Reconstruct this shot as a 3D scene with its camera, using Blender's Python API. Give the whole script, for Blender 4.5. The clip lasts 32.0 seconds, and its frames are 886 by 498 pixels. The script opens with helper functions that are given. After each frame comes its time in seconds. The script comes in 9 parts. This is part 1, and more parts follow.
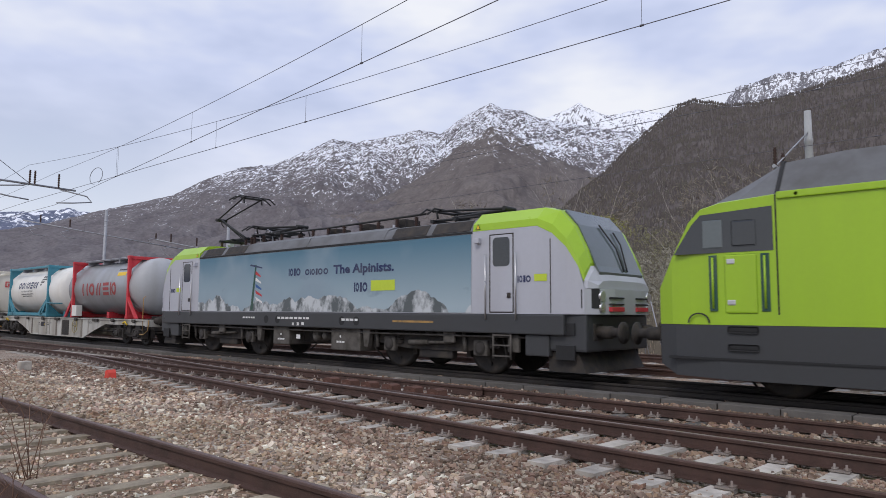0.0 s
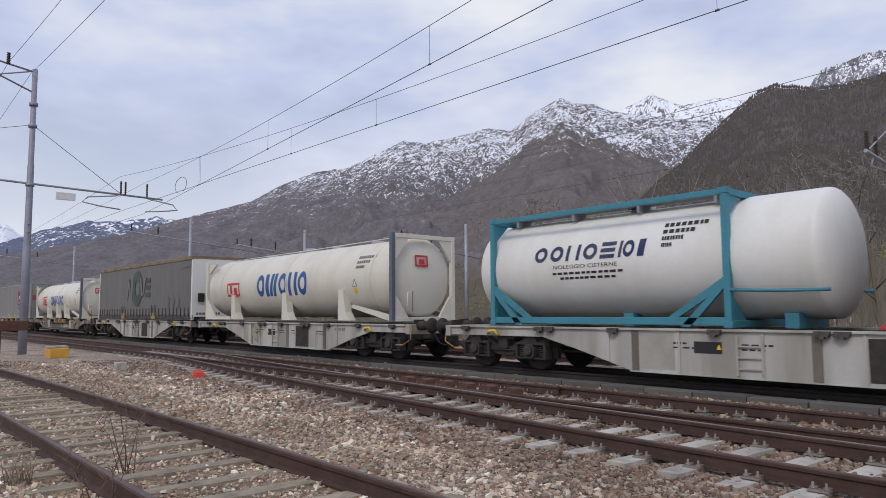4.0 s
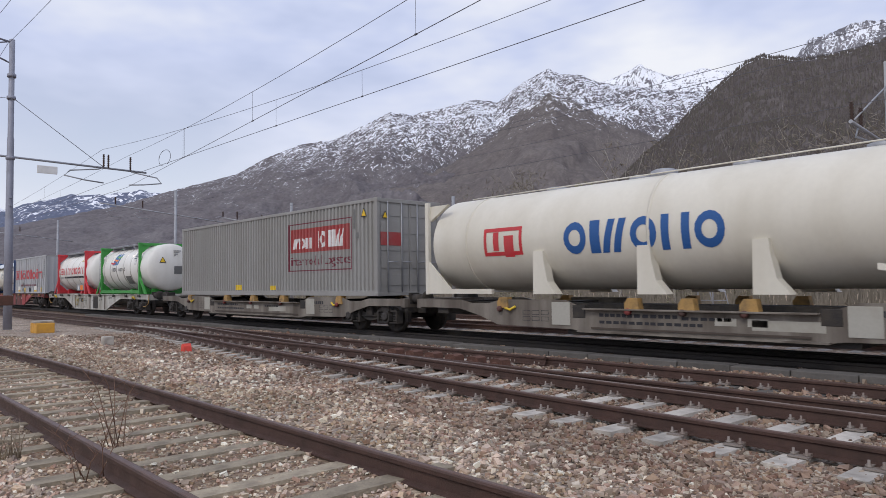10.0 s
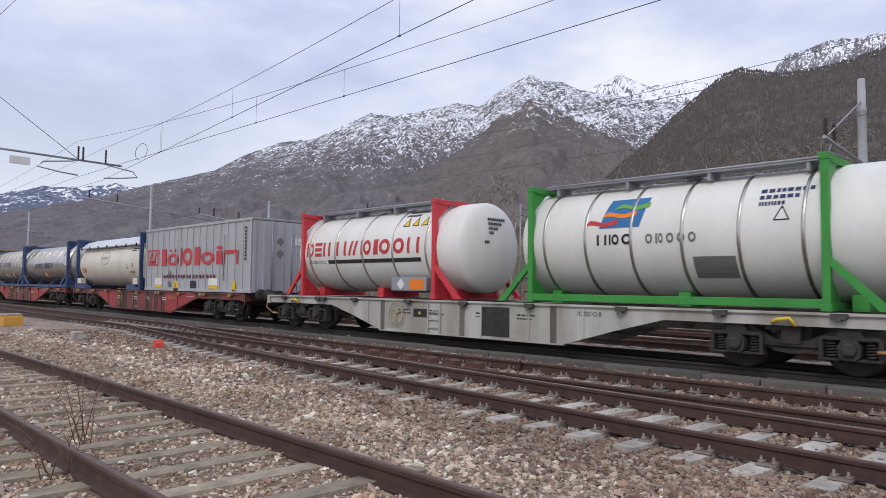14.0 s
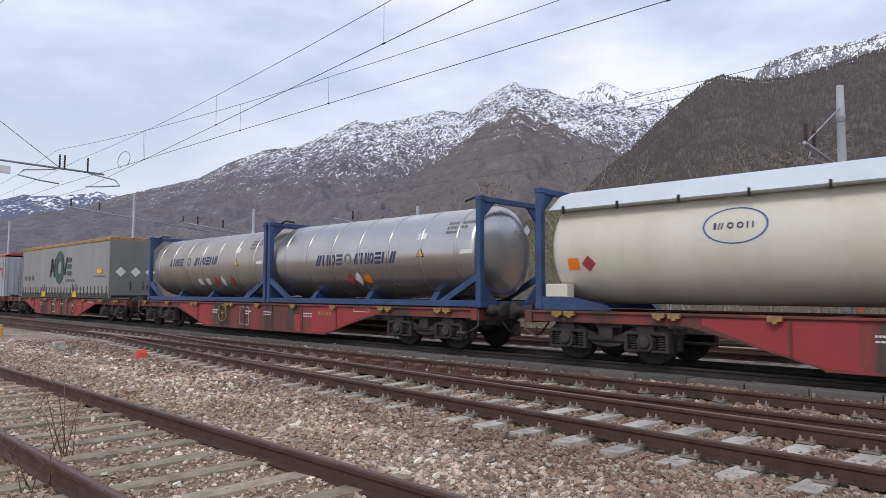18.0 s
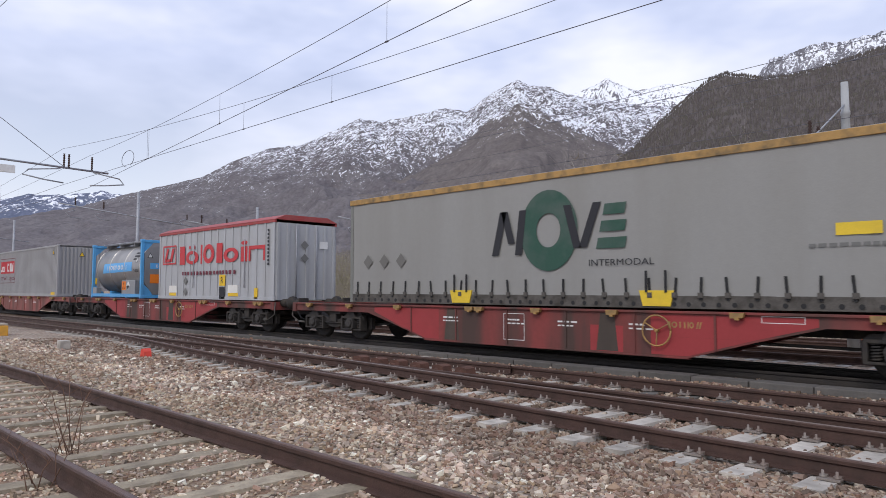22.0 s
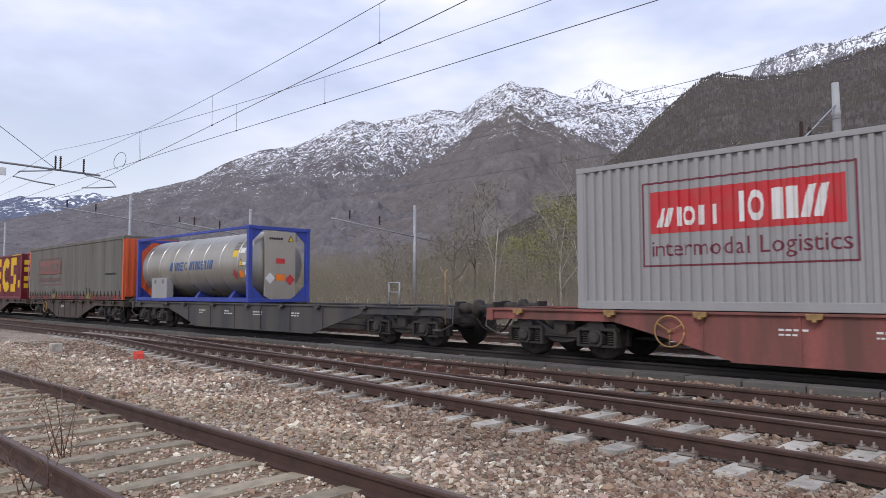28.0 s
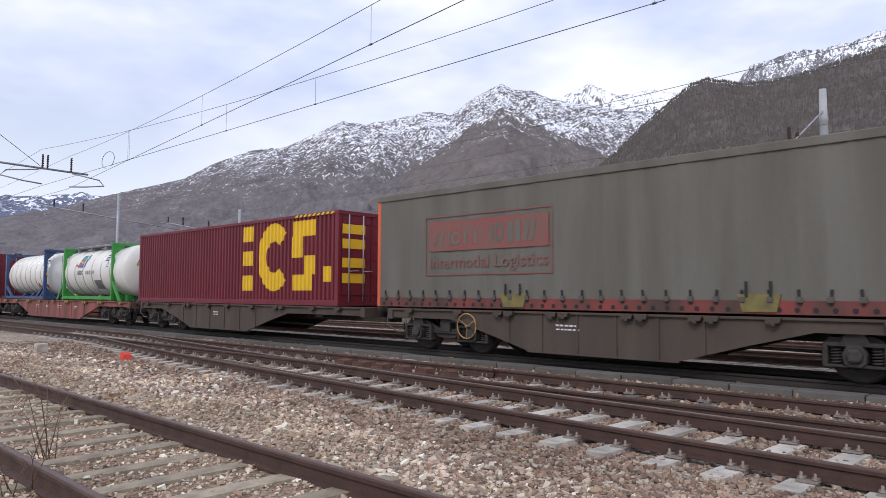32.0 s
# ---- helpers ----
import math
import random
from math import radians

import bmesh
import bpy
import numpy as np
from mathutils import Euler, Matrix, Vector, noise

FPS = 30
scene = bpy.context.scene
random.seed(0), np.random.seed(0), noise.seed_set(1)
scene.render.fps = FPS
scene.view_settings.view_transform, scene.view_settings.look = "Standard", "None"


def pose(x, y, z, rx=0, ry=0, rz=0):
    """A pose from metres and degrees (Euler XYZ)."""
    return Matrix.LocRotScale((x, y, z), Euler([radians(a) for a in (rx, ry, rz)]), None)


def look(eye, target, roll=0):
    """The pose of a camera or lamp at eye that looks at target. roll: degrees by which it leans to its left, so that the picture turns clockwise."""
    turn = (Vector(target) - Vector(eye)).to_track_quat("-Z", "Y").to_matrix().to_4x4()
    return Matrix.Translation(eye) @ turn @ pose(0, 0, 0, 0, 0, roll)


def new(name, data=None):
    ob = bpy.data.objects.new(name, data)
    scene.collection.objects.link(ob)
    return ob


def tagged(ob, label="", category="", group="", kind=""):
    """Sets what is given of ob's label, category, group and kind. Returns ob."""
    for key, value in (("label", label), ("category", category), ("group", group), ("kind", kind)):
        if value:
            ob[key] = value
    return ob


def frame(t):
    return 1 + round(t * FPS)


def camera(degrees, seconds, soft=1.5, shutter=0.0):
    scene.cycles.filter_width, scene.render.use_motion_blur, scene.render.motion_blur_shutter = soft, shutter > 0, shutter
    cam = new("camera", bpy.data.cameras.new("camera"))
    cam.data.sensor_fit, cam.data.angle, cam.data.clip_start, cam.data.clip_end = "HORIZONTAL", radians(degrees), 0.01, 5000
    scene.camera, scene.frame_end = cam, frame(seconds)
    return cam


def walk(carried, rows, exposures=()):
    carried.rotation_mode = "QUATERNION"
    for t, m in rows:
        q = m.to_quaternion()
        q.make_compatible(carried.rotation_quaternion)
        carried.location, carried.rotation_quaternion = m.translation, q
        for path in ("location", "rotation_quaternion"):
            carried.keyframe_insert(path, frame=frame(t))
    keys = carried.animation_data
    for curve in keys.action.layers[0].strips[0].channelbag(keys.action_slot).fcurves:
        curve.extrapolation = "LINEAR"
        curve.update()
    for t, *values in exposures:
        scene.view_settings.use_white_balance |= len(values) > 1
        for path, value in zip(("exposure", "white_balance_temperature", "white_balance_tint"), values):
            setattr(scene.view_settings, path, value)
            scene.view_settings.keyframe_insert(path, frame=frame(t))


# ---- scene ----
# camera: stands beside the siding, turned by hand (seconds, turn in degrees)
cam = camera(65.57, 32.0, soft=0.8, shutter=0.1)
EYE = (0.0, 0.0, 1.41)
PATH = [
    (0.0, 95.237, -0.356, 42.264), (0.5, 95.360, -0.068, 42.262), (1.0, 95.468, 0.086, 41.804), (1.5, 95.539, 0.266, 41.516),
    (2.0, 95.571, 0.469, 41.595), (2.5, 95.338, 0.542, 44.181), (3.0, 95.320, 0.338, 46.673), (3.5, 95.376, 0.381, 47.885),
    (5.5, 94.499, 0.560, 48.905), (6.0, 94.517, 0.530, 49.070), (6.5, 94.520, 0.550, 49.059), (7.0, 94.402, 0.637, 48.614),
    (7.5, 93.563, 0.852, 48.209), (8.0, 93.251, 1.033, 48.060), (8.5, 93.098, 1.070, 47.960), (9.0, 93.038, 1.035, 47.817),
    (9.5, 92.917, 0.911, 47.697), (10.0, 92.831, 0.793, 47.339), (10.5, 92.816, 0.669, 47.030), (11.0, 92.849, 0.149, 46.792),
    (11.5, 92.832, -0.089, 46.517), (12.0, 92.852, -0.089, 46.166), (12.5, 92.903, -0.162, 46.028), (13.0, 92.974, -0.363, 45.993),
    (13.5, 93.023, -0.698, 45.940), (14.0, 93.044, -0.610, 45.428), (14.5, 93.074, -0.421, 44.897), (16.5, 93.261, -0.310, 44.415),
    (17.0, 93.414, -0.507, 44.356), (17.5, 93.523, -0.383, 44.304), (18.0, 93.624, -0.174, 44.258), (18.5, 93.654, -0.273, 44.270),
    (19.0, 93.695, -0.423, 44.426), (19.5, 93.729, -0.428, 44.553), (20.0, 93.697, -0.280, 44.620), (20.5, 93.577, -0.317, 44.654),
    (21.0, 93.509, -0.331, 44.668), (21.5, 93.484, -0.177, 44.640), (22.0, 93.464, -0.065, 44.560), (22.5, 93.469, -0.044, 44.488),
    (23.0, 93.487, -0.059, 44.446), (23.5, 93.467, -0.073, 44.427), (24.0, 93.410, 0.125, 44.408), (24.5, 93.390, 0.521, 44.361),
    (25.0, 93.457, 0.338, 44.247), (25.5, 93.466, 0.127, 44.113), (27.5, 93.501, 0.251, 44.072), (28.0, 93.556, 0.174, 44.046),
    (28.5, 93.598, 0.183, 44.043), (29.0, 93.653, 0.294, 43.974), (29.5, 93.686, 0.463, 43.739), (30.0, 93.706, 0.437, 43.420),
    (30.5, 93.723, 0.399, 43.233), (31.0, 93.742, 0.174, 43.171), (31.5, 93.690, -0.059, 43.169), (32.0, 93.734, -0.172, 43.172),
]
# the camera meters a little darker past the white tanks, brighter past the dark bodies
walk(cam, [(t, pose(*EYE, rx, ry, rz)) for t, rx, ry, rz in PATH],
     [(0.0, -0.05), (2.5, -0.06), (5.5, -0.23), (7.5, -0.14), (12.0, -0.02), (19.0, 0.08), (25.0, 0.12), (29.0, 0.15), (32.0, 0.23)])

# ---- light: bright overcast sky with thin cloud ----
world = bpy.data.worlds.new("overcast_sky")
scene.world = world
world.use_nodes = True
wn, wl = world.node_tree.nodes, world.node_tree.links
wn.clear()
w_out = wn.new("ShaderNodeOutputWorld")
w_mix = wn.new("ShaderNodeMixShader")
w_sky = wn.new("ShaderNodeTexSky")
w_sky.sky_type, w_sky.sun_disc = "NISHITA", False
w_sky.sun_elevation, w_sky.sun_rotation = radians(45), radians(160)
w_blue = wn.new("ShaderNodeBackground")
w_blue.inputs["Strength"].default_value = 0.13
w_cloud = wn.new("ShaderNodeBackground")
w_cloud.inputs["Strength"].default_value = 1.0
w_tc = wn.new("ShaderNodeTexCoord")
w_map = wn.new("ShaderNodeMapping")
w_map.inputs["Scale"].default_value = (1.0, 1.0, 2.6)
w_map.inputs["Location"].default_value = (0.35, 0.1, 0.2)
w_noise = wn.new("ShaderNodeTexNoise")
w_noise.inputs["Scale"].default_value, w_noise.inputs["Detail"].default_value = 1.5, 5.0
w_noise.inputs["Roughness"].default_value = 0.55
w_tone = wn.new("ShaderNodeValToRGB")
w_tone.color_ramp.elements[0].position, w_tone.color_ramp.elements[0].color = 0.39, (0.47, 0.54, 0.77, 1)
w_tone.color_ramp.elements[1].position, w_tone.color_ramp.elements[1].color = 0.62, (0.90, 0.92, 0.99, 1)
w_mid = w_tone.color_ramp.elements.new(0.50)
w_mid.color = (0.62, 0.685, 0.91, 1)
w_cover = wn.new("ShaderNodeValToRGB")
w_cover.color_ramp.elements[0].position, w_cover.color_ramp.elements[0].color = 0.30, (0.8, 0.8, 0.8, 1)
w_cover.color_ramp.elements[1].position, w_cover.color_ramp.elements[1].color = 0.50, (1, 1, 1, 1)
wl.new(w_tc.outputs["Generated"], w_map.inputs["Vector"])
wl.new(w_map.outputs["Vector"], w_noise.inputs["Vector"])
wl.new(w_noise.outputs["Fac"], w_tone.inputs["Fac"])
wl.new(w_noise.outputs["Fac"], w_cover.inputs["Fac"])
# the cloud layer brightens towards the horizon
w_sep = wn.new("ShaderNodeSeparateXYZ")
w_low = wn.new("ShaderNodeMapRange")
w_low.inputs["From Min"].default_value, w_low.inputs["From Max"].default_value = 0.05, 0.31
w_low.inputs["To Min"].default_value, w_low.inputs["To Max"].default_value = 0.85, 0.0
w_glow = wn.new("ShaderNodeMix")
w_glow.data_type = "RGBA"
w_glow.inputs[7].default_value = (0.93, 0.945, 1.0, 1)
wl.new(w_tc.outputs["Generated"], w_sep.inputs["Vector"])
wl.new(w_sep.outputs["Z"], w_low.inputs["Value"])
wl.new(w_low.outputs["Result"], w_glow.inputs[0])
wl.new(w_tone.outputs["Color"], w_glow.inputs[6])
wl.new(w_glow.outputs[2], w_cloud.inputs["Color"])
wl.new(w_sky.outputs["Color"], w_blue.inputs["Color"])
wl.new(w_cover.outputs["Color"], w_mix.inputs["Fac"])
wl.new(w_blue.outputs["Background"], w_mix.inputs[1])
wl.new(w_cloud.outputs["Background"], w_mix.inputs[2])
wl.new(w_mix.outputs["Shader"], w_out.inputs["Surface"])

sun = new("sun", bpy.data.lights.new("sun", "SUN"))
sun.data.energy, sun.data.angle, sun.data.color = 1.3, radians(18), (1.0, 0.94, 0.86)
sun.matrix_world = look((13, -27, 37), (0, 8, 0))


# ---- materials ----
def material(name, color, rough=0.6, metal=0.0, scale=3.0, vary=0.18, dirt=None, dirt_amount=0.35,
             bump=0.0, bump_scale=60.0, spec=0.4, streak=False, random_tone=0.0, dirt_at=(0.42, 0.74)):
    """A painted or natural surface: base colour with grain, stains at a larger scale and fine relief."""
    m = bpy.data.materials.new(name)
    m.use_nodes = True
    nt = m.node_tree
    n, l = nt.nodes, nt.links
    b = n["Principled BSDF"]
    b.inputs["Roughness"].default_value = rough
    b.inputs["Metallic"].default_value = metal
    b.inputs["Specular IOR Level"].default_value = spec
    tc = n.new("ShaderNodeTexCoord")
    mp = n.new("ShaderNodeMapping")
    mp.inputs["Scale"].default_value = (1, 1, 0.16) if streak else (1, 1, 1)
    l.new(tc.outputs["Object"], mp.inputs["Vector"])
    fine = n.new("ShaderNodeTexNoise")
    fine.inputs["Scale"].default_value, fine.inputs["Detail"].default_value = scale * 9, 4
    big = n.new("ShaderNodeTexNoise")
    big.inputs["Scale"].default_value, big.inputs["Detail"].default_value = scale, 6
    l.new(tc.outputs["Object"], fine.inputs["Vector"])
    l.new(mp.outputs["Vector"], big.inputs["Vector"])
    grain = n.new("ShaderNodeMix")
    grain.data_type = "RGBA"
    c = Vector(color)
    grain.inputs[6].default_value = (*(c * (1 - vary)), 1)
    grain.inputs[7].default_value = (*[min(1, v * (1 + vary)) for v in c], 1)
    l.new(fine.outputs["Fac"], grain.inputs[0])
    last = grain.outputs[2]
    if dirt is not None:
        ramp = n.new("ShaderNodeValToRGB")
        ramp.color_ramp.elements[0].position, ramp.color_ramp.elements[0].color = dirt_at[0], (0, 0, 0, 1)
        ramp.color_ramp.elements[1].position = dirt_at[1]
        ramp.color_ramp.elements[1].color = (dirt_amount * 2, dirt_amount * 2, dirt_amount * 2, 1)
        l.new(big.outputs["Fac"], ramp.inputs["Fac"])
        stain = n.new("ShaderNodeMix")
        stain.data_type = "RGBA"
        stain.inputs[7].default_value = (*dirt, 1)
        l.new(ramp.outputs["Color"], stain.inputs[0])
        l.new(last, stain.inputs[6])
        last = stain.outputs[2]
    if random_tone:
        oi = n.new("ShaderNodeObjectInfo")
        hsv = n.new("ShaderNodeHueSaturation")
        mr = n.new("ShaderNodeMapRange")
        mr.inputs["To Min"].default_value, mr.inputs["To Max"].default_value = 1 - random_tone, 1 + random_tone
        l.new(oi.outputs["Random"], mr.inputs["Value"])
        l.new(mr.outputs["Result"], hsv.inputs["Value"])
        l.new(last, hsv.inputs["Color"])
        last = hsv.outputs["Color"]
    l.new(last, b.inputs["Base Color"])
    rr = n.new("ShaderNodeMapRange")
    rr.inputs["To Min"].default_value, rr.inputs["To Max"].default_value = max(0.03, rough - 0.12), min(1, rough + 0.15)
    l.new(big.outputs["Fac"], rr.inputs["Value"])
    l.new(rr.outputs["Result"], b.inputs["Roughness"])
    if bump:
        bp = n.new("ShaderNodeBump")
        bn = n.new("ShaderNodeTexNoise")
        bn.inputs["Scale"].default_value, bn.inputs["Detail"].default_value = bump_scale, 5
        bp.inputs["Strength"].default_value, bp.inputs["Distance"].default_value = bump, 0.02
        l.new(tc.outputs["Object"], bn.inputs["Vector"])
        l.new(bn.outputs["Fac"], bp.inputs["Height"])
        l.new(bp.outputs["Normal"], b.inputs["Normal"])
    return m


def stone_material(name, tones, island=True, scale=18.0):
    """Loose stones: each one takes its own tone."""
    m = bpy.data.materials.new(name)
    m.use_nodes = True
    n, l = m.node_tree.nodes, m.node_tree.links
    b = n["Principled BSDF"]
    b.inputs["Roughness"].default_value = 0.9
    b.inputs["Specular IOR Level"].default_value = 0.2
    ramp = n.new("ShaderNodeValToRGB")
    ramp.color_ramp.interpolation = "CONSTANT" if island else "LINEAR"
    while len(ramp.color_ramp.elements) < len(tones):
        ramp.color_ramp.elements.new(0.5)
    for i, c in enumerate(tones):
        ramp.color_ramp.elements[i].position = i / len(tones)
        ramp.color_ramp.elements[i].color = (*c, 1)
    tc = n.new("ShaderNodeTexCoord")
    if island:
        g = n.new("ShaderNodeNewGeometry")
        l.new(g.outputs["Random Per Island"], ramp.inputs["Fac"])
    else:
        v = n.new("ShaderNodeTexVoronoi")
        v.inputs["Scale"].default_value = scale
        l.new(tc.outputs["Object"], v.inputs["Vector"])
        sep = n.new("ShaderNodeSeparateColor")
        l.new(v.outputs["Color"], sep.inputs["Color"])
        l.new(sep.outputs["Red"], ramp.inputs["Fac"])
        bp = n.new("ShaderNodeBump")
        bp.inputs["Strength"].default_value, bp.inputs["Distance"].default_value = 0.9, 0.04
        bp.invert = True
        l.new(v.outputs["Distance"], bp.inputs["Height"])
        l.new(bp.outputs["Normal"], b.inputs["Normal"])
    big = n.new("ShaderNodeTexNoise")
    big.inputs["Scale"].default_value, big.inputs["Detail"].default_value = 0.7, 5
    l.new(tc.outputs["Object"], big.inputs["Vector"])
    mr = n.new("ShaderNodeMapRange")
    mr.inputs["From Min"].default_value, mr.inputs["From Max"].default_value = 0.3, 0.7
    mr.inputs["To Min"].default_value, mr.inputs["To Max"].default_value = 0.72, 1.2
    l.new(big.outputs["Fac"], mr.inputs["Value"])
    fine = n.new("ShaderNodeTexNoise")
    fine.inputs["Scale"].default_value = 45
    l.new(tc.outputs["Object"], fine.inputs["Vector"])
    mr2 = n.new("ShaderNodeMapRange")
    mr2.inputs["To Min"].default_value, mr2.inputs["To Max"].default_value = 0.75, 1.25
    l.new(fine.outputs["Fac"], mr2.inputs["Value"])
    mul = n.new("ShaderNodeMath")
    mul.operation = "MULTIPLY"
    l.new(mr.outputs["Result"], mul.inputs[0])
    l.new(mr2.outputs["Result"], mul.inputs[1])
    hsv = n.new("ShaderNodeHueSaturation")
    l.new(mul.outputs["Value"], hsv.inputs["Value"])
    l.new(ramp.outputs["Color"], hsv.inputs["Color"])
    l.new(hsv.outputs["Color"], b.inputs["Base Color"])
    return m


def mountain_material(name, wood, rock, snow_from, snow_full, grain=0.012, snow=(0.84, 0.86, 0.92), patch=0.5, fine=0.035, cover=0.62):
    """Wooded slope below, bare rock above, snow lying in patches from snow_from metres up to full cover at snow_full."""
    m = bpy.data.materials.new(name)
    m.use_nodes = True
    n, l = m.node_tree.nodes, m.node_tree.links
    b = n["Principled BSDF"]
    b.inputs["Roughness"].default_value = 0.95
    b.inputs["Specular IOR Level"].default_value = 0.05
    tc = n.new("ShaderNodeTexCoord")
    g = n.new("ShaderNodeNewGeometry")
    sep = n.new("ShaderNodeSeparateXYZ")
    l.new(g.outputs["Position"], sep.inputs["Vector"])
    tex = n.new("ShaderNodeTexNoise")
    tex.inputs["Scale"].default_value, tex.inputs["Detail"].default_value = grain, 6
    tex.inputs["Roughness"].default_value = 0.68
    tex.inputs["Distortion"].default_value = 0.6
    l.new(tc.outputs["Object"], tex.inputs["Vector"])
    speck = n.new("ShaderNodeTexNoise")
    speck.inputs["Scale"].default_value, speck.inputs["Detail"].default_value = grain * 8, 6
    l.new(tc.outputs["Object"], speck.inputs["Vector"])
    base = n.new("ShaderNodeMix")
    base.data_type = "RGBA"
    base.inputs[6].default_value, base.inputs[7].default_value = (*wood, 1), (*rock, 1)
    rr = n.new("ShaderNodeMapRange")
    rr.inputs["From Min"].default_value, rr.inputs["From Max"].default_value = 0.38, 0.68
    l.new(tex.outputs["Fac"], rr.inputs["Value"])
    l.new(rr.outputs["Result"], base.inputs[0])
    hsv = n.new("ShaderNodeHueSaturation")
    sv = n.new("ShaderNodeMapRange")
    sv.inputs["From Min"].default_value, sv.inputs["From Max"].default_value = 0.3, 0.7
    sv.inputs["To Min"].default_value, sv.inputs["To Max"].default_value = 0.84, 1.16
    l.new(speck.outputs["Fac"], sv.inputs["Value"])
    l.new(sv.outputs["Result"], hsv.inputs["Value"])
    l.new(base.outputs[2], hsv.inputs["Color"])
    # height plus noise decides where snow lies
    hgt = n.new("ShaderNodeMapRange")
    hgt.inputs["From Min"].default_value, hgt.inputs["From Max"].default_value = snow_from, snow_full
    hgt.inputs["To Min"].default_value, hgt.inputs["To Max"].default_value = -0.42, cover
    l.new(sep.outputs["Z"], hgt.inputs["Value"])
    nz = n.new("ShaderNodeTexNoise")
    nz.inputs["Scale"].default_value, nz.inputs["Detail"].default_value = fine, 5
    nz.inputs["Roughness"].default_value = 0.6
    nz.inputs["Distortion"].default_value = 1.5
    smap = n.new("ShaderNodeMapping")
    smap.inputs["Rotation"].default_value = (0.0, 0.6, 0.2)
    smap.inputs["Scale"].default_value = (1.35, 1.0, 0.45)
    l.new(tc.outputs["Object"], smap.inputs["Vector"])
    l.new(smap.outputs["Vector"], nz.inputs["Vector"])
    nr = n.new("ShaderNodeMapRange")
    nr.inputs["From Min"].default_value, nr.inputs["From Max"].default_value = 0.34, 0.66
    nr.inputs["To Min"].default_value, nr.inputs["To Max"].default_value = -patch, patch
    l.new(nz.outputs["Fac"], nr.inputs["Value"])
    br = n.new("ShaderNodeMapRange")
    br.inputs["From Min"].default_value, br.inputs["From Max"].default_value = 0.34, 0.66
    br.inputs["To Min"].default_value, br.inputs["To Max"].default_value = -0.22, 0.22
    l.new(tex.outputs["Fac"], br.inputs["Value"])
    both = n.new("ShaderNodeMath")
    l.new(nr.outputs["Result"], both.inputs[0])
    l.new(br.outputs["Result"], both.inputs[1])
    add = n.new("ShaderNodeMath")
    l.new(hgt.outputs["Result"], add.inputs[0])
    l.new(both.outputs["Value"], add.inputs[1])
    cut = n.new("ShaderNodeMapRange")
    cut.inputs["From Min"].default_value, cut.inputs["From Max"].default_value = 0.39, 0.66
    l.new(add.outputs["Value"], cut.inputs["Value"])
    mix = n.new("ShaderNodeMix")
    mix.data_type = "RGBA"
    mix.inputs[7].default_value = (*snow, 1)
    l.new(cut.outputs["Result"], mix.inputs[0])
    l.new(hsv.outputs["Color"], mix.inputs[6])
    l.new(mix.outputs[2], b.inputs["Base Color"])
    bp = n.new("ShaderNodeBump")
    bp.inputs["Strength"].default_value, bp.inputs["Distance"].default_value = 0.4, 25.0
    l.new(tex.outputs["Fac"], bp.inputs["Height"])
    l.new(bp.outputs["Normal"], b.inputs["Normal"])
    return m


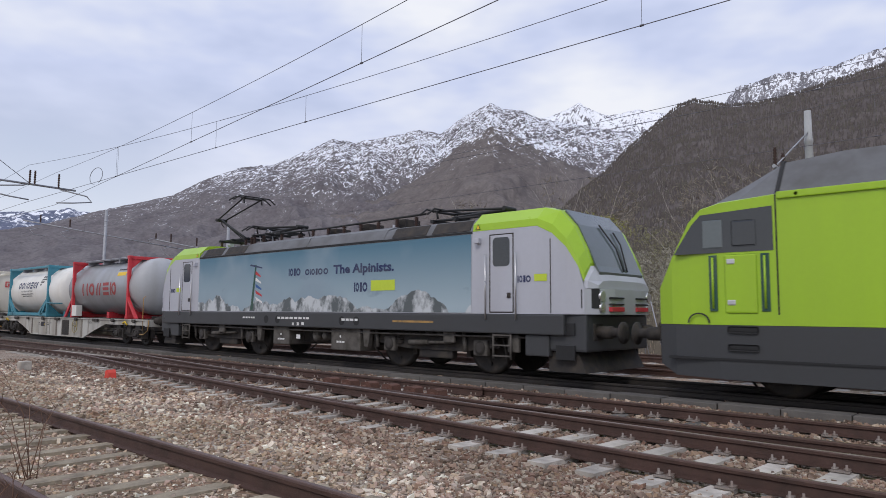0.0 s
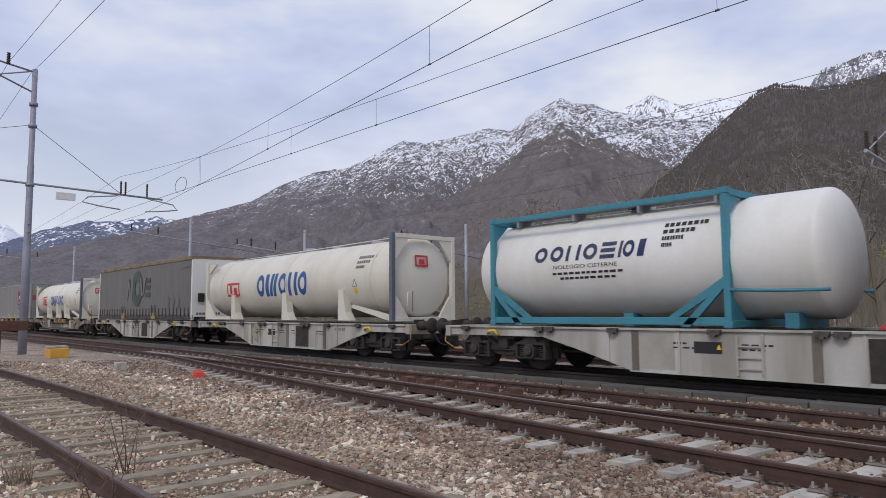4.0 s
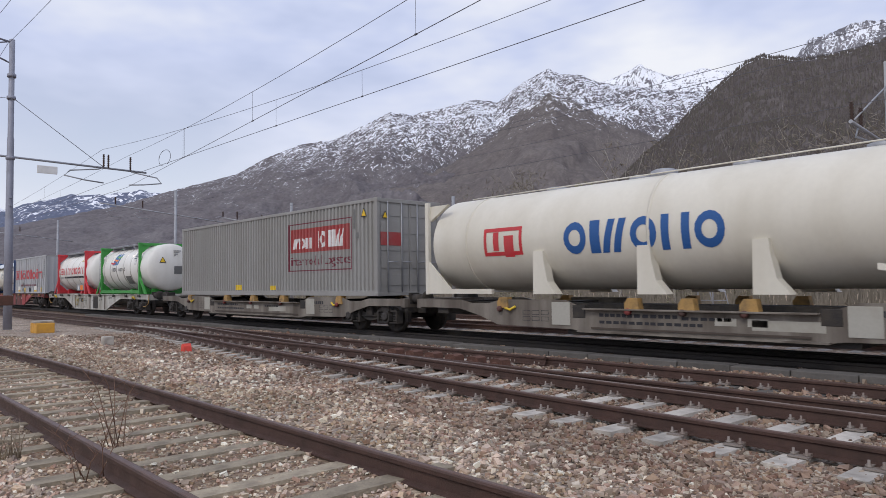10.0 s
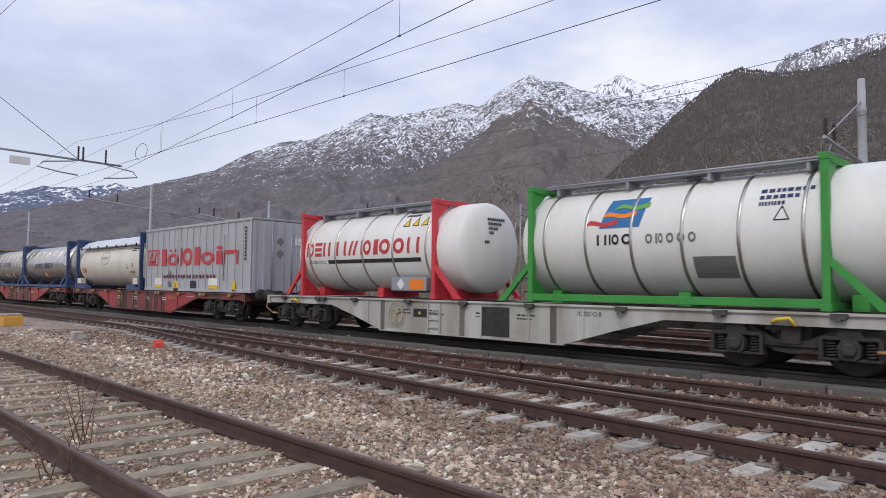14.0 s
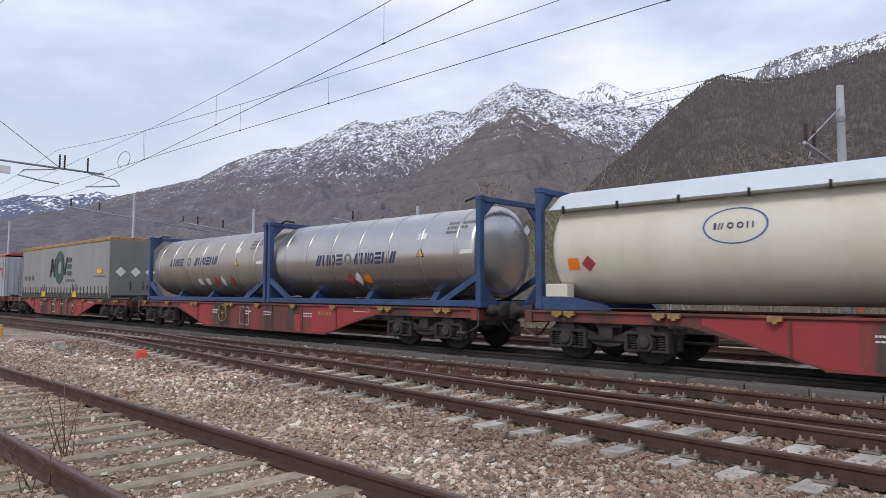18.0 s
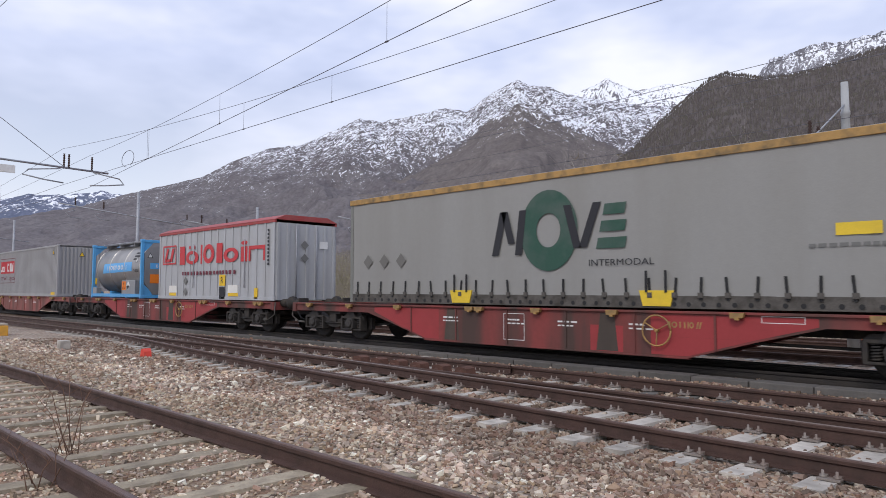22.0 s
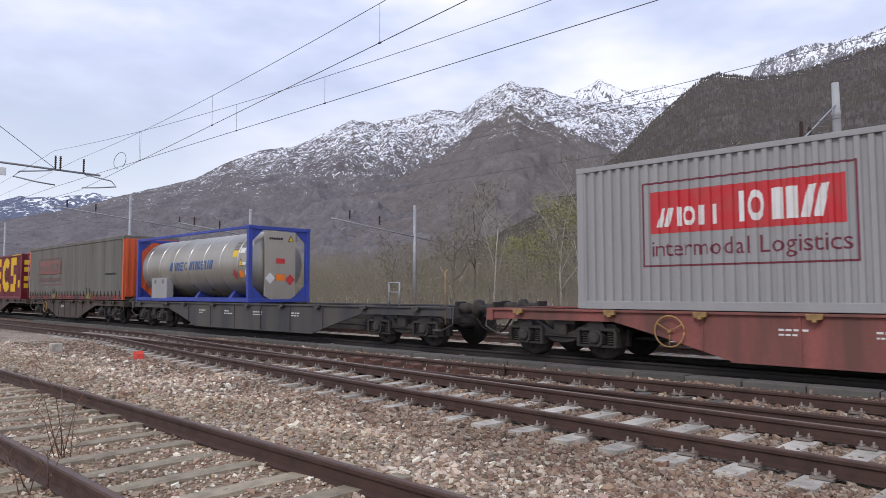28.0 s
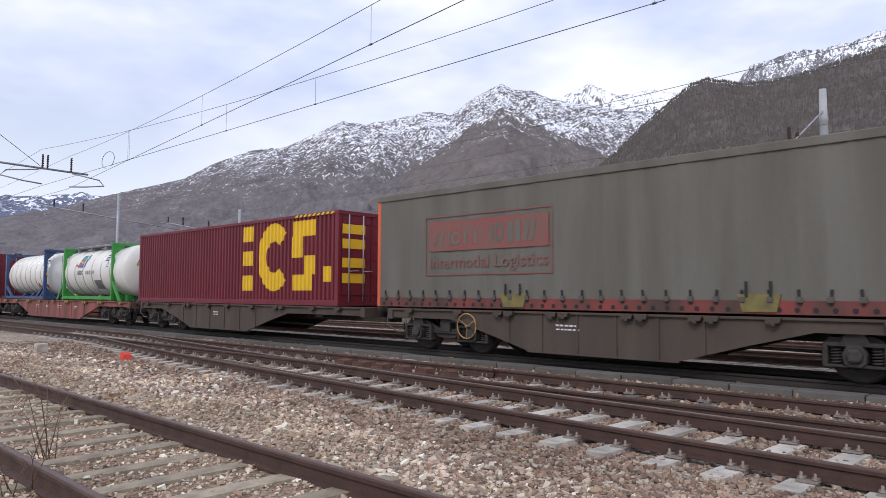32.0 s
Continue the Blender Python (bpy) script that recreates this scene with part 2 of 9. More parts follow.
RUST = (0.16, 0.085, 0.055)
GRIME = (0.045, 0.04, 0.035)
M = {
    "rail": material("rusty_rail", (0.088, 0.050, 0.040), 0.6, 0.25, 4, 0.3, (0.05, 0.032, 0.026), 0.4, 0.4, 90),
    "rail_bright": material("polished_rail_head", (0.30, 0.25, 0.22), 0.38, 0.7, 5, 0.2, RUST, 0.3, 0.1, 120),
    "rail_top": material("worn_rail_head", (0.125, 0.078, 0.066), 0.45, 0.4, 5, 0.25, RUST, 0.35, 0.2, 120),
    # near-black for oil plus the shade below the wagons, both in the colour
    "rail_dark": material("oily_shaded_rail", (0.035, 0.03, 0.028), 0.6, 0.3, 4, 0.3, (0.06, 0.05, 0.04), 0.3, 0.3, 90),
    "rust": material("rust_iron", (0.125, 0.06, 0.044), 0.85, 0.1, 6, 0.35, (0.08, 0.045, 0.035), 0.4, 0.5, 70),
    "concrete": material("pale_concrete", (0.485, 0.445, 0.395), 0.9, 0, 3, 0.18, (0.22, 0.20, 0.175), 0.5, 0.4, 50, random_tone=0.18),
    "trough": material("grey_concrete", (0.125, 0.115, 0.105), 0.9, 0, 3, 0.2, (0.09, 0.085, 0.08), 0.4, 0.4, 50, random_tone=0.15),
    "old_sleeper": material("weathered_sleeper", (0.35, 0.295, 0.215), 0.92, 0, 5, 0.25, (0.16, 0.13, 0.10), 0.45, 0.6, 40, random_tone=0.18),
    "bolt": material("clip_steel", (0.27, 0.235, 0.21), 0.6, 0.3, 9, 0.3, RUST, 0.3),
    "steel": material("galvanised_steel", (0.36, 0.37, 0.40), 0.55, 0.35, 3, 0.12, (0.24, 0.24, 0.25), 0.3, 0.1, 60),
    "pole": material("grey_mast_paint", (0.30, 0.31, 0.37), 0.6, 0.2, 2, 0.14, (0.2, 0.2, 0.23), 0.3, 0.1, 60),
    "conc_mast": material("spun_concrete", (0.40, 0.41, 0.42), 0.85, 0, 2, 0.12, (0.28, 0.28, 0.28), 0.3, 0.2, 50),
    "wire": material("dark_copper_wire", (0.13, 0.125, 0.14), 0.6, 0.4, 8, 0.1),
    "insulator": material("brown_porcelain", (0.07, 0.045, 0.04), 0.3, 0, 6, 0.15),
    "red_plastic": material("red_cover", (0.72, 0.07, 0.05), 0.55, 0, 6, 0.12, (0.4, 0.08, 0.05), 0.3),
    "yellow_box": material("yellow_ochre_paint", (0.66, 0.34, 0.05), 0.6, 0, 6, 0.15, (0.4, 0.22, 0.08), 0.3),
    "axle": material("greasy_iron", (0.055, 0.05, 0.047), 0.7, 0.1, 6, 0.35, (0.035, 0.03, 0.028), 0.4, 0.3, 60),
    "under": material("sooty_iron", (0.034, 0.031, 0.03), 0.8, 0.1, 5, 0.35, (0.085, 0.07, 0.055), 0.35, 0.3, 60),
    "under_light": material("dusty_iron", (0.115, 0.105, 0.095), 0.8, 0.1, 5, 0.3, (0.04, 0.035, 0.03), 0.4, 0.3, 60),
    "wheel": material("wheel_steel", (0.03, 0.027, 0.025), 0.65, 0.3, 6, 0.3, (0.09, 0.07, 0.055), 0.3),
    "black": material("black_rubber", (0.02, 0.02, 0.021), 0.6, 0, 6, 0.2),
    "white": material("white_paint", (0.78, 0.77, 0.73), 0.4, 0, 1.1, 0.05, (0.50, 0.46, 0.38), 0.16, streak=True),
    "hood": material("pale_blue_white_paint", (0.60, 0.645, 0.68), 0.4, 0, 1.1, 0.05, (0.45, 0.46, 0.45), 0.2, streak=True),
    "cream": material("cream_paint", (0.70, 0.665, 0.575), 0.38, 0, 1.1, 0.05, (0.48, 0.43, 0.33), 0.2, streak=True),
    "wagon_white": material("dirty_white_wagon_paint", (0.50, 0.49, 0.455), 0.6, 0, 1.1, 0.08, (0.24, 0.21, 0.17), 0.36, streak=True, dirt_at=(0.38, 0.62)),
    "wagon_grey": material("dirty_grey_wagon_paint", (0.23, 0.205, 0.175), 0.65, 0, 1.6, 0.15, (0.09, 0.072, 0.058), 0.45, streak=True, dirt_at=(0.38, 0.62)),
    "wagon_red": material("faded_red_wagon_paint", (0.235, 0.05, 0.045), 0.6, 0, 1.1, 0.16, (0.075, 0.045, 0.038), 0.5, streak=True, dirt_at=(0.38, 0.62)),
    "wagon_blue": material("grey_blue_wagon_paint", (0.054, 0.053, 0.057), 0.65, 0, 1.3, 0.25, (0.105, 0.093, 0.082), 0.4, streak=True, dirt_at=(0.38, 0.62)),
    "wagon_brown": material("brown_wagon_paint", (0.088, 0.066, 0.053), 0.7, 0, 1.5, 0.18, (0.06, 0.048, 0.04), 0.4, streak=True, dirt_at=(0.38, 0.62)),
    "wagon_maroon": material("rust_red_wagon_paint", (0.30, 0.098, 0.085), 0.75, 0, 1.5, 0.2, (0.13, 0.066, 0.055), 0.45, streak=True, dirt_at=(0.38, 0.62)),
    "curtain": material("grey_tarpaulin", (0.155, 0.15, 0.14), 0.55, 0, 0.9, 0.06, (0.15, 0.145, 0.13), 0.33, 0.12, 25, streak=True),
    "curtain_light": material("pale_grey_tarpaulin", (0.295, 0.292, 0.28), 0.5, 0, 0.9, 0.05, (0.23, 0.222, 0.20), 0.25, 0.12, 25, streak=True),
    "curtain_end": material("grey_green_end_panel", (0.20, 0.205, 0.19), 0.5, 0, 0.9, 0.05, (0.15, 0.145, 0.13), 0.25, streak=True),
    "curtain_dark": material("sooty_grey_tarpaulin", (0.152, 0.145, 0.126), 0.6, 0, 1.3, 0.06, (0.095, 0.087, 0.072), 0.45, 0.12, 25, streak=True),
    "box_grey": material("grey_container_paint", (0.30, 0.295, 0.285), 0.5, 0, 1.2, 0.06, (0.22, 0.21, 0.19), 0.25, streak=True),
    "box_pale": material("pale_grey_container_paint", (0.34, 0.335, 0.34), 0.5, 0, 1.2, 0.05, (0.24, 0.235, 0.23), 0.22, streak=True),
    "box_silver": material("silver_grey_box_paint", (0.44, 0.45, 0.47), 0.5, 0.05, 1.4, 0.06, (0.30, 0.29, 0.28), 0.28, streak=True),
    "maroon": material("maroon_container_paint", (0.16, 0.018, 0.03), 0.45, 0, 1.2, 0.08, (0.10, 0.02, 0.025), 0.25, streak=True),
    "orange": material("orange_paint", (0.68, 0.125, 0.045), 0.5, 0, 1.5, 0.08, (0.40, 0.09, 0.04), 0.3, streak=True),
    "tank_steel": material("brushed_steel", (0.57, 0.545, 0.51), 0.29, 0.92, 0.8, 0.05, (0.40, 0.38, 0.35), 0.22, streak=True),
    "tank_dull": material("grimy_steel", (0.47, 0.43, 0.375), 0.38, 0.7, 0.8, 0.07, (0.26, 0.24, 0.21), 0.32, streak=True),
    "tank_beige": material("weathered_beige_steel", (0.40, 0.375, 0.335), 0.38, 0.55, 0.8, 0.05, (0.25, 0.22, 0.18), 0.3, streak=True),
    "tank_soft": material("dull_brushed_steel", (0.40, 0.39, 0.385), 0.42, 0.7, 0.9, 0.06, (0.24, 0.23, 0.22), 0.3, streak=True),
    "tank_grey": material("grey_cladding", (0.345, 0.36, 0.385), 0.38, 0.3, 1.0, 0.06, (0.22, 0.21, 0.19), 0.3, streak=True),
    "frame_red": material("red_frame_paint", (0.62, 0.045, 0.06), 0.45, 0, 2.0, 0.08, (0.35, 0.05, 0.05), 0.25),
    "frame_teal": material("teal_frame_paint", (0.055, 0.25, 0.33), 0.45, 0, 2.0, 0.08, (0.05, 0.15, 0.18), 0.25),
    "frame_green": material("green_frame_paint", (0.05, 0.30, 0.055), 0.45, 0, 2.0, 0.08, (0.04, 0.18, 0.04), 0.25),
    "frame_navy": material("navy_frame_paint", (0.04, 0.075, 0.18), 0.45, 0, 2.0, 0.08, (0.03, 0.04, 0.08), 0.3),
    "frame_blue": material("blue_frame_paint", (0.04, 0.068, 0.36), 0.5, 0, 2.0, 0.12, (0.05, 0.06, 0.2), 0.35),
    "frame_sky": material("sky_blue_frame_paint", (0.10, 0.38, 0.72), 0.45, 0, 2.0, 0.08, (0.1, 0.25, 0.42), 0.25),
    "frame_grey": material("grey_frame_paint", (0.12, 0.14, 0.17), 0.5, 0, 2.0, 0.1, (0.08, 0.08, 0.09), 0.25),
    "ochre": material("ochre_paint", (0.42, 0.25, 0.085), 0.6, 0, 5, 0.18, (0.13, 0.10, 0.06), 0.45),
    "brass": material("dirty_pale_yellow_paint", (0.40, 0.33, 0.15), 0.6, 0, 5, 0.15, (0.2, 0.17, 0.1), 0.35),
    "fresh_red": material("fresh_red_paint", (0.34, 0.045, 0.048), 0.5, 0, 2, 0.1, (0.25, 0.04, 0.04), 0.3),
    "wagon_patch": material("faded_pale_paint", (0.40, 0.385, 0.34), 0.6, 0, 2, 0.1, (0.28, 0.25, 0.2), 0.3),
    "weed": material("reddish_weed_stems", (0.20, 0.12, 0.085), 0.95, 0, 3, 0.2),
    "orange_post": material("faded_orange_paint", (0.42, 0.12, 0.06), 0.6, 0, 3, 0.15, (0.2, 0.09, 0.06), 0.35),
    "olive": material("dirty_olive_paint", (0.20, 0.17, 0.055), 0.65, 0, 4, 0.2, (0.09, 0.08, 0.05), 0.45),
    "ochre_dull": material("dirty_ochre_rail_paint", (0.24, 0.175, 0.085), 0.6, 0, 2, 0.18, (0.10, 0.085, 0.06), 0.45),
    "yellow": material("yellow_paint", (0.78, 0.55, 0.04), 0.5, 0, 4, 0.1, (0.5, 0.36, 0.06), 0.2),
    "decal_blue": material("blue_lettering_film", (0.025, 0.10, 0.30), 0.45, 0, 3, 0.1),
    "decal_navy": material("navy_lettering_film", (0.02, 0.032, 0.105), 0.5, 0, 3, 0.1, (0.12, 0.12, 0.14), 0.3),
    "decal_red": material("red_lettering_film", (0.55, 0.035, 0.045), 0.5, 0, 3, 0.1, (0.4, 0.10, 0.09), 0.25),
    "decal_rust": material("faded_red_film", (0.36, 0.055, 0.055), 0.55, 0, 3, 0.1, (0.28, 0.12, 0.11), 0.3),
    "decal_wine": material("wine_red_film", (0.17, 0.03, 0.05), 0.55, 0, 3, 0.12),
    "decal_black": material("black_lettering_film", (0.025, 0.025, 0.03), 0.55, 0, 3, 0.1),
    "decal_white": material("white_film", (0.75, 0.75, 0.74), 0.5, 0, 3, 0.06, (0.5, 0.5, 0.48), 0.2),
    "decal_green": material("dark_green_film", (0.028, 0.085, 0.06), 0.55, 0, 2, 0.12, (0.09, 0.12, 0.105), 0.4),
    "decal_moss": material("faded_green_film", (0.05, 0.082, 0.07), 0.6, 0, 2, 0.12, (0.09, 0.1, 0.09), 0.45),
    "decal_board": material("blue_grey_sheet_metal", (0.17, 0.22, 0.27), 0.55, 0.1, 3, 0.12),
    "decal_grey": material("grey_film", (0.17, 0.17, 0.165), 0.6, 0, 3, 0.12),
    "decal_yellow": material("yellow_film", (0.78, 0.50, 0.025), 0.5, 0, 3, 0.08, (0.6, 0.42, 0.05), 0.2),
    "decal_orange": material("orange_plate_film", (0.85, 0.22, 0.02), 0.5, 0, 3, 0.08),
    "decal_lightblue": material("light_blue_film", (0.12, 0.42, 0.80), 0.45, 0, 2, 0.08),
    "decal_wave": material("mid_blue_film", (0.03, 0.16, 0.36), 0.45, 0, 2, 0.08),
    "decal_leaf": material("leaf_green_film", (0.14, 0.36, 0.07), 0.5, 0, 2, 0.08),
    "decal_faded": material("faded_red_print", (0.24, 0.082, 0.072), 0.6, 0, 1.5, 0.15, (0.17, 0.12, 0.10), 0.4),
    "decal_lime": material("lime_film", (0.52, 0.64, 0.05), 0.45, 0, 2, 0.06),
    "loco_silver": material("light_grey_loco_paint", (0.47, 0.48, 0.53), 0.35, 0.1, 1.2, 0.04, (0.36, 0.36, 0.38), 0.2, streak=True),
    "loco_lime": material("lime_green_loco_paint", (0.345, 0.55, 0.032), 0.3, 0, 1.2, 0.04, (0.28, 0.42, 0.04), 0.2, streak=True),
    "loco_dark": material("dark_grey_loco_paint", (0.052, 0.054, 0.058), 0.45, 0, 1.2, 0.08, (0.05, 0.05, 0.05), 0.3, streak=True),
    "loco_roof": material("roof_grey_paint", (0.15, 0.155, 0.165), 0.6, 0, 1.4, 0.1, (0.07, 0.065, 0.06), 0.35),
    "glass": material("dark_window_glass", (0.02, 0.024, 0.028), 0.08, 0, 2, 0.1, spec=0.8),
    "glass_light": material("windscreen_glass", (0.10, 0.12, 0.125), 0.08, 0, 2, 0.1, spec=0.8),
    "chrome": material("stainless_handrail", (0.6, 0.6, 0.6), 0.3, 0.8, 4, 0.06),
    "bark": material("pale_bark", (0.46, 0.43, 0.375), 0.9, 0, 6, 0.2, (0.16, 0.14, 0.12), 0.4),
    "bark_dark": material("grey_brown_bark", (0.15, 0.125, 0.10), 0.9, 0, 6, 0.2),
    "twig": material("bare_twigs", (0.20, 0.175, 0.14), 0.95, 0, 1.2, 0.25),
    "leaf_spring": material("yellow_green_spring_leaves", (0.25, 0.25, 0.075), 0.8, 0, 1.2, 0.25),
    "twig_green": material("budding_twigs", (0.21, 0.205, 0.105), 0.95, 0, 1.2, 0.25),
    "blossom": material("white_blossom", (0.29, 0.275, 0.225), 0.95, 0, 1.2, 0.15),
    "scrub": material("dry_scrub", (0.25, 0.23, 0.145), 0.95, 0, 0.4, 0.3, (0.10, 0.11, 0.05), 0.4),
    "dead": material("dry_grass_stalks", (0.30, 0.24, 0.17), 0.95, 0, 3, 0.25),
}
TONES = [(0.28, 0.222, 0.175), (0.46, 0.365, 0.29), (0.55, 0.475, 0.385), (0.36, 0.242, 0.185), (0.63, 0.55, 0.44), (0.42, 0.328, 0.27),
         (0.48, 0.365, 0.26), (0.38, 0.31, 0.26), (0.22, 0.175, 0.14), (0.52, 0.40, 0.315), (0.74, 0.68, 0.575), (0.37, 0.262, 0.21)]
TONES = [tuple(min(0.8, v * 1.12) for v in c) for c in TONES]
M["stones"] = stone_material("ballast_stones", [tuple(v * 1.08 for v in c) for c in TONES])
M["stones_brown"] = stone_material("stained_ballast_stones", [(c[0] * 0.56, c[1] * 0.50, c[2] * 0.475) for c in TONES])
M["stones_rusty"] = stone_material("rust_dusted_ballast_stones", [(c[0] * 0.585, c[1] * 0.535, c[2] * 0.515) for c in TONES])
M["stones_dusty"] = stone_material("dusty_ballast_stones", [(c[0] * 0.80 + 0.012, c[1] * 0.77 + 0.01, c[2] * 0.74) for c in TONES])
M["ballast"] = stone_material("ballast_bed", [tuple(v * 0.72 for v in c) for c in TONES], False, 20)


def stain_shade_ballast(m):
    """Brake dust and rust brown the bed between the running tracks; a darker band paints the shade under the train."""
    n, l = m.node_tree.nodes, m.node_tree.links
    b = n["Principled BSDF"]
    clean = b.inputs["Base Color"].links[0].from_socket
    tc, sep, mr, tex, add, mix = (n.new("ShaderNode" + k) for k in ("TexCoord", "SeparateXYZ", "MapRange", "TexNoise", "Math", "Mix"))
    mix.data_type, mix.blend_type = "RGBA", "MULTIPLY"
    mix.inputs[0].default_value = 1.0
    tex.inputs["Scale"].default_value = 0.8
    l.new(tc.outputs["Object"], sep.inputs["Vector"])
    l.new(tc.outputs["Object"], tex.inputs["Vector"])
    l.new(sep.outputs["Y"], add.inputs[0])
    l.new(tex.outputs["Fac"], add.inputs[1])
    mr.inputs["From Min"].default_value, mr.inputs["From Max"].default_value = 0.0, 40.0
    l.new(add.outputs["Value"], mr.inputs["Value"])
    ramp = n.new("ShaderNodeValToRGB")
    # the 13.2 to 14.9 stops put the train's shade into the bed colour
    stops = [(8.2, (1, 1, 1)), (9.4, (0.55, 0.49, 0.46)), (12.6, (0.5, 0.45, 0.43)), (13.2, (0.4, 0.37, 0.35)), (14.9, (0.4, 0.37, 0.35)), (15.8, (0.95, 0.9, 0.85)), (30.0, (0.9, 0.86, 0.78))]
    while len(ramp.color_ramp.elements) < len(stops):
        ramp.color_ramp.elements.new(0.5)
    for e, (y, c) in zip(ramp.color_ramp.elements, stops):
        e.position, e.color = y / 40.0, (*c, 1)
    l.new(mr.outputs["Result"], ramp.inputs["Fac"])
    l.new(clean, mix.inputs[6])
    l.new(ramp.outputs["Color"], mix.inputs[7])
    # earth and rust between the rails of the siding
    earth, low = n.new("ShaderNodeMix"), n.new("ShaderNodeMapRange")
    earth.data_type, earth.blend_type = "RGBA", "MULTIPLY"
    low.inputs["From Min"].default_value, low.inputs["From Max"].default_value = 4.3, 3.7
    l.new(add.outputs["Value"], low.inputs["Value"])
    l.new(low.outputs["Result"], earth.inputs[0])
    l.new(mix.outputs[2], earth.inputs[6])
    earth.inputs[7].default_value = (0.74, 0.66, 0.58, 1)
    l.new(earth.outputs[2], b.inputs["Base Color"])


stain_shade_ballast(M["ballast"])


# ---- mesh helpers ----
def mesh_object(name, bm, mat, parent=None):
    me = bpy.data.meshes.new(name)
    bm.to_mesh(me)
    bm.free()
    me.materials.append(mat)
    ob = new(name, me)
    ob.parent = parent
    return ob


def part(name, bm, mat, parent, label=""):
    """One bmesh as one mesh object under its thing or part."""
    ob = mesh_object(name, bm, mat, parent)
    return tagged(ob, label) if label else ob


def thing(name, label, category, group="", at=(0, 0, 0)):
    ob = new(name)
    ob.location = at
    ob.empty_display_size = 0.3
    return tagged(ob, label, category, group)


def bm_new():
    return bmesh.new()


def box(bm, x0, x1, y0, y1, z0, z1, bevel=0.0):
    vs = [bm.verts.new(p) for p in ((x0, y0, z0), (x1, y0, z0), (x1, y1, z0), (x0, y1, z0),
                                    (x0, y0, z1), (x1, y0, z1), (x1, y1, z1), (x0, y1, z1))]
    fs = [bm.faces.new([vs[i] for i in f]) for f in ((0, 3, 2, 1), (4, 5, 6, 7), (0, 1, 5, 4), (1, 2, 6, 5), (2, 3, 7, 6), (3, 0, 4, 7))]
    if bevel:
        edges = list({e for f in fs for e in f.edges})
        bmesh.ops.bevel(bm, geom=edges, offset=bevel, segments=2, affect="EDGES", profile=0.6)
    return bm


def round_rect(x0, x1, z0, z1, r, n=4):
    """Corner points of a rectangle with rounded corners."""
    out = []
    for cx, cz, a in ((x1 - r, z0 + r, -1.5708), (x1 - r, z1 - r, 0.0), (x0 + r, z1 - r, 1.5708), (x0 + r, z0 + r, 3.14159)):
        out += [(cx + r * math.cos(a + 1.5708 * k / n), cz + r * math.sin(a + 1.5708 * k / n)) for k in range(n + 1)]
    return out


def prism(bm, pts, a0, a1, axis="y"):
    """A polygon in the plane across the axis, drawn out from a0 to a1. pts: (x, z) for y, (y, z) for x, (x, y) for z."""
    def at(p, a):
        return {"y": (p[0], a, p[1]), "x": (a, p[0], p[1]), "z": (p[0], p[1], a)}[axis]
    lo = [bm.verts.new(at(p, a0)) for p in pts]
    hi = [bm.verts.new(at(p, a1)) for p in pts]
    n = len(pts)
    fs = [bm.faces.new(lo[::-1]), bm.faces.new(hi)]
    for i in range(n):
        fs.append(bm.faces.new([lo[i], lo[(i + 1) % n], hi[(i + 1) % n], hi[i]]))
    bmesh.ops.recalc_face_normals(bm, faces=fs)
    return bm


def tube(bm, pts, r, sides=6, smooth=True):
    """A round bar along a line of points."""
    pts = [Vector(p) for p in pts]
    rings = []
    for i, p in enumerate(pts):
        d = (pts[min(i + 1, len(pts) - 1)] - pts[max(i - 1, 0)]).normalized()
        u = d.orthogonal().normalized() if i == 0 else (u - d * u.dot(d)).normalized()
        w = d.cross(u)
        rr = r[i] if isinstance(r, (list, tuple)) else r
        rings.append([bm.verts.new(p + (u * math.cos(6.28318 * k / sides) + w * math.sin(6.28318 * k / sides)) * rr) for k in range(sides)])
    for a, b in zip(rings, rings[1:]):
        for k in range(sides):
            f = bm.faces.new([a[k], a[(k + 1) % sides], b[(k + 1) % sides], b[k]])
            f.smooth = smooth
    bm.faces.new(rings[0][::-1])
    bm.faces.new(rings[-1])
    return bm


def lathe(bm, profile, axis="x", centre=(0, 0, 0), sides=32, smooth=True):
    """Turns a profile of (along, radius) about an axis through centre."""
    c = Vector(centre)
    rings = []
    for a, r in profile:
        ring = []
        for k in range(sides):
            th = 2 * math.pi * k / sides
            u, w = math.cos(th) * r, math.sin(th) * r
            v = {"x": (a, u, w), "y": (u, a, w), "z": (u, w, a)}[axis]
            ring.append(bm.verts.new(c + Vector(v)))
        rings.append(ring)
    fs = []
    for a, b in zip(rings, rings[1:]):
        for k in range(sides):
            f = bm.faces.new([a[k], a[(k + 1) % sides], b[(k + 1) % sides], b[k]])
            f.smooth = smooth
            fs.append(f)
    fs += [bm.faces.new(rings[0][::-1]), bm.faces.new(rings[-1])]
    bmesh.ops.recalc_face_normals(bm, faces=fs)
    return bm


def raw_object(name, verts, faces, mat, parent=None, smooth=False):
    me = bpy.data.meshes.new(name)
    me.from_pydata([tuple(v) for v in verts], [], faces)
    if smooth:
        me.polygons.foreach_set("use_smooth", [True] * len(me.polygons))
    me.materials.append(mat)
    ob = new(name, me)
    ob.parent = parent
    return ob


# ---- ground ----
def ground_z(x, y):
    k = min(1.0, max(0.0, (y - 4.1) / 1.6))
    k = k * k * (3 - 2 * k)
    z = -0.05 - 0.15 * k
    if y > 24:
        z -= min(0.5, (y - 24) * 0.03)
    if -40 < x < 14 and y < 26:
        z += 0.022 * noise.noise((x * 1.7, y * 1.7, 0)) + 0.03 * noise.noise((x * 0.35, y * 0.35, 5))
    return z


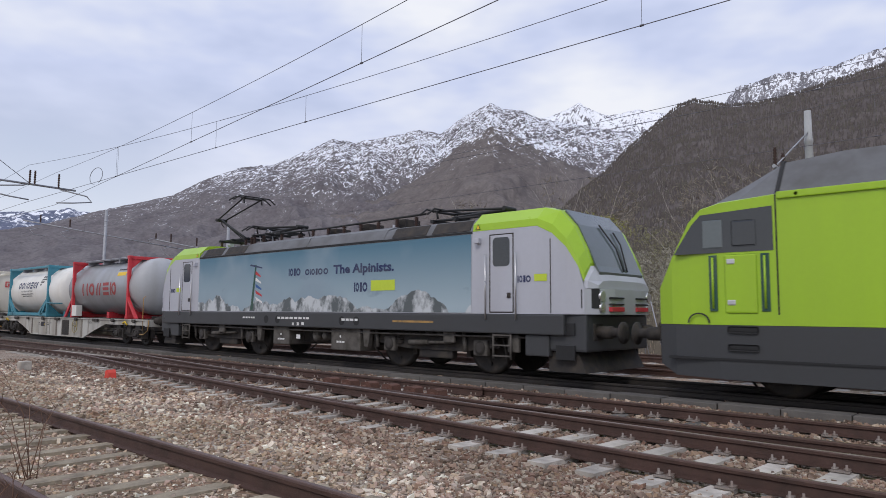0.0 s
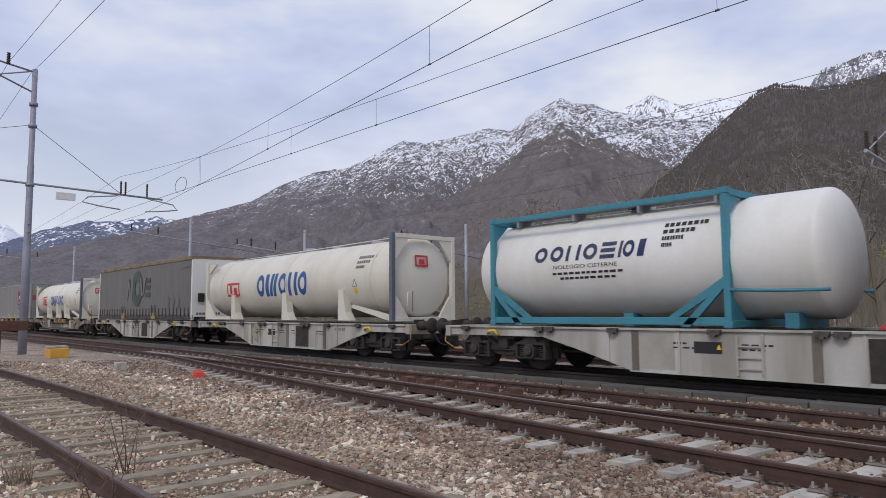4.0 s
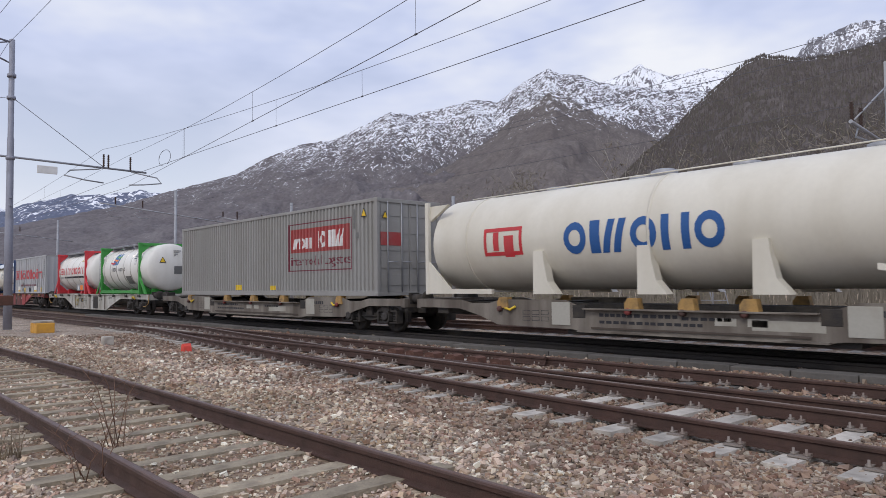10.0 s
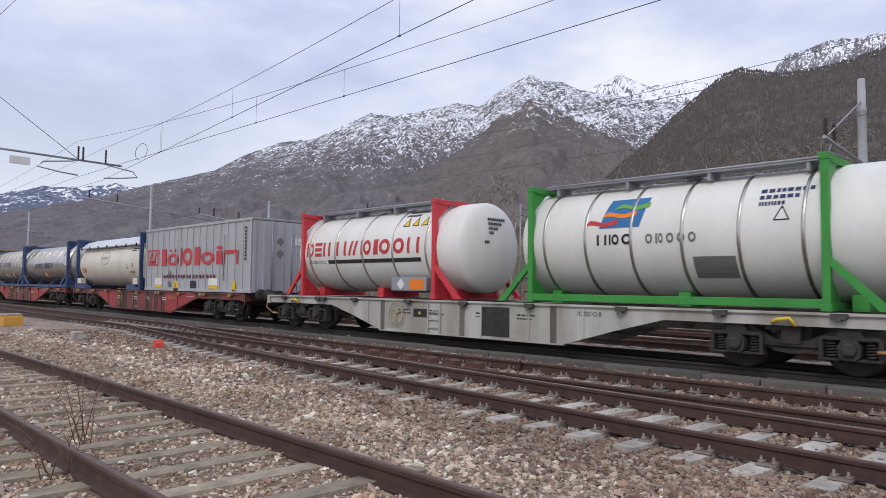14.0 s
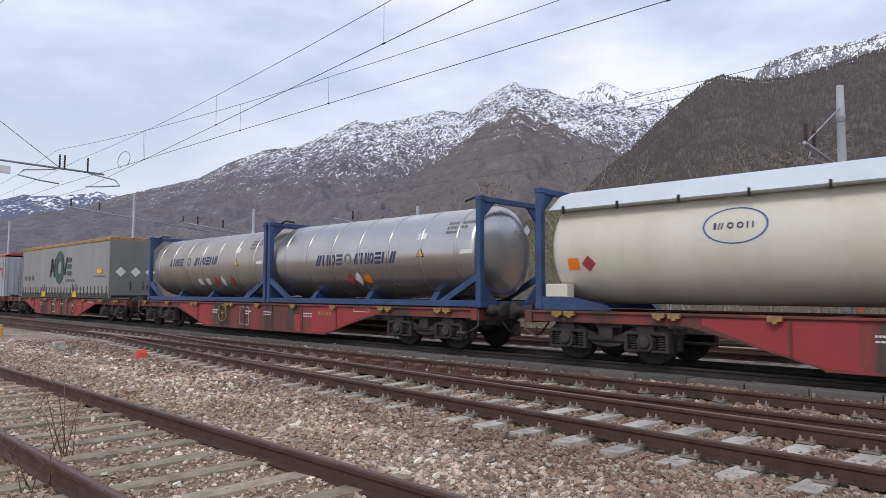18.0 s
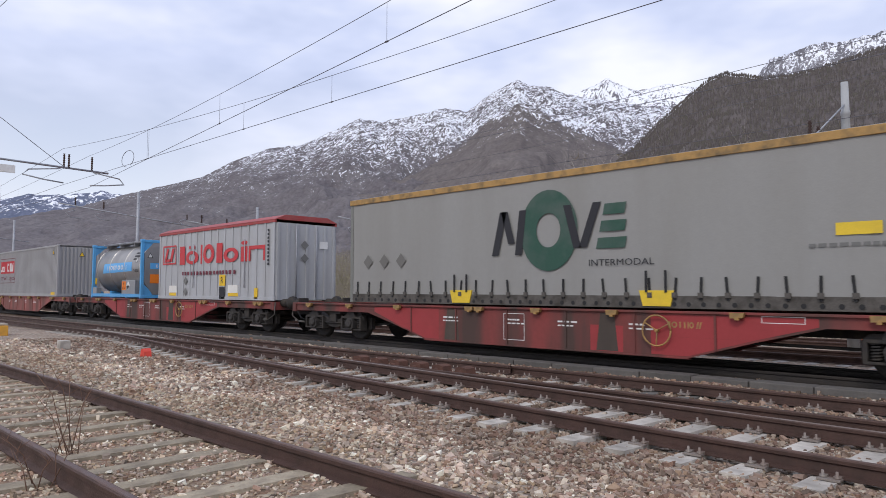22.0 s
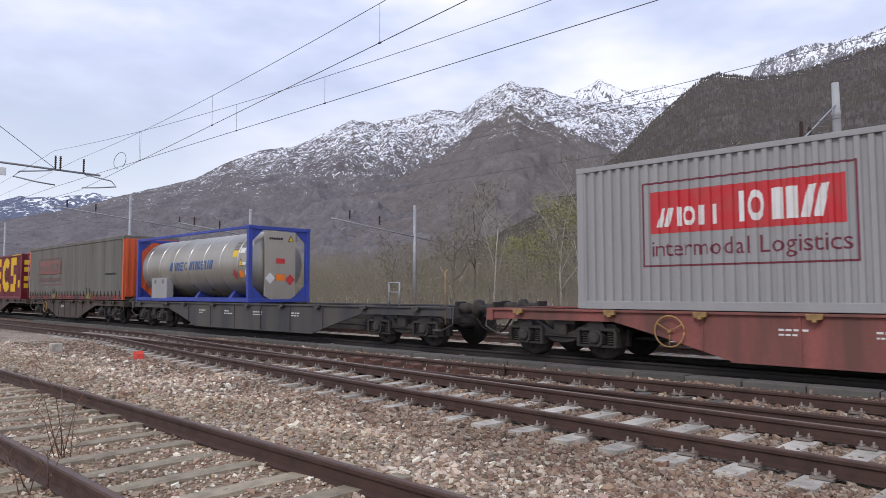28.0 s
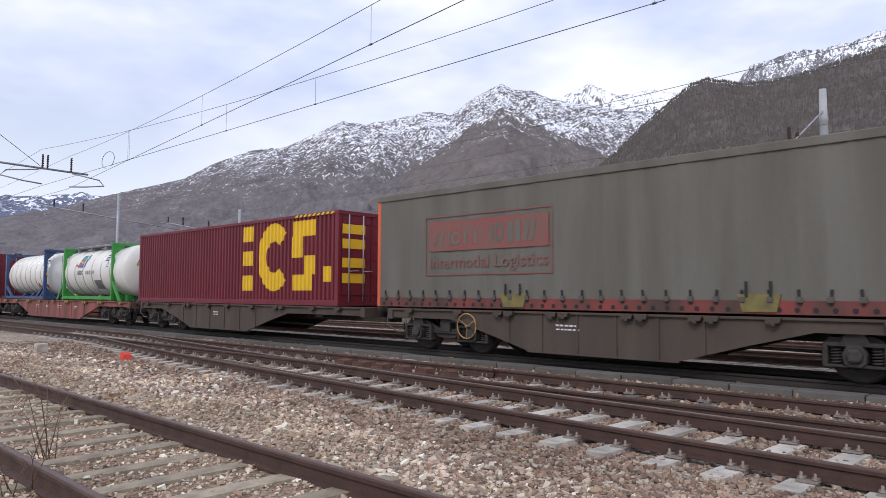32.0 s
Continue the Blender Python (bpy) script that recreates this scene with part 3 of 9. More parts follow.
def spread(lo, hi, a, b, fine, grow=1.22):
    """Line positions: even between a and b, then wider and wider out to lo and hi."""
    out = list(np.arange(a, b + fine / 2, fine))
    step, p = fine, out[-1]
    while p < hi:
        step *= grow
        p = min(hi, p + step)
        out.append(p)
    step, p, left = fine, a, []
    while p > lo:
        step *= grow
        p = max(lo, p - step)
        left.append(p)
    return left[::-1] + out


def build_ground():
    xs, ys = spread(-4600, 4600, -26, 2, 0.22), spread(-4600, 4600, 0.2, 12.6, 0.22)
    verts = [(x, y, ground_z(x, y)) for y in ys for x in xs]
    w = len(xs)
    faces = [(j * w + i, j * w + i + 1, (j + 1) * w + i + 1, (j + 1) * w + i) for j in range(len(ys) - 1) for i in range(w - 1)]
    ob = raw_object("ground", verts, faces, M["ballast"], smooth=True)
    tagged(ob, "grey-brown crushed stone ballast ground of the railway yard", "ground", kind="structure")


build_ground()
YC = 13.47                      # centre line of the train's track
SIDING = (1.76, 3.26, 0.12)     # near rail, far rail, rail top


def y_a(x):
    """Near rail of the diverging track."""
    u = -x
    if u < 0:
        return 6.48 + 0.035 * u
    return min(8.7, 6.48 + 0.035 * u + 0.0025 * u * u)


RAIL = [(-0.07, -0.16), (0.07, -0.16), (0.07, -0.148), (0.016, -0.132), (0.011, -0.055), (0.034, -0.042), (0.036, -0.012), (0.028, 0.0),
        (-0.028, 0.0), (-0.036, -0.012), (-0.034, -0.042), (-0.011, -0.055), (-0.016, -0.132), (-0.07, -0.148)]


def rail(name, xs, fy, z, mat, parent, shine=""):
    """A rail with head, web and foot along y = fy(x)."""
    verts, faces, n = [], [], len(RAIL)
    for x in xs:
        y = fy(x)
        verts += [(x, y + p, z + q) for p, q in RAIL]
    for j in range(len(xs) - 1):
        faces += [(j * n + k, j * n + (k + 1) % n, (j + 1) * n + (k + 1) % n, (j + 1) * n + k) for k in range(n)]
    faces += [tuple(range(n - 1, -1, -1)), tuple((len(xs) - 1) * n + k for k in range(n))]
    ob = raw_object(name, verts, faces, mat, parent)
    if shine:
        # the worn running surface, a low crown on the head
        crown = [(-0.027, -0.002), (0.027, -0.002), (0.018, 0.004), (-0.018, 0.004)]
        v = [(x, fy(x) + p, z + q) for x in xs for p, q in crown]
        f = [(j * 4 + k, j * 4 + (k + 1) % 4, (j + 1) * 4 + (k + 1) % 4, (j + 1) * 4 + k) for j in range(len(xs) - 1) for k in range(4)]
        tagged(raw_object("running_surface", v, f, M[shine], ob), "worn smooth rail head")
    return ob


def line(a, b, step):
    return list(np.linspace(a, b, max(2, int(abs(b - a) / step) + 1)))


def sleeper_mesh(name, length, width, mat, worn):
    bm = bm_new()
    h = length / 2
    prism(bm, [(-width / 2, -0.2), (width / 2, -0.2), (width / 2 - 0.02, 0), (-width / 2 + 0.02, 0)], -h, h, "y")
    for v in bm.verts:
        v.co += Vector((noise.noise(v.co * 3) * worn, 0, noise.noise(v.co * 2 + Vector((9, 0, 0))) * worn * 0.5))
    me = bpy.data.meshes.new(name)
    bm.to_mesh(me)
    bm.free()
    me.materials.append(mat)
    return me


def fastening_mesh():
    """Two clip bolts with washers on a base plate, one on each side of a rail."""
    bm = bm_new()
    box(bm, -0.09, 0.09, -0.17, 0.17, 0.0, 0.016)
    for sy in (-1, 1):
        for dx in (-0.055, 0.055):
            lathe(bm, [(0.016, 0.024), (0.03, 0.024), (0.032, 0.013), (0.075, 0.012)], "z", (dx, sy * 0.115, 0), 7)
            box(bm, dx - 0.03, dx + 0.03, sy * 0.085 - 0.03, sy * 0.085 + 0.03, 0.018, 0.034)
    me = bpy.data.meshes.new("fastening")
    bm.to_mesh(me)
    bm.free()
    me.materials.append(M["bolt"])
    return me


FAST = fastening_mesh()


def lay(name, me, parent, x, y, z, turn=0.0):
    ob = new(name, me)
    ob.parent = parent
    ob.matrix_basis = pose(x, y, z, 0, 0, turn)
    return ob


def build_tracks():
    # siding: rusty rails on worn sleepers, half buried
    t = tagged(thing("track_siding", "rusty little-used siding track on weathered sleepers", "railway track"), kind="structure")
    near, far, top = SIDING
    for k, y in enumerate((near, far)):
        def bend(x, y=y):
            return y - 0.0014 * max(0.0, -x - 9.0) ** 2
        tagged(rail("rail", line(16, -60, 1.0), bend, top, M["rail"], t, "rail_top"), "dark reddish-brown rusty rail")
    me = sleeper_mesh("sleeper", 2.5, 0.24, M["old_sleeper"], 0.05)
    rng = random.Random(4)
    x = 4.0
    while x > -24:
        lay("sleeper", me, t, x + rng.uniform(-.04, .04), 2.5 - 0.0014 * max(0, -x - 9) ** 2 + rng.uniform(-.05, .05), top - 0.14 + rng.uniform(-.016, .008), rng.uniform(-1.5, 1.5))
        x -= 0.62
    # turnout: through track and diverging track share long sleepers
    t = tagged(thing("track_turnout", "railway turnout with rusty rails on pale concrete sleepers", "railway track"), kind="structure")
    rail("rail", line(16, -23.4, 0.8), y_a, 0.0, M["rail"], t, "rail_top")
    rail("rail", line(16, -23.4, 0.8), lambda x: y_a(x) + 1.5, 0.0, M["rail"], t, "rail_bright")
    rail("rail", line(16, -140, 6), lambda x: 8.72, 0.0, M["rail"], t)
    rail("rail", line(16, -140, 6), lambda x: 10.22, 0.0, M["rail"], t)
    # guard rails beside the crossing
    rail("guard_rail", line(-8.2, -14.2, 0.6), lambda x: 10.13, 0.01, M["rail"], t)
    rail("guard_rail", line(-8.2, -14.2, 0.6), lambda x: y_a(x) + 0.09, 0.01, M["rail"], t)
    rail("wing_rail", line(-7.9, -12.5, 0.6), lambda x: y_a(x) + 1.59, -0.004, M["rail"], t)
    bm = bm_new()
    for k in range(6):
        x = -11.15 + k * 0.58
        prism(bm, [(x - 0.17, -0.16), (x + 0.17, -0.16), (x + 0.13, 0.06), (x + 0.05, 0.08), (x - 0.05, 0.08), (x - 0.13, 0.06)], 8.82, 9.05)
        tube(bm, [(x, 8.74, -0.02), (x, 9.1, -0.02)], 0.045, 6)
    part("crossing_chairs", bm, M["rust"], t, "rust-red cast iron chairs of the crossing")
    long_me = sleeper_mesh("sleeper", 4.9, 0.23, M["concrete"], 0.012)
    short_me = sleeper_mesh("sleeper", 2.5, 0.27, M["concrete"], 0.012)
    mid_me = sleeper_mesh("sleeper", 3.3, 0.23, M["concrete"], 0.012)
    dark_me = sleeper_mesh("sleeper", 2.5, 0.27, M["trough"], 0.012)
    x = 3.0
    while x > -30:
        turn = rng.uniform(-0.6, 0.6)
        if x > -5.4:
            lay("sleeper", short_me, t, x, y_a(x) + 0.75, -0.168 + rng.uniform(-.008, .006), turn - 3)
            lay("sleeper", dark_me, t, x + 0.1, 9.47 + 0.4, -0.172 + rng.uniform(-.008, .006), turn)
        else:
            me, half = (long_me, 2.45) if x > -13 else (mid_me, 1.65)
            lay("sleeper", me, t, x, y_a(x) - 0.5 + half, -0.168 + rng.uniform(-.008, .006), turn - 1)
        for y in (y_a(x), 8.72, 10.22) + ((y_a(x) + 1.5,) if x > -10 or x < -13 else ()):
            lay("fastening", FAST, t, x, y, -0.164, turn)
        x -= 0.60
    # the train's own track, dark with oil and painted-in shade, and a concrete cable trough beside it
    t = tagged(thing("track_main", "main line track with oily rails, darkened in colour for the train's shade", "railway track"), kind="structure")
    for s in (-0.75, 0.75):
        rail("rail", line(60, -320, 20), lambda x, s=s: YC + s, 0.0, M["rail_dark"], t)
    me = sleeper_mesh("sleeper", 2.5, 0.27, M["trough"], 0.012)
    x = 4.0
    while x > -40:
        lay("sleeper", me, t, x, YC, -0.17, 0)
        x -= 0.60
    t = tagged(thing("cable_trough", "grey concrete cable trough lids in a row beside the track", "cable trough"), kind="structure")
    bm = bm_new()
    box(bm, -0.49, 0.49, -0.19, 0.19, -0.12, 0.0, 0.015)
    me = bpy.data.meshes.new("trough_lid")
    bm.to_mesh(me)
    bm.free()
    me.materials.append(M["trough"])
    for k in range(48):
        lay("trough_lid", me, t, 4 - k * 1.0, 12.02 + rng.uniform(-.01, .01), -0.095 + rng.uniform(-.008, .008), rng.uniform(-.4, .4))
    for y0, name in ((17.7, "track_far"), (22.2, "track_farthest")):
        t = tagged(thing(name, "further yard track with rusty brown rails", "railway track"), kind="structure")
        for s in (-0.75, 0.75):
            rail("rail", line(60, -320, 20), lambda x, s=s: y0 + s, -0.02, M["rail"], t)
        x = 4.0
        while x > -34:
            lay("sleeper", short_me, t, x, y0, -0.19, 0)
            x -= 0.64


def build_stones():
    """Loose ballast stones where the ground is near, thinning out with distance."""
    rng = np.random.default_rng(7)
    base = np.array([(x, y, z) for z in (-1, 1) for y in (-1, 1) for x in (-1, 1)]) * 0.72
    tri = np.array([(0, 2, 1), (1, 2, 3), (4, 5, 6), (5, 7, 6), (0, 1, 4), (1, 5, 4), (2, 6, 3), (3, 6, 7), (0, 4, 2), (2, 4, 6), (1, 3, 5), (3, 7, 5)])
    shapes = []
    for _ in range(24):
        shapes.append((base + rng.uniform(-0.34, 0.34, base.shape)) * rng.uniform((0.85, 0.6, 0.45), (1.3, 1.0, 0.85)))
    n = 112000
    az, d = np.radians(rng.uniform(-85, -4, n)), 2.3 + 24 * rng.random(n) ** 1.05
    more = 32000
    az = np.concatenate((az, np.radians(rng.uniform(-88, 55, more))))
    d = np.concatenate((d, np.where(az[n:] < radians(-4), 1.1 + 1.3 * rng.random(more), 1.1 + 10 * rng.random(more) ** 1.2)))
    n += more
    x, y = d * np.sin(az), d * np.cos(az)
    keep = (y < 12.9) & (y > 0.25)
    # sleepers stay mostly clear of stones
    ph = np.abs(((x - 4.0) / 0.62 + 0.5) % 1 - 0.5) * 0.62
    on_siding = (ph < 0.085) & (y > 1.35) & (y < 3.7) & (x > -24)
    keep &= ~(on_siding & (rng.random(n) < 0.88))
    keep &= ~((y > 1.3) & (y < 3.7) & (rng.random(n) < 0.25))
    ph = np.abs(((x - 3.0) / 0.60 + 0.5) % 1 - 0.5) * 0.60
    ya = 6.48 + 0.035 * -x + 0.0025 * x * x
    on_turn = (ph < 0.13) & (y > ya - 0.5) & (y < 10.7)
    keep &= ~(on_turn & (rng.random(n) < np.where(y > 8.2, 0.2, np.where(y < ya - 0.1, 0.2, 0.55))))
    keep &= ~((y > 11.8) & (y < 12.24))
    for ry in (SIDING[0], SIDING[1]):
        keep &= np.abs(y - ry) > 0.07
    keep &= (np.abs(y - ya) > 0.07) & (np.abs(y - ya - 1.5) > 0.07) & (np.abs(y - 8.72) > 0.07) & (np.abs(y - 10.22) > 0.07)
    edge = 8.1 + 0.5 * np.sin(x * 1.3) + rng.uniform(-0.6, 0.6, len(x))
    # fine dark soil lies along the siding and thins out towards the clean ballast
    soil = np.array([noise.noise((a * 0.32, b * 0.5, 2)) + 0.5 * noise.noise((a * 1.1, b * 1.1, 7)) for a, b in zip(x, y)])
    soil += np.clip((-x - 6.5) / 6, -0.5, 0.45) - 1.1 * np.abs(y - 4.1) / 1.6 + 0.36 + rng.uniform(-0.35, 0.35, len(x))
    dusty = (soil > 0.0) | ((y > 1.4) & (y < 3.6) & (rng.random(len(x)) < 0.55))
    # rust from the rails dusts the ballast beside the turnout
    rusty = ~dusty & (y < edge) & (y > 4.6 + np.clip((-x - 3.2) * 0.19, -0.5, 1.9) + soil * 0.35 + rng.uniform(-0.8, 0.8, len(x)))
    for sel, mat in ((~dusty & ~rusty & (y < edge), "stones"), (rusty, "stones_rusty"), (y >= edge, "stones_brown"), (dusty & (y < edge), "stones_dusty")):
        lay_stones(x[keep & sel], y[keep & sel], M[mat], shapes, tri, rng)


def lay_stones(x, y, mat, shapes, tri, rng):
    n = len(x)
    size = rng.lognormal(math.log(0.0235), 0.36, n).clip(0.012, 0.062)
    size = np.where((y > 1.3) & (y < 3.7), size * 0.8, size)
    size = np.where(np.hypot(x, y) < 8.5, size * 0.84, size)
    if mat is M["stones_dusty"]:
        size *= 0.85
    z = np.array([ground_z(a, b) for a, b in zip(x, y)]) + size * rng.uniform(0.0, 0.55, n)
    turn = rng.uniform(0, 6.283, n)
    tilt = rng.uniform(-0.7, 0.7, n)
    V = np.zeros((n, 8, 3))
    pick = rng.integers(0, len(shapes), n)
    S = np.array(shapes)[pick] * size[:, None, None]
    ct, st = np.cos(tilt)[:, None], np.sin(tilt)[:, None]
    sx, sz = S[..., 0] * ct - S[..., 2] * st, S[..., 0] * st + S[..., 2] * ct
    c, s = np.cos(turn)[:, None], np.sin(turn)[:, None]
    V[..., 0] = sx * c - S[..., 1] * s + x[:, None]
    V[..., 1] = sx * s + S[..., 1] * c + y[:, None]
    V[..., 2] = sz + z[:, None]
    T = tri[None] + (np.arange(n) * 8)[:, None, None]
    me = bpy.data.meshes.new("ballast_stones")
    me.vertices.add(n * 8)
    me.vertices.foreach_set("co", V.ravel())
    me.loops.add(n * 36)
    me.loops.foreach_set("vertex_index", T.ravel())
    me.polygons.add(n * 12)
    me.polygons.foreach_set("loop_start", np.arange(0, n * 36, 3))
    me.polygons.foreach_set("use_smooth", np.zeros(n * 12, dtype=bool))
    me.update(calc_edges=True)
    me.materials.append(mat)
    kind = {"rust_dusted_ballast_stones": "pinkish-brown rust-dusted ballast stones beside the turnout", "ballast_stones": "loose grey, pinkish and tan ballast stones", "stained_ballast_stones": "rust-brown stained ballast stones between the tracks"}
    tagged(new("ballast_stones", me), kind.get(mat.name, "dusty grey-brown gravel and soil beside the siding"), "ballast", kind="stuff")


# ---- mountains and sky line ----
def hermite(table, a):
    """Smooth value between control points."""
    if a <= table[0][0]:
        return table[0][1]
    for i in range(len(table) - 1):
        (a0, e0), (a1, e1) = table[i], table[i + 1]
        if a <= a1:
            u = (a - a0) / (a1 - a0)
            return e0 + (e1 - e0) * u
    return table[-1][1]


def ridge(p, octaves=5):
    v, amp, q, tot = 0.0, 1.0, Vector(p), 0.0
    for _ in range(octaves):
        v += amp * (1 - abs(noise.noise(q)) * 2)
        tot += amp
        amp *= 0.52
        q = q * 2.07 + Vector((3.1, 7.7, 1.3))
    return v / tot


def slope_point(table, a, s, r_foot, r_ridge, relief, rough, seed, octaves):
    """A point of the mountain's face at bearing a, share s of the way from foot to crest."""
    crest = hermite(table, a) + s ** 5 * (rough * noise.noise((a * 1.3, seed, 0)) + rough * 0.5 * noise.noise((a * 4.7, seed, 3)))
    sa, ca = math.sin(radians(a)), math.cos(radians(a))
    r = r_foot + (r_ridge - r_foot) * s
    h = r * math.tan(radians(crest * (s ** 0.9)))
    p = Vector((sa * r, ca * r, 0)) / (r_ridge * 0.085) + Vector((seed, 0, 0))
    h += relief * r * math.tan(radians(crest)) * (ridge(p, octaves) - 0.55) * min(1, s * 4) * (1 - s) ** 0.6 * 1.6
    return Vector((sa * r, ca * r, h - 3 * (1 - s)))


def mountain(name, table, r_foot, r_ridge, mat, label, step=0.11, rows=46, relief=0.10, rough=0.12, seed=0.0, back=1.12, octaves=5):
    """A mountain range as terrain round the valley: foot at r_foot metres, crest at r_ridge, crest heights by bearing."""
    a0, a1 = table[0][0], table[-1][0]
    azs = list(np.arange(a0, a1 + step, step))
    verts, nr = [], rows + 3
    for a in azs:
        sa, ca = math.sin(radians(a)), math.cos(radians(a))
        for j in range(rows + 1):
            verts.append(slope_point(table, a, j / rows, r_foot, r_ridge, relief, rough, seed, octaves))
        for k in (1, 2):
            r = r_ridge * (1 + (back - 1) * k)
            verts.append((sa * r, ca * r, verts[-k][2] * (1 - 0.45 * k)))
    faces = [(i * nr + j, (i + 1) * nr + j, (i + 1) * nr + j + 1, i * nr + j + 1) for i in range(len(azs) - 1) for j in range(nr - 1)]
    ob = raw_object(name, verts, faces, mat, smooth=True)
    return tagged(ob, label, "mountain", kind="structure")


SNOWY = [(-92, 2.66), (-80, 4.36), (-72.3, 6.26), (-69.5, 7.26), (-64, 8.91), (-61.8, 10.22), (-59, 11.41), (-56.3, 11.82), (-53.9, 12.98), (-51.55, 14.12),
         (-49.9, 13.88), (-47.3, 14.39), (-44.4, 15.04), (-42.5, 14.79), (-40.6, 16.16), (-38.3, 17.24), (-37.3, 16.76), (-35.5, 16.52),
         (-34.1, 15.86), (-28, 14.66), (-10, 13.16), (20, 10.16)]
PEAKS = [(-40, 13.12), (-35.5, 16.02), (-34.1, 15.87), (-32.8, 16.17), (-31.6, 16.67), (-30.84, 16.97), (-29.5, 16.17), (-28.2, 15.82), (-26.3, 16.22), (-24.3, 15.74), (-22.7, 15.32), (-10, 14.12)]
SPUR = [(-62, 2.58), (-51.6, 8.38), (-46.9, 9.68), (-43.5, 11.68), (-40.6, 14.08), (-38.0, 15.48), (-36.4, 14.73), (-34.6, 13.53), (-32.4, 12.48), (-30.7, 11.68), (-29.2, 10.88), (-27.8, 8.78), (-20, 3.08)]
HILL = [(-48, 1.6), (-40, 4.3), (-33, 7.8), (-30.8, 9.9), (-29.2, 11.04), (-26.8, 13.3), (-24.7, 14.95), (-23, 16.15), (-21.9, 16.4), (-20.5, 16.12), (-19.6, 15.82),
        (-17.4, 15.7), (-15.6, 15.9), (-12.1, 16.6), (-7.9, 17.4), (5, 18.6), (30, 16.1), (60, 10.1)]
ROCK = [(-21, 14.1), (-19.8, 15.8), (-18.8, 17.2), (-17.3, 17.4), (-15.9, 17.8), (-14, 17.65), (-12, 17.85), (-7.8, 18.7), (0, 19.1), (15, 16.1)]
BLUE = [(-120, 3.0), (-95, 3.6), (-82, 4.7), (-79.9, 5.5), (-78.5, 6.1), (-76, 6.8), (-73.3, 7.0), (-71, 7.4), (-69, 7.12), (-67.5, 6.5), (-58, 4)]
WHITE_FAR = [(-100, 5.2), (-86, 6.0), (-82.5, 5.6), (-81, 6.4), (-80, 5.6), (-78, 4.6), (-72, 5.2), (-70, 6.6), (-68.2, 7.3), (-66, 6.4), (-60, 4)]


def build_mountains():
    snowy = mountain_material("snowy_limestone", (0.132, 0.119, 0.127), (0.185, 0.172, 0.177), 275, 850, 0.009, patch=0.66, fine=0.042, snow=(0.78, 0.80, 0.86), cover=0.52)
    bright = mountain_material("deep_snow", (0.15, 0.14, 0.155), (0.24, 0.23, 0.25), 150, 1000, 0.010, patch=0.55, fine=0.034, cover=0.72, snow=(0.87, 0.885, 0.93))
    spur = mountain_material("wooded_spur", (0.13, 0.114, 0.112), (0.18, 0.16, 0.152), 420, 840, 0.012, patch=0.55, fine=0.032, cover=0.36)
    brown = mountain_material("bare_woodland", (0.108, 0.094, 0.092), (0.135, 0.118, 0.112), 3000, 4000, 0.012)
    crag = mountain_material("grey_crag", (0.16, 0.155, 0.17), (0.26, 0.25, 0.27), 700, 1000, 0.012, patch=0.5, fine=0.045, cover=0.50)
    # distance haze is painted into the pale blue base colours of these two
    hazy = mountain_material("haze_tinted_slope", (0.125, 0.145, 0.205), (0.15, 0.165, 0.235), 170, 520, 0.008, patch=0.62, fine=0.022, cover=0.36)
    far = mountain_material("haze_tinted_snow", (0.34, 0.38, 0.47), (0.45, 0.49, 0.56), 150, 400, 0.008, patch=0.4, cover=0.8)
    mountain("mountain_far_snow", WHITE_FAR, 4100, 4550, far, "far snow-covered peaks on the horizon, paled by haze in their colour", 0.2, 14, 0.05, 0.3, 31)
    mountain("mountain_blue", BLUE, 3000, 4300, hazy, "distant wooded mountain with blue haze painted into its colour and a few snow patches", 0.16, 30, 0.16, 0.14, 23)
    mountain("mountain_peaks", PEAKS, 3300, 4450, bright, "bright snow-covered pyramid peaks behind the ridge", 0.07, 60, 0.30, 0.16, 12)
    mountain("mountain_snowy_ridge", SNOWY, 1500, 3900, snowy, "long limestone ridge with patchy snow above bare woods", 0.085, 110, 0.20, 0.10, 3)
    mountain("mountain_spur", SPUR, 1300, 3000, spur, "brown wooded spur in front of the snowy ridge", 0.1, 70, 0.15, 0.2, 8)
    mountain("mountain_crag", ROCK, 2400, 3300, crag, "grey rock crag with snow streaks above the woods", 0.1, 40, 0.14, 0.2, 17)
    mountain("mountain_wooded_hill", HILL, 130, 1500, brown, "steep hillside of leafless brown woodland", 0.09, 90, 0.12, 0.10, 5, octaves=3)

    # bare trees stand all over the hillside and along its crest
    rng = random.Random(19)
    verts, faces = [], []
    for k in range(42000):
        a = rng.uniform(-47, 8)
        sh = 1.0 if k % 17 == 0 else rng.uniform(0.08, 1.0) ** 0.7
        p = slope_point(HILL, a, sh, 130, 1500, 0.12, 0.10, 5, 3)
        h, w = rng.uniform(5, 11), rng.uniform(0.5, 1.5)
        side_ = Vector((math.cos(radians(a)), -math.sin(radians(a)), 0)) * w
        up = Vector((rng.uniform(-1, 1), rng.uniform(-1, 1), h))
        i = len(verts)
        verts += [p, p + up * 0.6 + side_, p + up, p + up * 0.5 - side_]
        faces.append((i, i + 1, i + 2, i + 3))
    ob = raw_object("hillside_trees", verts, faces, stone_material("bare_tree_crowns", [(0.115, 0.10, 0.098), (0.125, 0.110, 0.104), (0.132, 0.116, 0.109), (0.12, 0.106, 0.102), (0.14, 0.123, 0.110), (0.122, 0.114, 0.096)]))
    tagged(ob, "leafless brown trees covering the steep hillside", "woodland", kind="stuff")


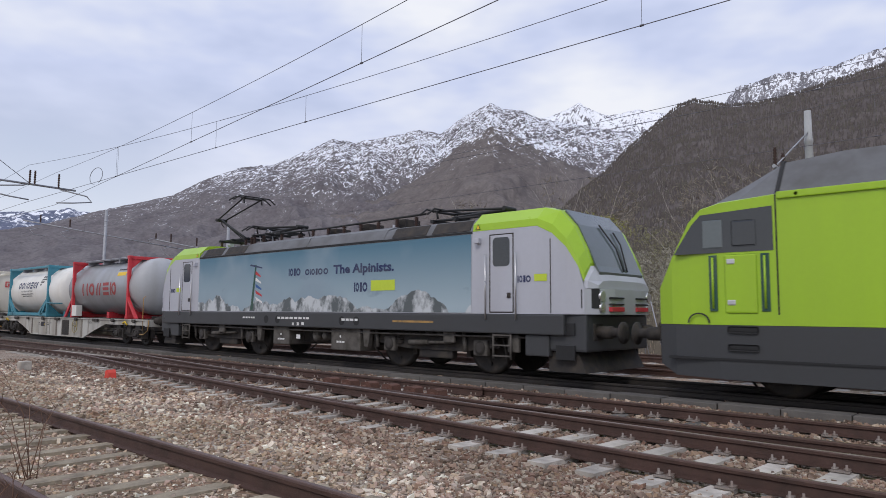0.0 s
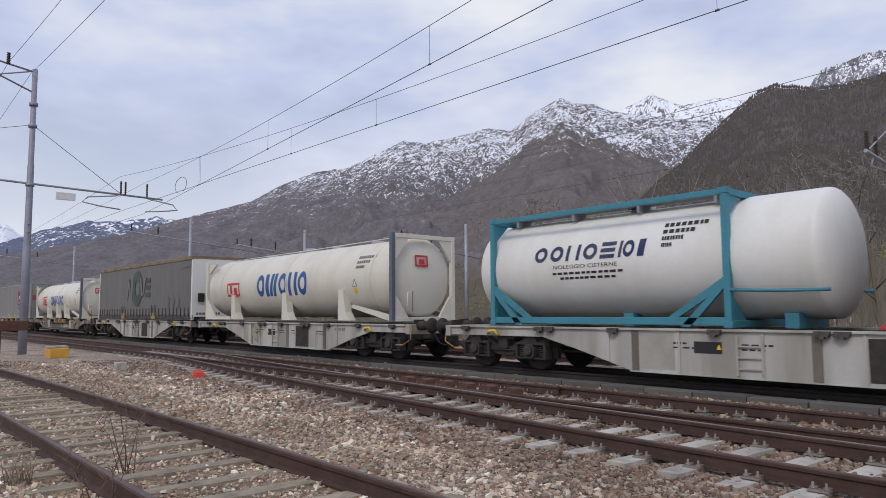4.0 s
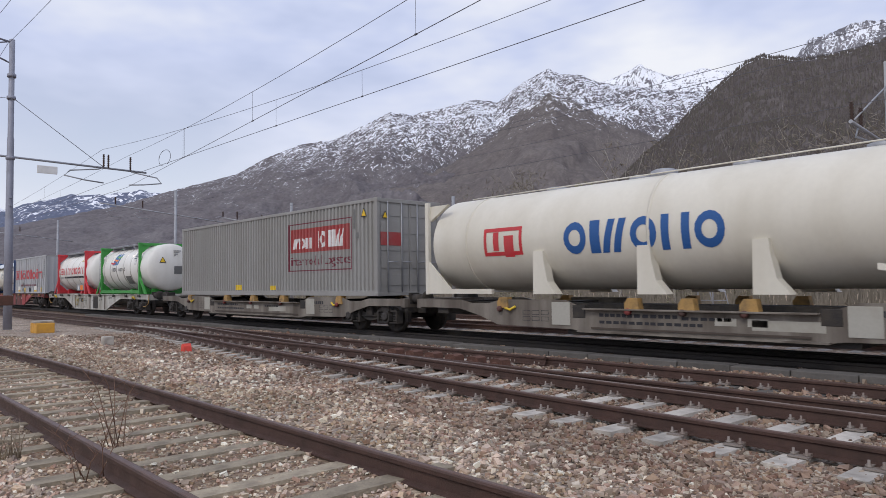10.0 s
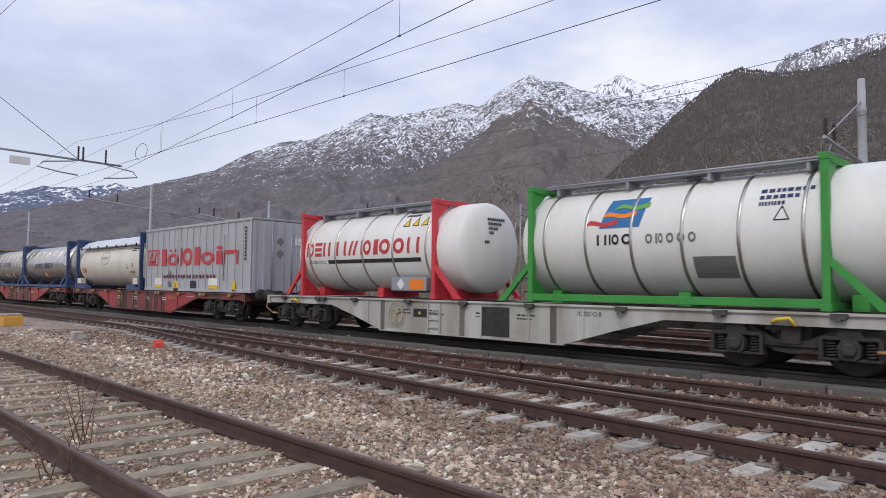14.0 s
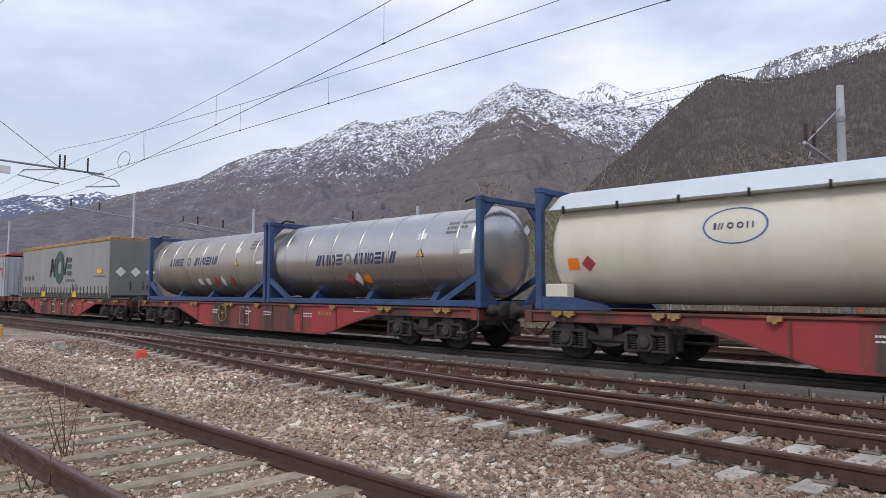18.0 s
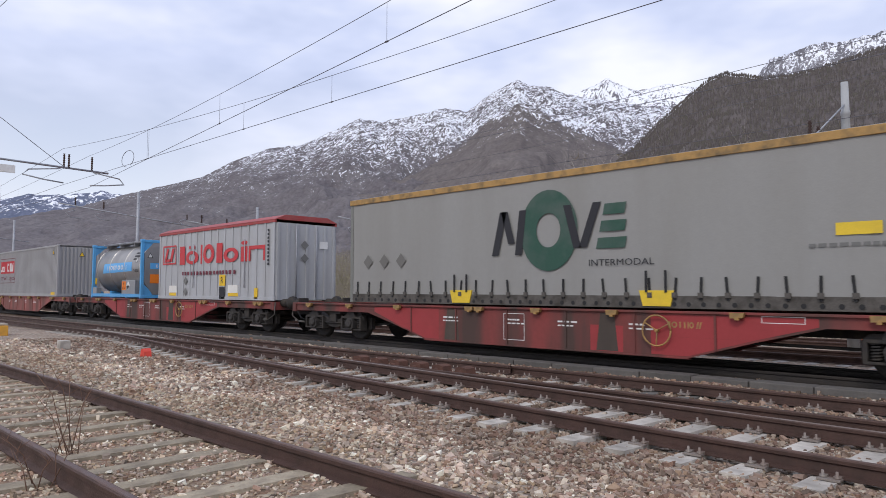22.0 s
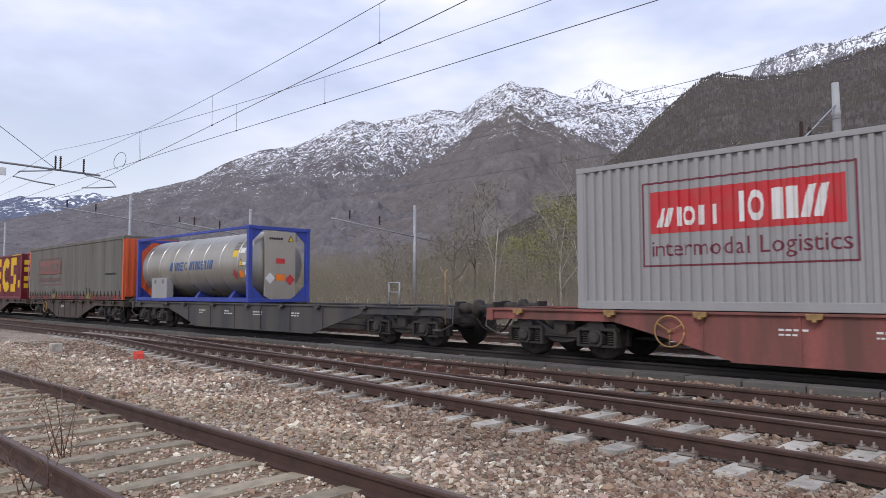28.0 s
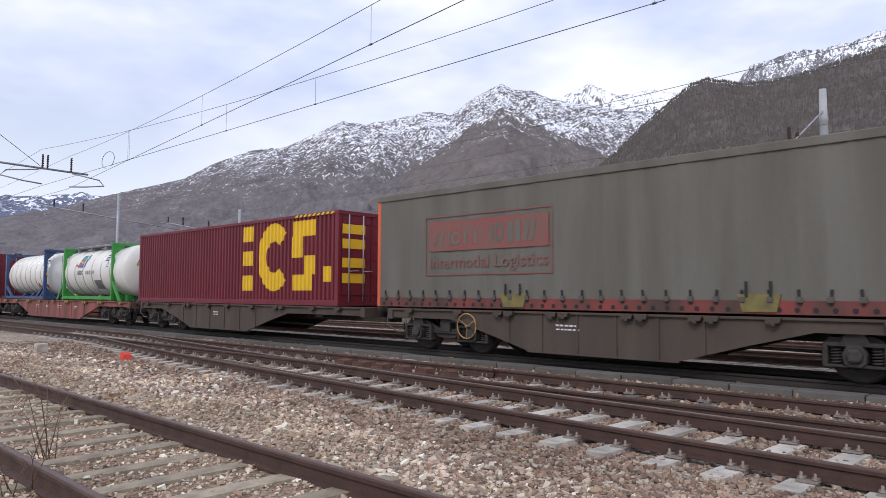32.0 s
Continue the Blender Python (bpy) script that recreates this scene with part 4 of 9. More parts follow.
# ---- trees and scrub beyond the tracks ----
def bare_tree(bm, base, height, rng, spread_=0.32, thick=0.012, depth=4):
    """A trunk with limbs that fork into fine twigs."""
    def grow(p, d, length, r, level):
        n = 4
        pts, rad = [p], [r]
        q = p
        for i in range(n):
            d = (d + Vector((rng.uniform(-1, 1), rng.uniform(-1, 1), rng.uniform(-.4, .8))) * (0.10 if level == 0 else 0.2)).normalized()
            q = q + d * (length / n)
            pts.append(q)
            rad.append(r * (1 - 0.6 * (i + 1) / n))
        tube(bm, pts, rad, 5 if level < 2 else 3)
        if level >= depth:
            return
        kids = 7 if level == 0 else 4
        for k in range(kids):
            f = rng.uniform(0.3, 1.0) if level == 0 else rng.uniform(0.25, 1.0)
            i = min(n - 1, int(f * n))
            start = pts[i].lerp(pts[i + 1], f * n - i)
            out = Vector((rng.uniform(-1, 1), rng.uniform(-1, 1), rng.uniform(0.0, 0.5))).normalized()
            nd = (d * (1 - spread_) + out * (spread_ + 0.35)).normalized()
            grow(start, nd, length * rng.uniform(0.38, 0.6), r * (1 - 0.6 * f) * 0.5, level + 1)
    grow(Vector(base), Vector((rng.uniform(-.05, .05), 0, 1)), height * 0.72, height * thick, 0)


def twig_cloud(centres, count, size, rng, wide=1.0):
    """Fine leaf and twig flakes in loose clumps: vertices and faces."""
    verts, faces = [], []
    for cx, cy, cz, rx, rz in centres:
        for _ in range(count):
            while True:
                p = Vector((rng.uniform(-1, 1), rng.uniform(-1, 1), rng.uniform(-1, 1)))
                if p.length < 1 and rng.random() < 0.35 + 0.65 * p.length:
                    break
            c = Vector((cx + p.x * rx, cy + p.y * rx, cz + p.z * rz))
            a = Vector((rng.uniform(-1, 1), rng.uniform(-1, 1), rng.uniform(-1, 1))).normalized() * size * rng.uniform(0.5, 1.4)
            b = a.orthogonal().normalized() * size * rng.uniform(0.05, 0.12) * wide
            i = len(verts)
            verts += [c - a, c + b, c + a, c - b]
            faces.append((i, i + 1, i + 2, i + 3))
    return verts, faces


def build_trees():
    rng = random.Random(11)
    spots = [(-19.5, 30, 9, "bark"), (-22.5, 33, 11, "bark"), (-17.0, 31, 10, "bark"), (-14.6, 35, 12, "bark"), (-26, 31, 8, "bark"), (-30, 34, 10, "bark_dark"),
             (-11.2, 33, 10, "bark"), (-8.4, 30, 9, "bark_dark"), (-34, 36, 9, "bark_dark"), (-20.5, 38, 13, "bark_dark"), (-6.0, 34, 11, "bark_dark"),
             (-24, 40, 12, "bark"), (-12.8, 40, 12, "bark_dark"), (-38, 40, 11, "bark"), (-16, 43, 13, "bark_dark"), (-43, 38, 9, "bark_dark"), (-9.5, 44, 13, "bark"), (-3.0, 31, 9, "bark"),
             (-47, 44, 11, "bark_dark"), (-30, 46, 13, "bark")]
    for x, y, h, mat in spots:
        h = min(h, 8.5) * (1.0 if y < 37 else 0.8)
        bm = bm_new()
        bare_tree(bm, (0, 0, 0), h, rng, 0.22 if mat == "bark" else 0.4, 0.0085 if mat == "bark" else 0.011, 3)
        t = thing("bare_tree", "slender leafless birch with pale trunk and fine twigs" if mat == "bark" else "leafless grey-brown tree at the edge of the yard",
                  "tree", "trees beyond the tracks", (x, y, -0.6))
        part("trunk", bm, M[mat], t)
        cs = [(rng.uniform(-.16, .16) * h, rng.uniform(-.16, .16) * h, h * rng.uniform(0.5, 0.98), h * 0.09, h * 0.11) for _ in range(9)]
        v, f = twig_cloud(cs, 60, 0.2, rng)
        raw_object("crown", v, f, M["twig"], t)
    for x, y, h, mat, lab in ((-16.4, 34, 5.2, "blossom", "bushy tree in white spring blossom"), (-13.9, 36, 5.0, "blossom", "bushy tree in white spring blossom"),
                              (-18.2, 36, 3.6, "blossom", "low bush in white spring blossom"),
                              (-19.5, 44, 8, "twig_green", "tall tree with yellow-green spring buds"), (-6.6, 41, 9, "twig_green", "tree with yellow-green spring buds"),
                              (-28.5, 41, 8, "twig_green", "tree with yellow-green spring buds"), (-33, 44, 8, "twig_green", "tree with yellow-green spring buds"), (-38.5, 58, 12, "leaf_spring", "tall tree in yellow-green spring leaf"), (-35, 60, 11.5, "leaf_spring", "tall tree in yellow-green spring leaf"),
                              (-12, 52, 8, "leaf_spring", "tree in yellow-green spring leaf"), (-4.5, 50, 8.5, "leaf_spring", "tree in yellow-green spring leaf"), (-52, 66, 9, "leaf_spring", "tree in yellow-green spring leaf")):
        t = thing("leafing_tree", lab, "tree", "trees beyond the tracks", (x, y, -0.6))
        bm = bm_new()
        bare_tree(bm, (0, 0, 0), h, rng, 0.5, 0.012, 2)
        part("trunk", bm, M["bark_dark"], t)
        cs = [(rng.uniform(-.26, .26) * h, rng.uniform(-.22, .22) * h, h * rng.uniform(0.35, 0.95), h * 0.11, h * 0.10) for _ in range(16)]
        v, f = twig_cloud(cs, 200 if mat != "twig_green" else 130, 0.16 if mat == "leaf_spring" else 0.09, rng, 3.0)
        raw_object("crown", v, f, M[mat], t)
    # undergrowth: thin upright stems and flakes along the edge of the wood
    verts, faces = [], []
    for _ in range(15000):
        y = 27 + 38 * rng.random() ** 1.3
        x = rng.uniform(-2.6 * y, 0.1 * y)
        h = rng.uniform(0.5, 2.4) + (y - 27) * rng.uniform(0.02, 0.16)
        lean = Vector((rng.uniform(-.3, .3), rng.uniform(-.2, .2), 1)) * h
        p, w = Vector((x, y, -0.7 + (y - 27) * 0.09)), Vector((0.02 + 0.0006 * y, 0, 0))
        i = len(verts)
        verts += [p - w, p + w, p + lean]
        faces.append((i, i + 1, i + 2))
    ob = raw_object("undergrowth", verts, faces, M["twig"])
    tagged(ob, "dry brown undergrowth and saplings along the wood's edge", "undergrowth", kind="stuff")
    cs = []
    for _ in range(420):
        y = 29 + 60 * rng.random() ** 1.2
        cs.append((rng.uniform(-2.4 * y, 0.1 * y), y, (y - 27) * 0.13 + rng.uniform(-.4, 1.2), rng.uniform(0.8, 2.4), rng.uniform(0.6, 1.8)))
    v, f = twig_cloud(cs, 190, 0.13, rng, 1.2)
    ob = raw_object("scrub", v, f, M["scrub"])
    tagged(ob, "olive-brown scrub and brambles below the hillside", "scrub", kind="stuff")


# ---- masts and overhead wires ----
def sagging(a, b, sag, n=14):
    a, b = Vector(a), Vector(b)
    return [a.lerp(b, i / n) - Vector((0, 0, sag * 4 * (i / n) * (1 - i / n))) for i in range(n + 1)]


def insulator(bm, p, h=0.35, r=0.06):
    prof = []
    for k in range(7):
        z = h * k / 6
        prof += [(z, r * 0.45), (z + h * 0.05, r)]
    lathe(bm, prof, "z", p, 8)


def build_wires():
    def catenary(name, ends, label, droppers):
        t = tagged(thing(name, label, "overhead wire"), kind="structure")
        (x0, y0), (x1, y1), zc, zm, sag = ends
        c0, c1 = Vector((x0, y0, zc)), Vector((x1, y1, zc))
        part("contact_wire", tube(bm_new(), [c0.lerp(c1, k / 10) for k in range(11)], 0.0075, 5), M["wire"], t)
        mess = sagging((x0, y0, zm), (x1, y1, zm), sag, 24)
        part("messenger_wire", tube(bm_new(), mess, 0.0062, 5), M["wire"], t)
        for xd in droppers:
            f = (xd - x0) / (x1 - x0)
            p = c0.lerp(c1, f)
            i = min(23, int(f * 24))
            top = mess[i].lerp(mess[i + 1], f * 24 - i)
            bm = tube(bm_new(), [p, top], 0.0035, 4)
            lathe(bm, [(-0.03, 0.017), (0.03, 0.017)], "x", p, 6)
            part("dropper", bm, M["wire"], t)
    catenary("catenary_1", ((-30, 9.74), (12, 5.19), 5.60, 6.92, 0.64), "overhead contact and messenger wires above the diverging track", (-8.65, -16.0, -21.9, -2, 5))
    catenary("catenary_2", ((-30, 8.74), (16, 9.43), 5.60, 7.07, 0.925), "overhead contact and messenger wires above the through track", (-12.35, -16.1, -22.0, -4.4, 3))
    catenary("catenary_3", ((-45, YC), (4, YC), 5.45, 6.03, 0.52), "overhead wires of the main line", (-3.15, -9.5, -16, -23, -30, -37))
    catenary("catenary_3", ((-45, YC), (-95, YC), 5.45, 6.03, 0.5), "overhead wires of the main line running on down the yard", (-55, -65, -75, -85))
    catenary("catenary_4", ((-44, 17.7), (4, 17.7), 5.4, 6.7, 0.7), "overhead wires above the far track", (-3, -12, -21, -30))
    catenary("catenary_1", ((-30, 9.74), (-85, 9.2), 5.60, 6.92, 0.6), "overhead wires running on down the yard", (-40, -50, -60, -70))
    catenary("catenary_2", ((-30, 8.74), (-85, 9.5), 5.60, 7.07, 0.7), "overhead wires running on down the yard", (-40, -50, -60, -70))
    for name, a, b in (("catenary_1", (12, 5.19), (40, 2.2)), ("catenary_2", (16, 9.43), (44, 9.2)), ("catenary_3", (4, YC), (44, YC)), ("catenary_4", (4, 17.7), (44, 17.7))):
        catenary(name, (a, b, 5.5, {"catenary_3": 6.03, "catenary_4": 6.7}.get(name, 7.0), 0.5), "overhead wires running on along the track", (20, 30))
    t = tagged(thing("feeder_lines", "high feeder wires carried by the tall mast", "overhead wire"), kind="structure")
    for y, z in ((2.1, 11.25), (4.6, 10.98), (5.35, 10.7)):
        part("feeder_wire", tube(bm_new(), sagging((-86, y + 0.2, z - 0.3), (-30, y, z), 0.9, 18) + sagging((-30, y, z), (26, y - 0.2, z), 0.9, 18)[1:], 0.008, 5), M["wire"], t)
    # a loose loop of wire tied to the messenger
    pts = [(-23.5 + 0.52 * math.cos(k * 0.349 - 1.1), 8.83, 5.80 + 0.27 * math.sin(k * 0.349 - 1.1)) for k in range(17)]
    ob = mesh_object("wire_loop", tube(bm_new(), pts, 0.009, 5), M["wire"])
    tagged(ob, "loose loop of dark wire hanging at the contact wire", "wire loop")


def build_masts():
    # tall mast by the siding with a bracket, a stay and a cross arm
    x, y = -30.0, 5.5
    t = thing("catenary_mast", "tall grey steel tube mast with a long cross arm and insulators", "catenary mast", "", (x, y, -0.1))
    part("pole", lathe(bm_new(), [(0, 0.15), (4.2, 0.14), (4.25, 0.125), (7.2, 0.115), (7.25, 0.10), (11.0, 0.095)], "z", (0, 0, 0), 14), M["pole"], t)
    for z in (6.45, 8.75, 9.6):
        part("clamp_ring", lathe(bm_new(), [(z - 0.06, 0.155), (z + 0.06, 0.155)], "z", (0, 0, 0), 12), M["pole"], t)
    bm = tube(bm_new(), [(0, -9.5, 6.75), (0, 0, 6.5), (0, 5.0, 6.38)], 0.042, 8)
    part("cross_arm", bm, M["steel"], t)
    part("stay", tube(bm_new(), [(0, 0, 8.8), (0, 3.3, 6.45)], 0.012, 5), M["wire"], t)
    part("stay", tube(bm_new(), [(0, 0, 8.8), (0, -9, 6.2)], 0.010, 5), M["wire"], t)
    bm = tube(bm_new(), [(0, -0.1, 10.9), (0, -3.4, 11.4)], 0.04, 6)
    tube(bm, [(0, -0.1, 10.1), (0, -3.4, 11.4)], 0.035, 6)
    tube(bm, [(0, -1.2, 10.55), (0, -0.1, 10.9)], 0.03, 6)
    part("bracket", bm, M["pole"], t)
    bm = bm_new()
    insulator(bm, (0, -0.9, 11.0), 0.42, 0.08)
    part("insulator", bm, M["insulator"], t)
    for yy in (3.3, 3.48, 4.35):
        bm = bm_new()
        insulator(bm, (0, yy, 6.4), 0.55, 0.05)
        part("insulator", bm, M["insulator"], t)
    for yy, end, sgn in ((2.6, 3.3, -1), (4.9, 4.3, 1)):
        bm = tube(bm_new(), [(0, 3.2 if sgn < 0 else 4.5, 6.4), (0, yy - sgn * 0.5, 6.35), (0, yy + sgn * 0.55, 6.2), (0, yy + sgn * 0.75, 5.98), (0, yy, 5.86), (0, end, 5.8)], 0.028, 6)
        part("registration_arm", bm, M["steel"], t)
    bm = box(bm_new(), -0.03, 0.03, 0.9, 1.6, 5.98, 6.28, 0.01)
    part("number_plate", bm, M["decal_white"], t)
    for z in (4.6, 4.9):
        part("step", box(bm_new(), -0.02, 0.3, -0.03, 0.03, z, z + 0.06), M["pole"], t)
    # round concrete mast behind the main line with two cantilevers
    x, y = -4.75, 19.2
    t = thing("concrete_mast", "round grey spun-concrete mast with two steel cantilevers", "catenary mast", "", (x, y, -0.2))
    part("pole", lathe(bm_new(), [(0, 0.135), (4.8, 0.112), (4.85, 0.105), (6.0, 0.098), (6.02, 0.11), (6.1, 0.11), (6.12, 0.095), (6.85, 0.085)], "z", (0, 0, 0), 16), M["conc_mast"], t)
    for dx, r in ((0.17, 0.022), (0.24, 0.018)):
        part("conduit", tube(bm_new(), [(dx, -0.05, 0.2), (dx, -0.05, 4.6)], r, 6), M["steel"], t)
    part("cantilever", tube(bm_new(), [(0, 0, 4.72), (-0.1, -1.2, 4.9), (-0.1, -2.6, 5.0)], 0.045, 7), M["steel"], t)
    part("cantilever", tube(bm_new(), [(0, 0, 4.6), (0.05, 1.2, 4.55), (0.1, 2.3, 4.46)], 0.04, 7), M["steel"], t)
    part("stay", tube(bm_new(), [(0, 0, 6.3), (-0.1, -2.4, 5.05)], 0.022, 5), M["steel"], t)
    part("registration_arm", tube(bm_new(), [(-0.1, -2.1, 4.95), (-0.1, -2.3, 4.7), (0.1, -1.6, 4.6)], 0.025, 6), M["steel"], t)
    for yy, zz in ((-2.5, 5.0), (-1.9, 4.97)):
        bm = bm_new()
        insulator(bm, (-0.1, yy, zz), 0.42, 0.055)
        part("insulator", bm, M["insulator"], t)
    # slim masts further down the yard
    for x, y, h, arm, back in ((-51, 20.0, 8.9, 5.3, 5.9), (-31.5, 30, 7.2, 6.5, 1.5), (-42, 24.5, 7.4, 5.0, 1.5), (-84, 20, 9.2, 8.0, 1.5), (-92, 5.2, 10, 6.0, 1.5)):
        t = thing("catenary_mast", "slim grey steel mast with a thin cross arm", "catenary mast", "slim masts down the yard", (x, y, -0.3))
        part("pole", lathe(bm_new(), [(0, 0.13), (h, 0.10)], "z", (0, 0, 0), 10), M["steel"], t)
        part("cross_arm", tube(bm_new(), [(0, back, h - 1.5 - 0.085 * (arm + back)), (0, -arm, h - 1.3)], 0.045, 6), M["steel"], t)
        part("stay", tube(bm_new(), [(0, 0, h - 0.3), (0, -arm * 0.6, h - 1.6)], 0.012, 4), M["wire"], t)
        for k in (0.45, 0.8) + ((-0.7,) if back > 3 else ()):
            bm = bm_new()
            insulator(bm, (0, -arm * k, h - 1.65 + 0.07 * arm * k), 0.5, 0.07)
            part("insulator", bm, M["insulator"], t)
            part("registration_arm", tube(bm_new(), [(0, -arm * k, h - 1.7), (0, -arm * k - 0.6, h - 1.9), (0, -arm * k - 0.3, h - 2.2), (0, -arm * k + 0.4, h - 2.25)], 0.025, 5), M["steel"], t)


def build_yard_things():
    bm = bm_new()
    prism(bm, [(-0.12, 0), (0.12, 0), (0.10, 0.13), (0.04, 0.20), (-0.08, 0.17)], -0.09, 0.09)
    ob = mesh_object("marker_cover", bm, M["red_plastic"])
    ob.location = (-17.0, 6.95, -0.2)
    tagged(ob, "small red plastic cover on the ballast", "marker")
    bm = box(bm_new(), -0.14, 0.14, -0.14, 0.14, 0, 0.24, 0.03)
    ob = mesh_object("concrete_block", bm, M["concrete"])
    ob.location = (-20.7, 6.22, -0.2)
    tagged(ob, "small weathered concrete block on the ballast", "block")
    t = thing("switch_motor", "ochre-yellow point motor box with a lid", "point motor", "", (-28.5, 6.33, -0.2))
    part("body", box(bm_new(), -0.45, 0.45, -0.3, 0.3, 0, 0.36, 0.03), M["yellow_box"], t)
    part("lid", box(bm_new(), -0.3, 0.3, -0.32, 0.32, 0.365, 0.44, 0.02), M["concrete"], t)
    # buffer stop at the end of the siding
    t = thing("buffer_stop", "rusty brown iron buffer stop at the siding", "buffer stop", "", (-22.6, 2.0, -0.05))
    for y in (0.0, 1.5):
        part("upright", box(bm_new(), -0.12, 0.12, y - 0.1, y + 0.1, 0, 1.12, 0.01), M["rust"], t)
        part("brace", tube(bm_new(), [(-1.1, y, 0.05), (0, y, 0.95)], 0.07, 6), M["rust"], t)
    part("beam", box(bm_new(), -0.14, 0.18, -0.7, 2.25, 1.0, 1.28, 0.02), M["rust"], t)
    t = thing("signal_post", "orange-red equipment post beyond the far track", "post", "", (-4.79, 20.5, -0.3))
    part("post", box(bm_new(), -0.09, 0.09, -0.08, 0.08, 0, 2.6, 0.02), M["orange_post"], t)
    part("cap", box(bm_new(), -0.15, 0.15, -0.12, 0.12, 2.6, 2.68, 0.02), M["rust"], t)
    t = thing("sign_board", "blue-grey board on a leaning steel trestle beyond the tracks", "sign board", "", (-12.75, 25.5, -0.3))
    part("board", box(bm_new(), -0.34, 0.34, -0.03, 0.03, 1.65, 2.5, 0.02), M["decal_board"], t, "blue-grey sheet metal board")
    for x in (-0.3, 0.3):
        part("upright", tube(bm_new(), [(x, 0.05, 0), (x, 0.05, 2.5)], 0.03, 6), M["steel"], t)
        part("stay", tube(bm_new(), [(x + 0.75, 0.1, 0), (x + 0.2, 0.06, 2.4)], 0.025, 6), M["steel"], t)
    part("crossbar", tube(bm_new(), [(-0.3, 0.05, 0.9), (0.85, 0.09, 0.9)], 0.02, 5), M["steel"], t)
    # dry weeds beside the siding
    rng = random.Random(3)
    for cx, cy, n, h, lab in ((-6.8, 2.1, 8, 1.0, "dry reddish-brown leafless weed between the siding's rails"), (-5.8, 1.62, 6, 0.65, "dry reddish-brown leafless weed beside the rail"), (-8.3, 1.2, 40, 0.5, "tuft of dead grass beside the siding"),
                              (-10.3, 1.4, 34, 0.5, "tuft of dead grass beside the siding"), (-6.9, 1.3, 26, 0.4, "tuft of dead grass beside the siding"),
                              (-12.5, 1.35, 30, 0.5, "tuft of dead grass beside the siding")):
        bm = bm_new()
        for _ in range(n):
            a = rng.uniform(0, 6.28)
            l, out = h * rng.uniform(0.4, 1), rng.uniform(0.1, 0.5) * h
            p0 = Vector((rng.uniform(-.1, .1), rng.uniform(-.1, .1), 0))
            p1 = p0 + Vector((math.cos(a) * out * 0.35, math.sin(a) * out * 0.35, l * 0.6))
            p2 = p0 + Vector((math.cos(a) * out, math.sin(a) * out, l))
            tube(bm, [p0, p1, p2], [0.005, 0.004, 0.0015], 4)
            if h > 0.6:
                for f in (0.3, 0.55, 0.8):
                    q = p1.lerp(p2, f)
                    tube(bm, [q, q + Vector((rng.uniform(-.2, .2), rng.uniform(-.2, .2), rng.uniform(.05, .2))) * h], [0.003, 0.0012], 3)
        ob = mesh_object("dry_weed", bm, M["weed"] if h > 0.6 else M["dead"])
        ob.location = (cx, cy, -0.06)
        tagged(ob, lab, "weed", "dry weeds by the siding", kind="stuff" if "tuft" in lab else "")


build_mountains()
build_tracks()
build_wires()
build_masts()
build_yard_things()
build_trees()


# ---- train: shared pieces ----
TRAVEL = [(0, -72.18), (4, -40.15), (8, -8.05), (12, 24.22), (16, 56.5), (20, 88.72), (24, 120.82), (28, 152.78), (32, 184.64)]
ROLLING, WHEELSETS = [], {-1: [], 1: []}
DECK = 1.05                     # height of the wagons' loading plane
HW = 1.25                       # half the width of a container


def on_train(ob, s):
    """Remember a thing that rides with the train; s is its place along the train."""
    ob.location = (s + TRAVEL[0][1], YC, 0)
    ROLLING.append((ob, s))
    return ob


def side(s, inner, outer, hw=HW):
    """The y range of a piece on side s: from inner metres inside the wall plane to outer metres outside it."""
    return (hw - inner, hw + outer) if s > 0 else (-hw - outer, -hw + inner)


def shared(name, me, parent, at=(0, 0, 0), turn=(0, 0, 0), label=""):
    ob = new(name, me)
    ob.parent = parent
    ob.matrix_basis = pose(*at, *turn)
    return tagged(ob, label) if label else ob


def as_mesh(name, bm, mat):
    me = bpy.data.meshes.new(name)
    bm.to_mesh(me)
    bm.free()
    me.materials.append(mat)
    return me


def flat(hw=HW, lift=0.004):
    return lambda u, v: (u, -hw - lift, v)


def round_side(zc, r, lift=0.006):
    return lambda u, v: (u, -math.sqrt(max(1e-4, (r + lift) ** 2 - (v - zc) ** 2)), v)


def end_face(x, lift=0.006):
    """On the end that faces along the train; u runs across from the near side."""
    return lambda u, v: (x + lift, u, v)


def patch(bm, quad, where):
    """A film of four corners (u, v), laid on a surface in strips that follow its curve."""
    (a, b, c, d) = [Vector(p) for p in quad]
    n = max(1, int(max((d - a).length, (c - b).length) / 0.08))
    k = max(1, int(max(abs(b.y - a.y), abs(c.y - d.y)) / 0.06))
    rows = [[bm.verts.new(where(*(a.lerp(d, i / n)).lerp(b.lerp(c, i / n), j / k))) for j in range(k + 1)] for i in range(n + 1)]
    for p, q in zip(rows, rows[1:]):
        for j in range(k):
            bm.faces.new([p[j], p[j + 1], q[j + 1], q[j]])


def film(parent, quads, where, mat, name="lettering", label=""):
    bm = bm_new()
    for q in quads:
        patch(bm, q, where)
    return part(name, bm, M[mat] if isinstance(mat, str) else mat, parent, label)


def rect(u0, v0, u1, v1, slant=0.0):
    return ((u0, v0), (u1, v0), (u1 + slant, v1), (u0 + slant, v1))


def bars(n, u0, u1, v0, v1, seed=0, gap=0.24, slant=0.0):
    """A row of plain bars the size of n letters."""
    rng = random.Random(seed)
    wid = [rng.uniform(0.75, 1.2) for _ in range(n)]
    tot, out, u = sum(wid), [], u0
    for w in wid:
        w = w / tot * (u1 - u0)
        out.append(rect(u, v0, u + w * (1 - gap), v1, slant))
        u += w
    return out


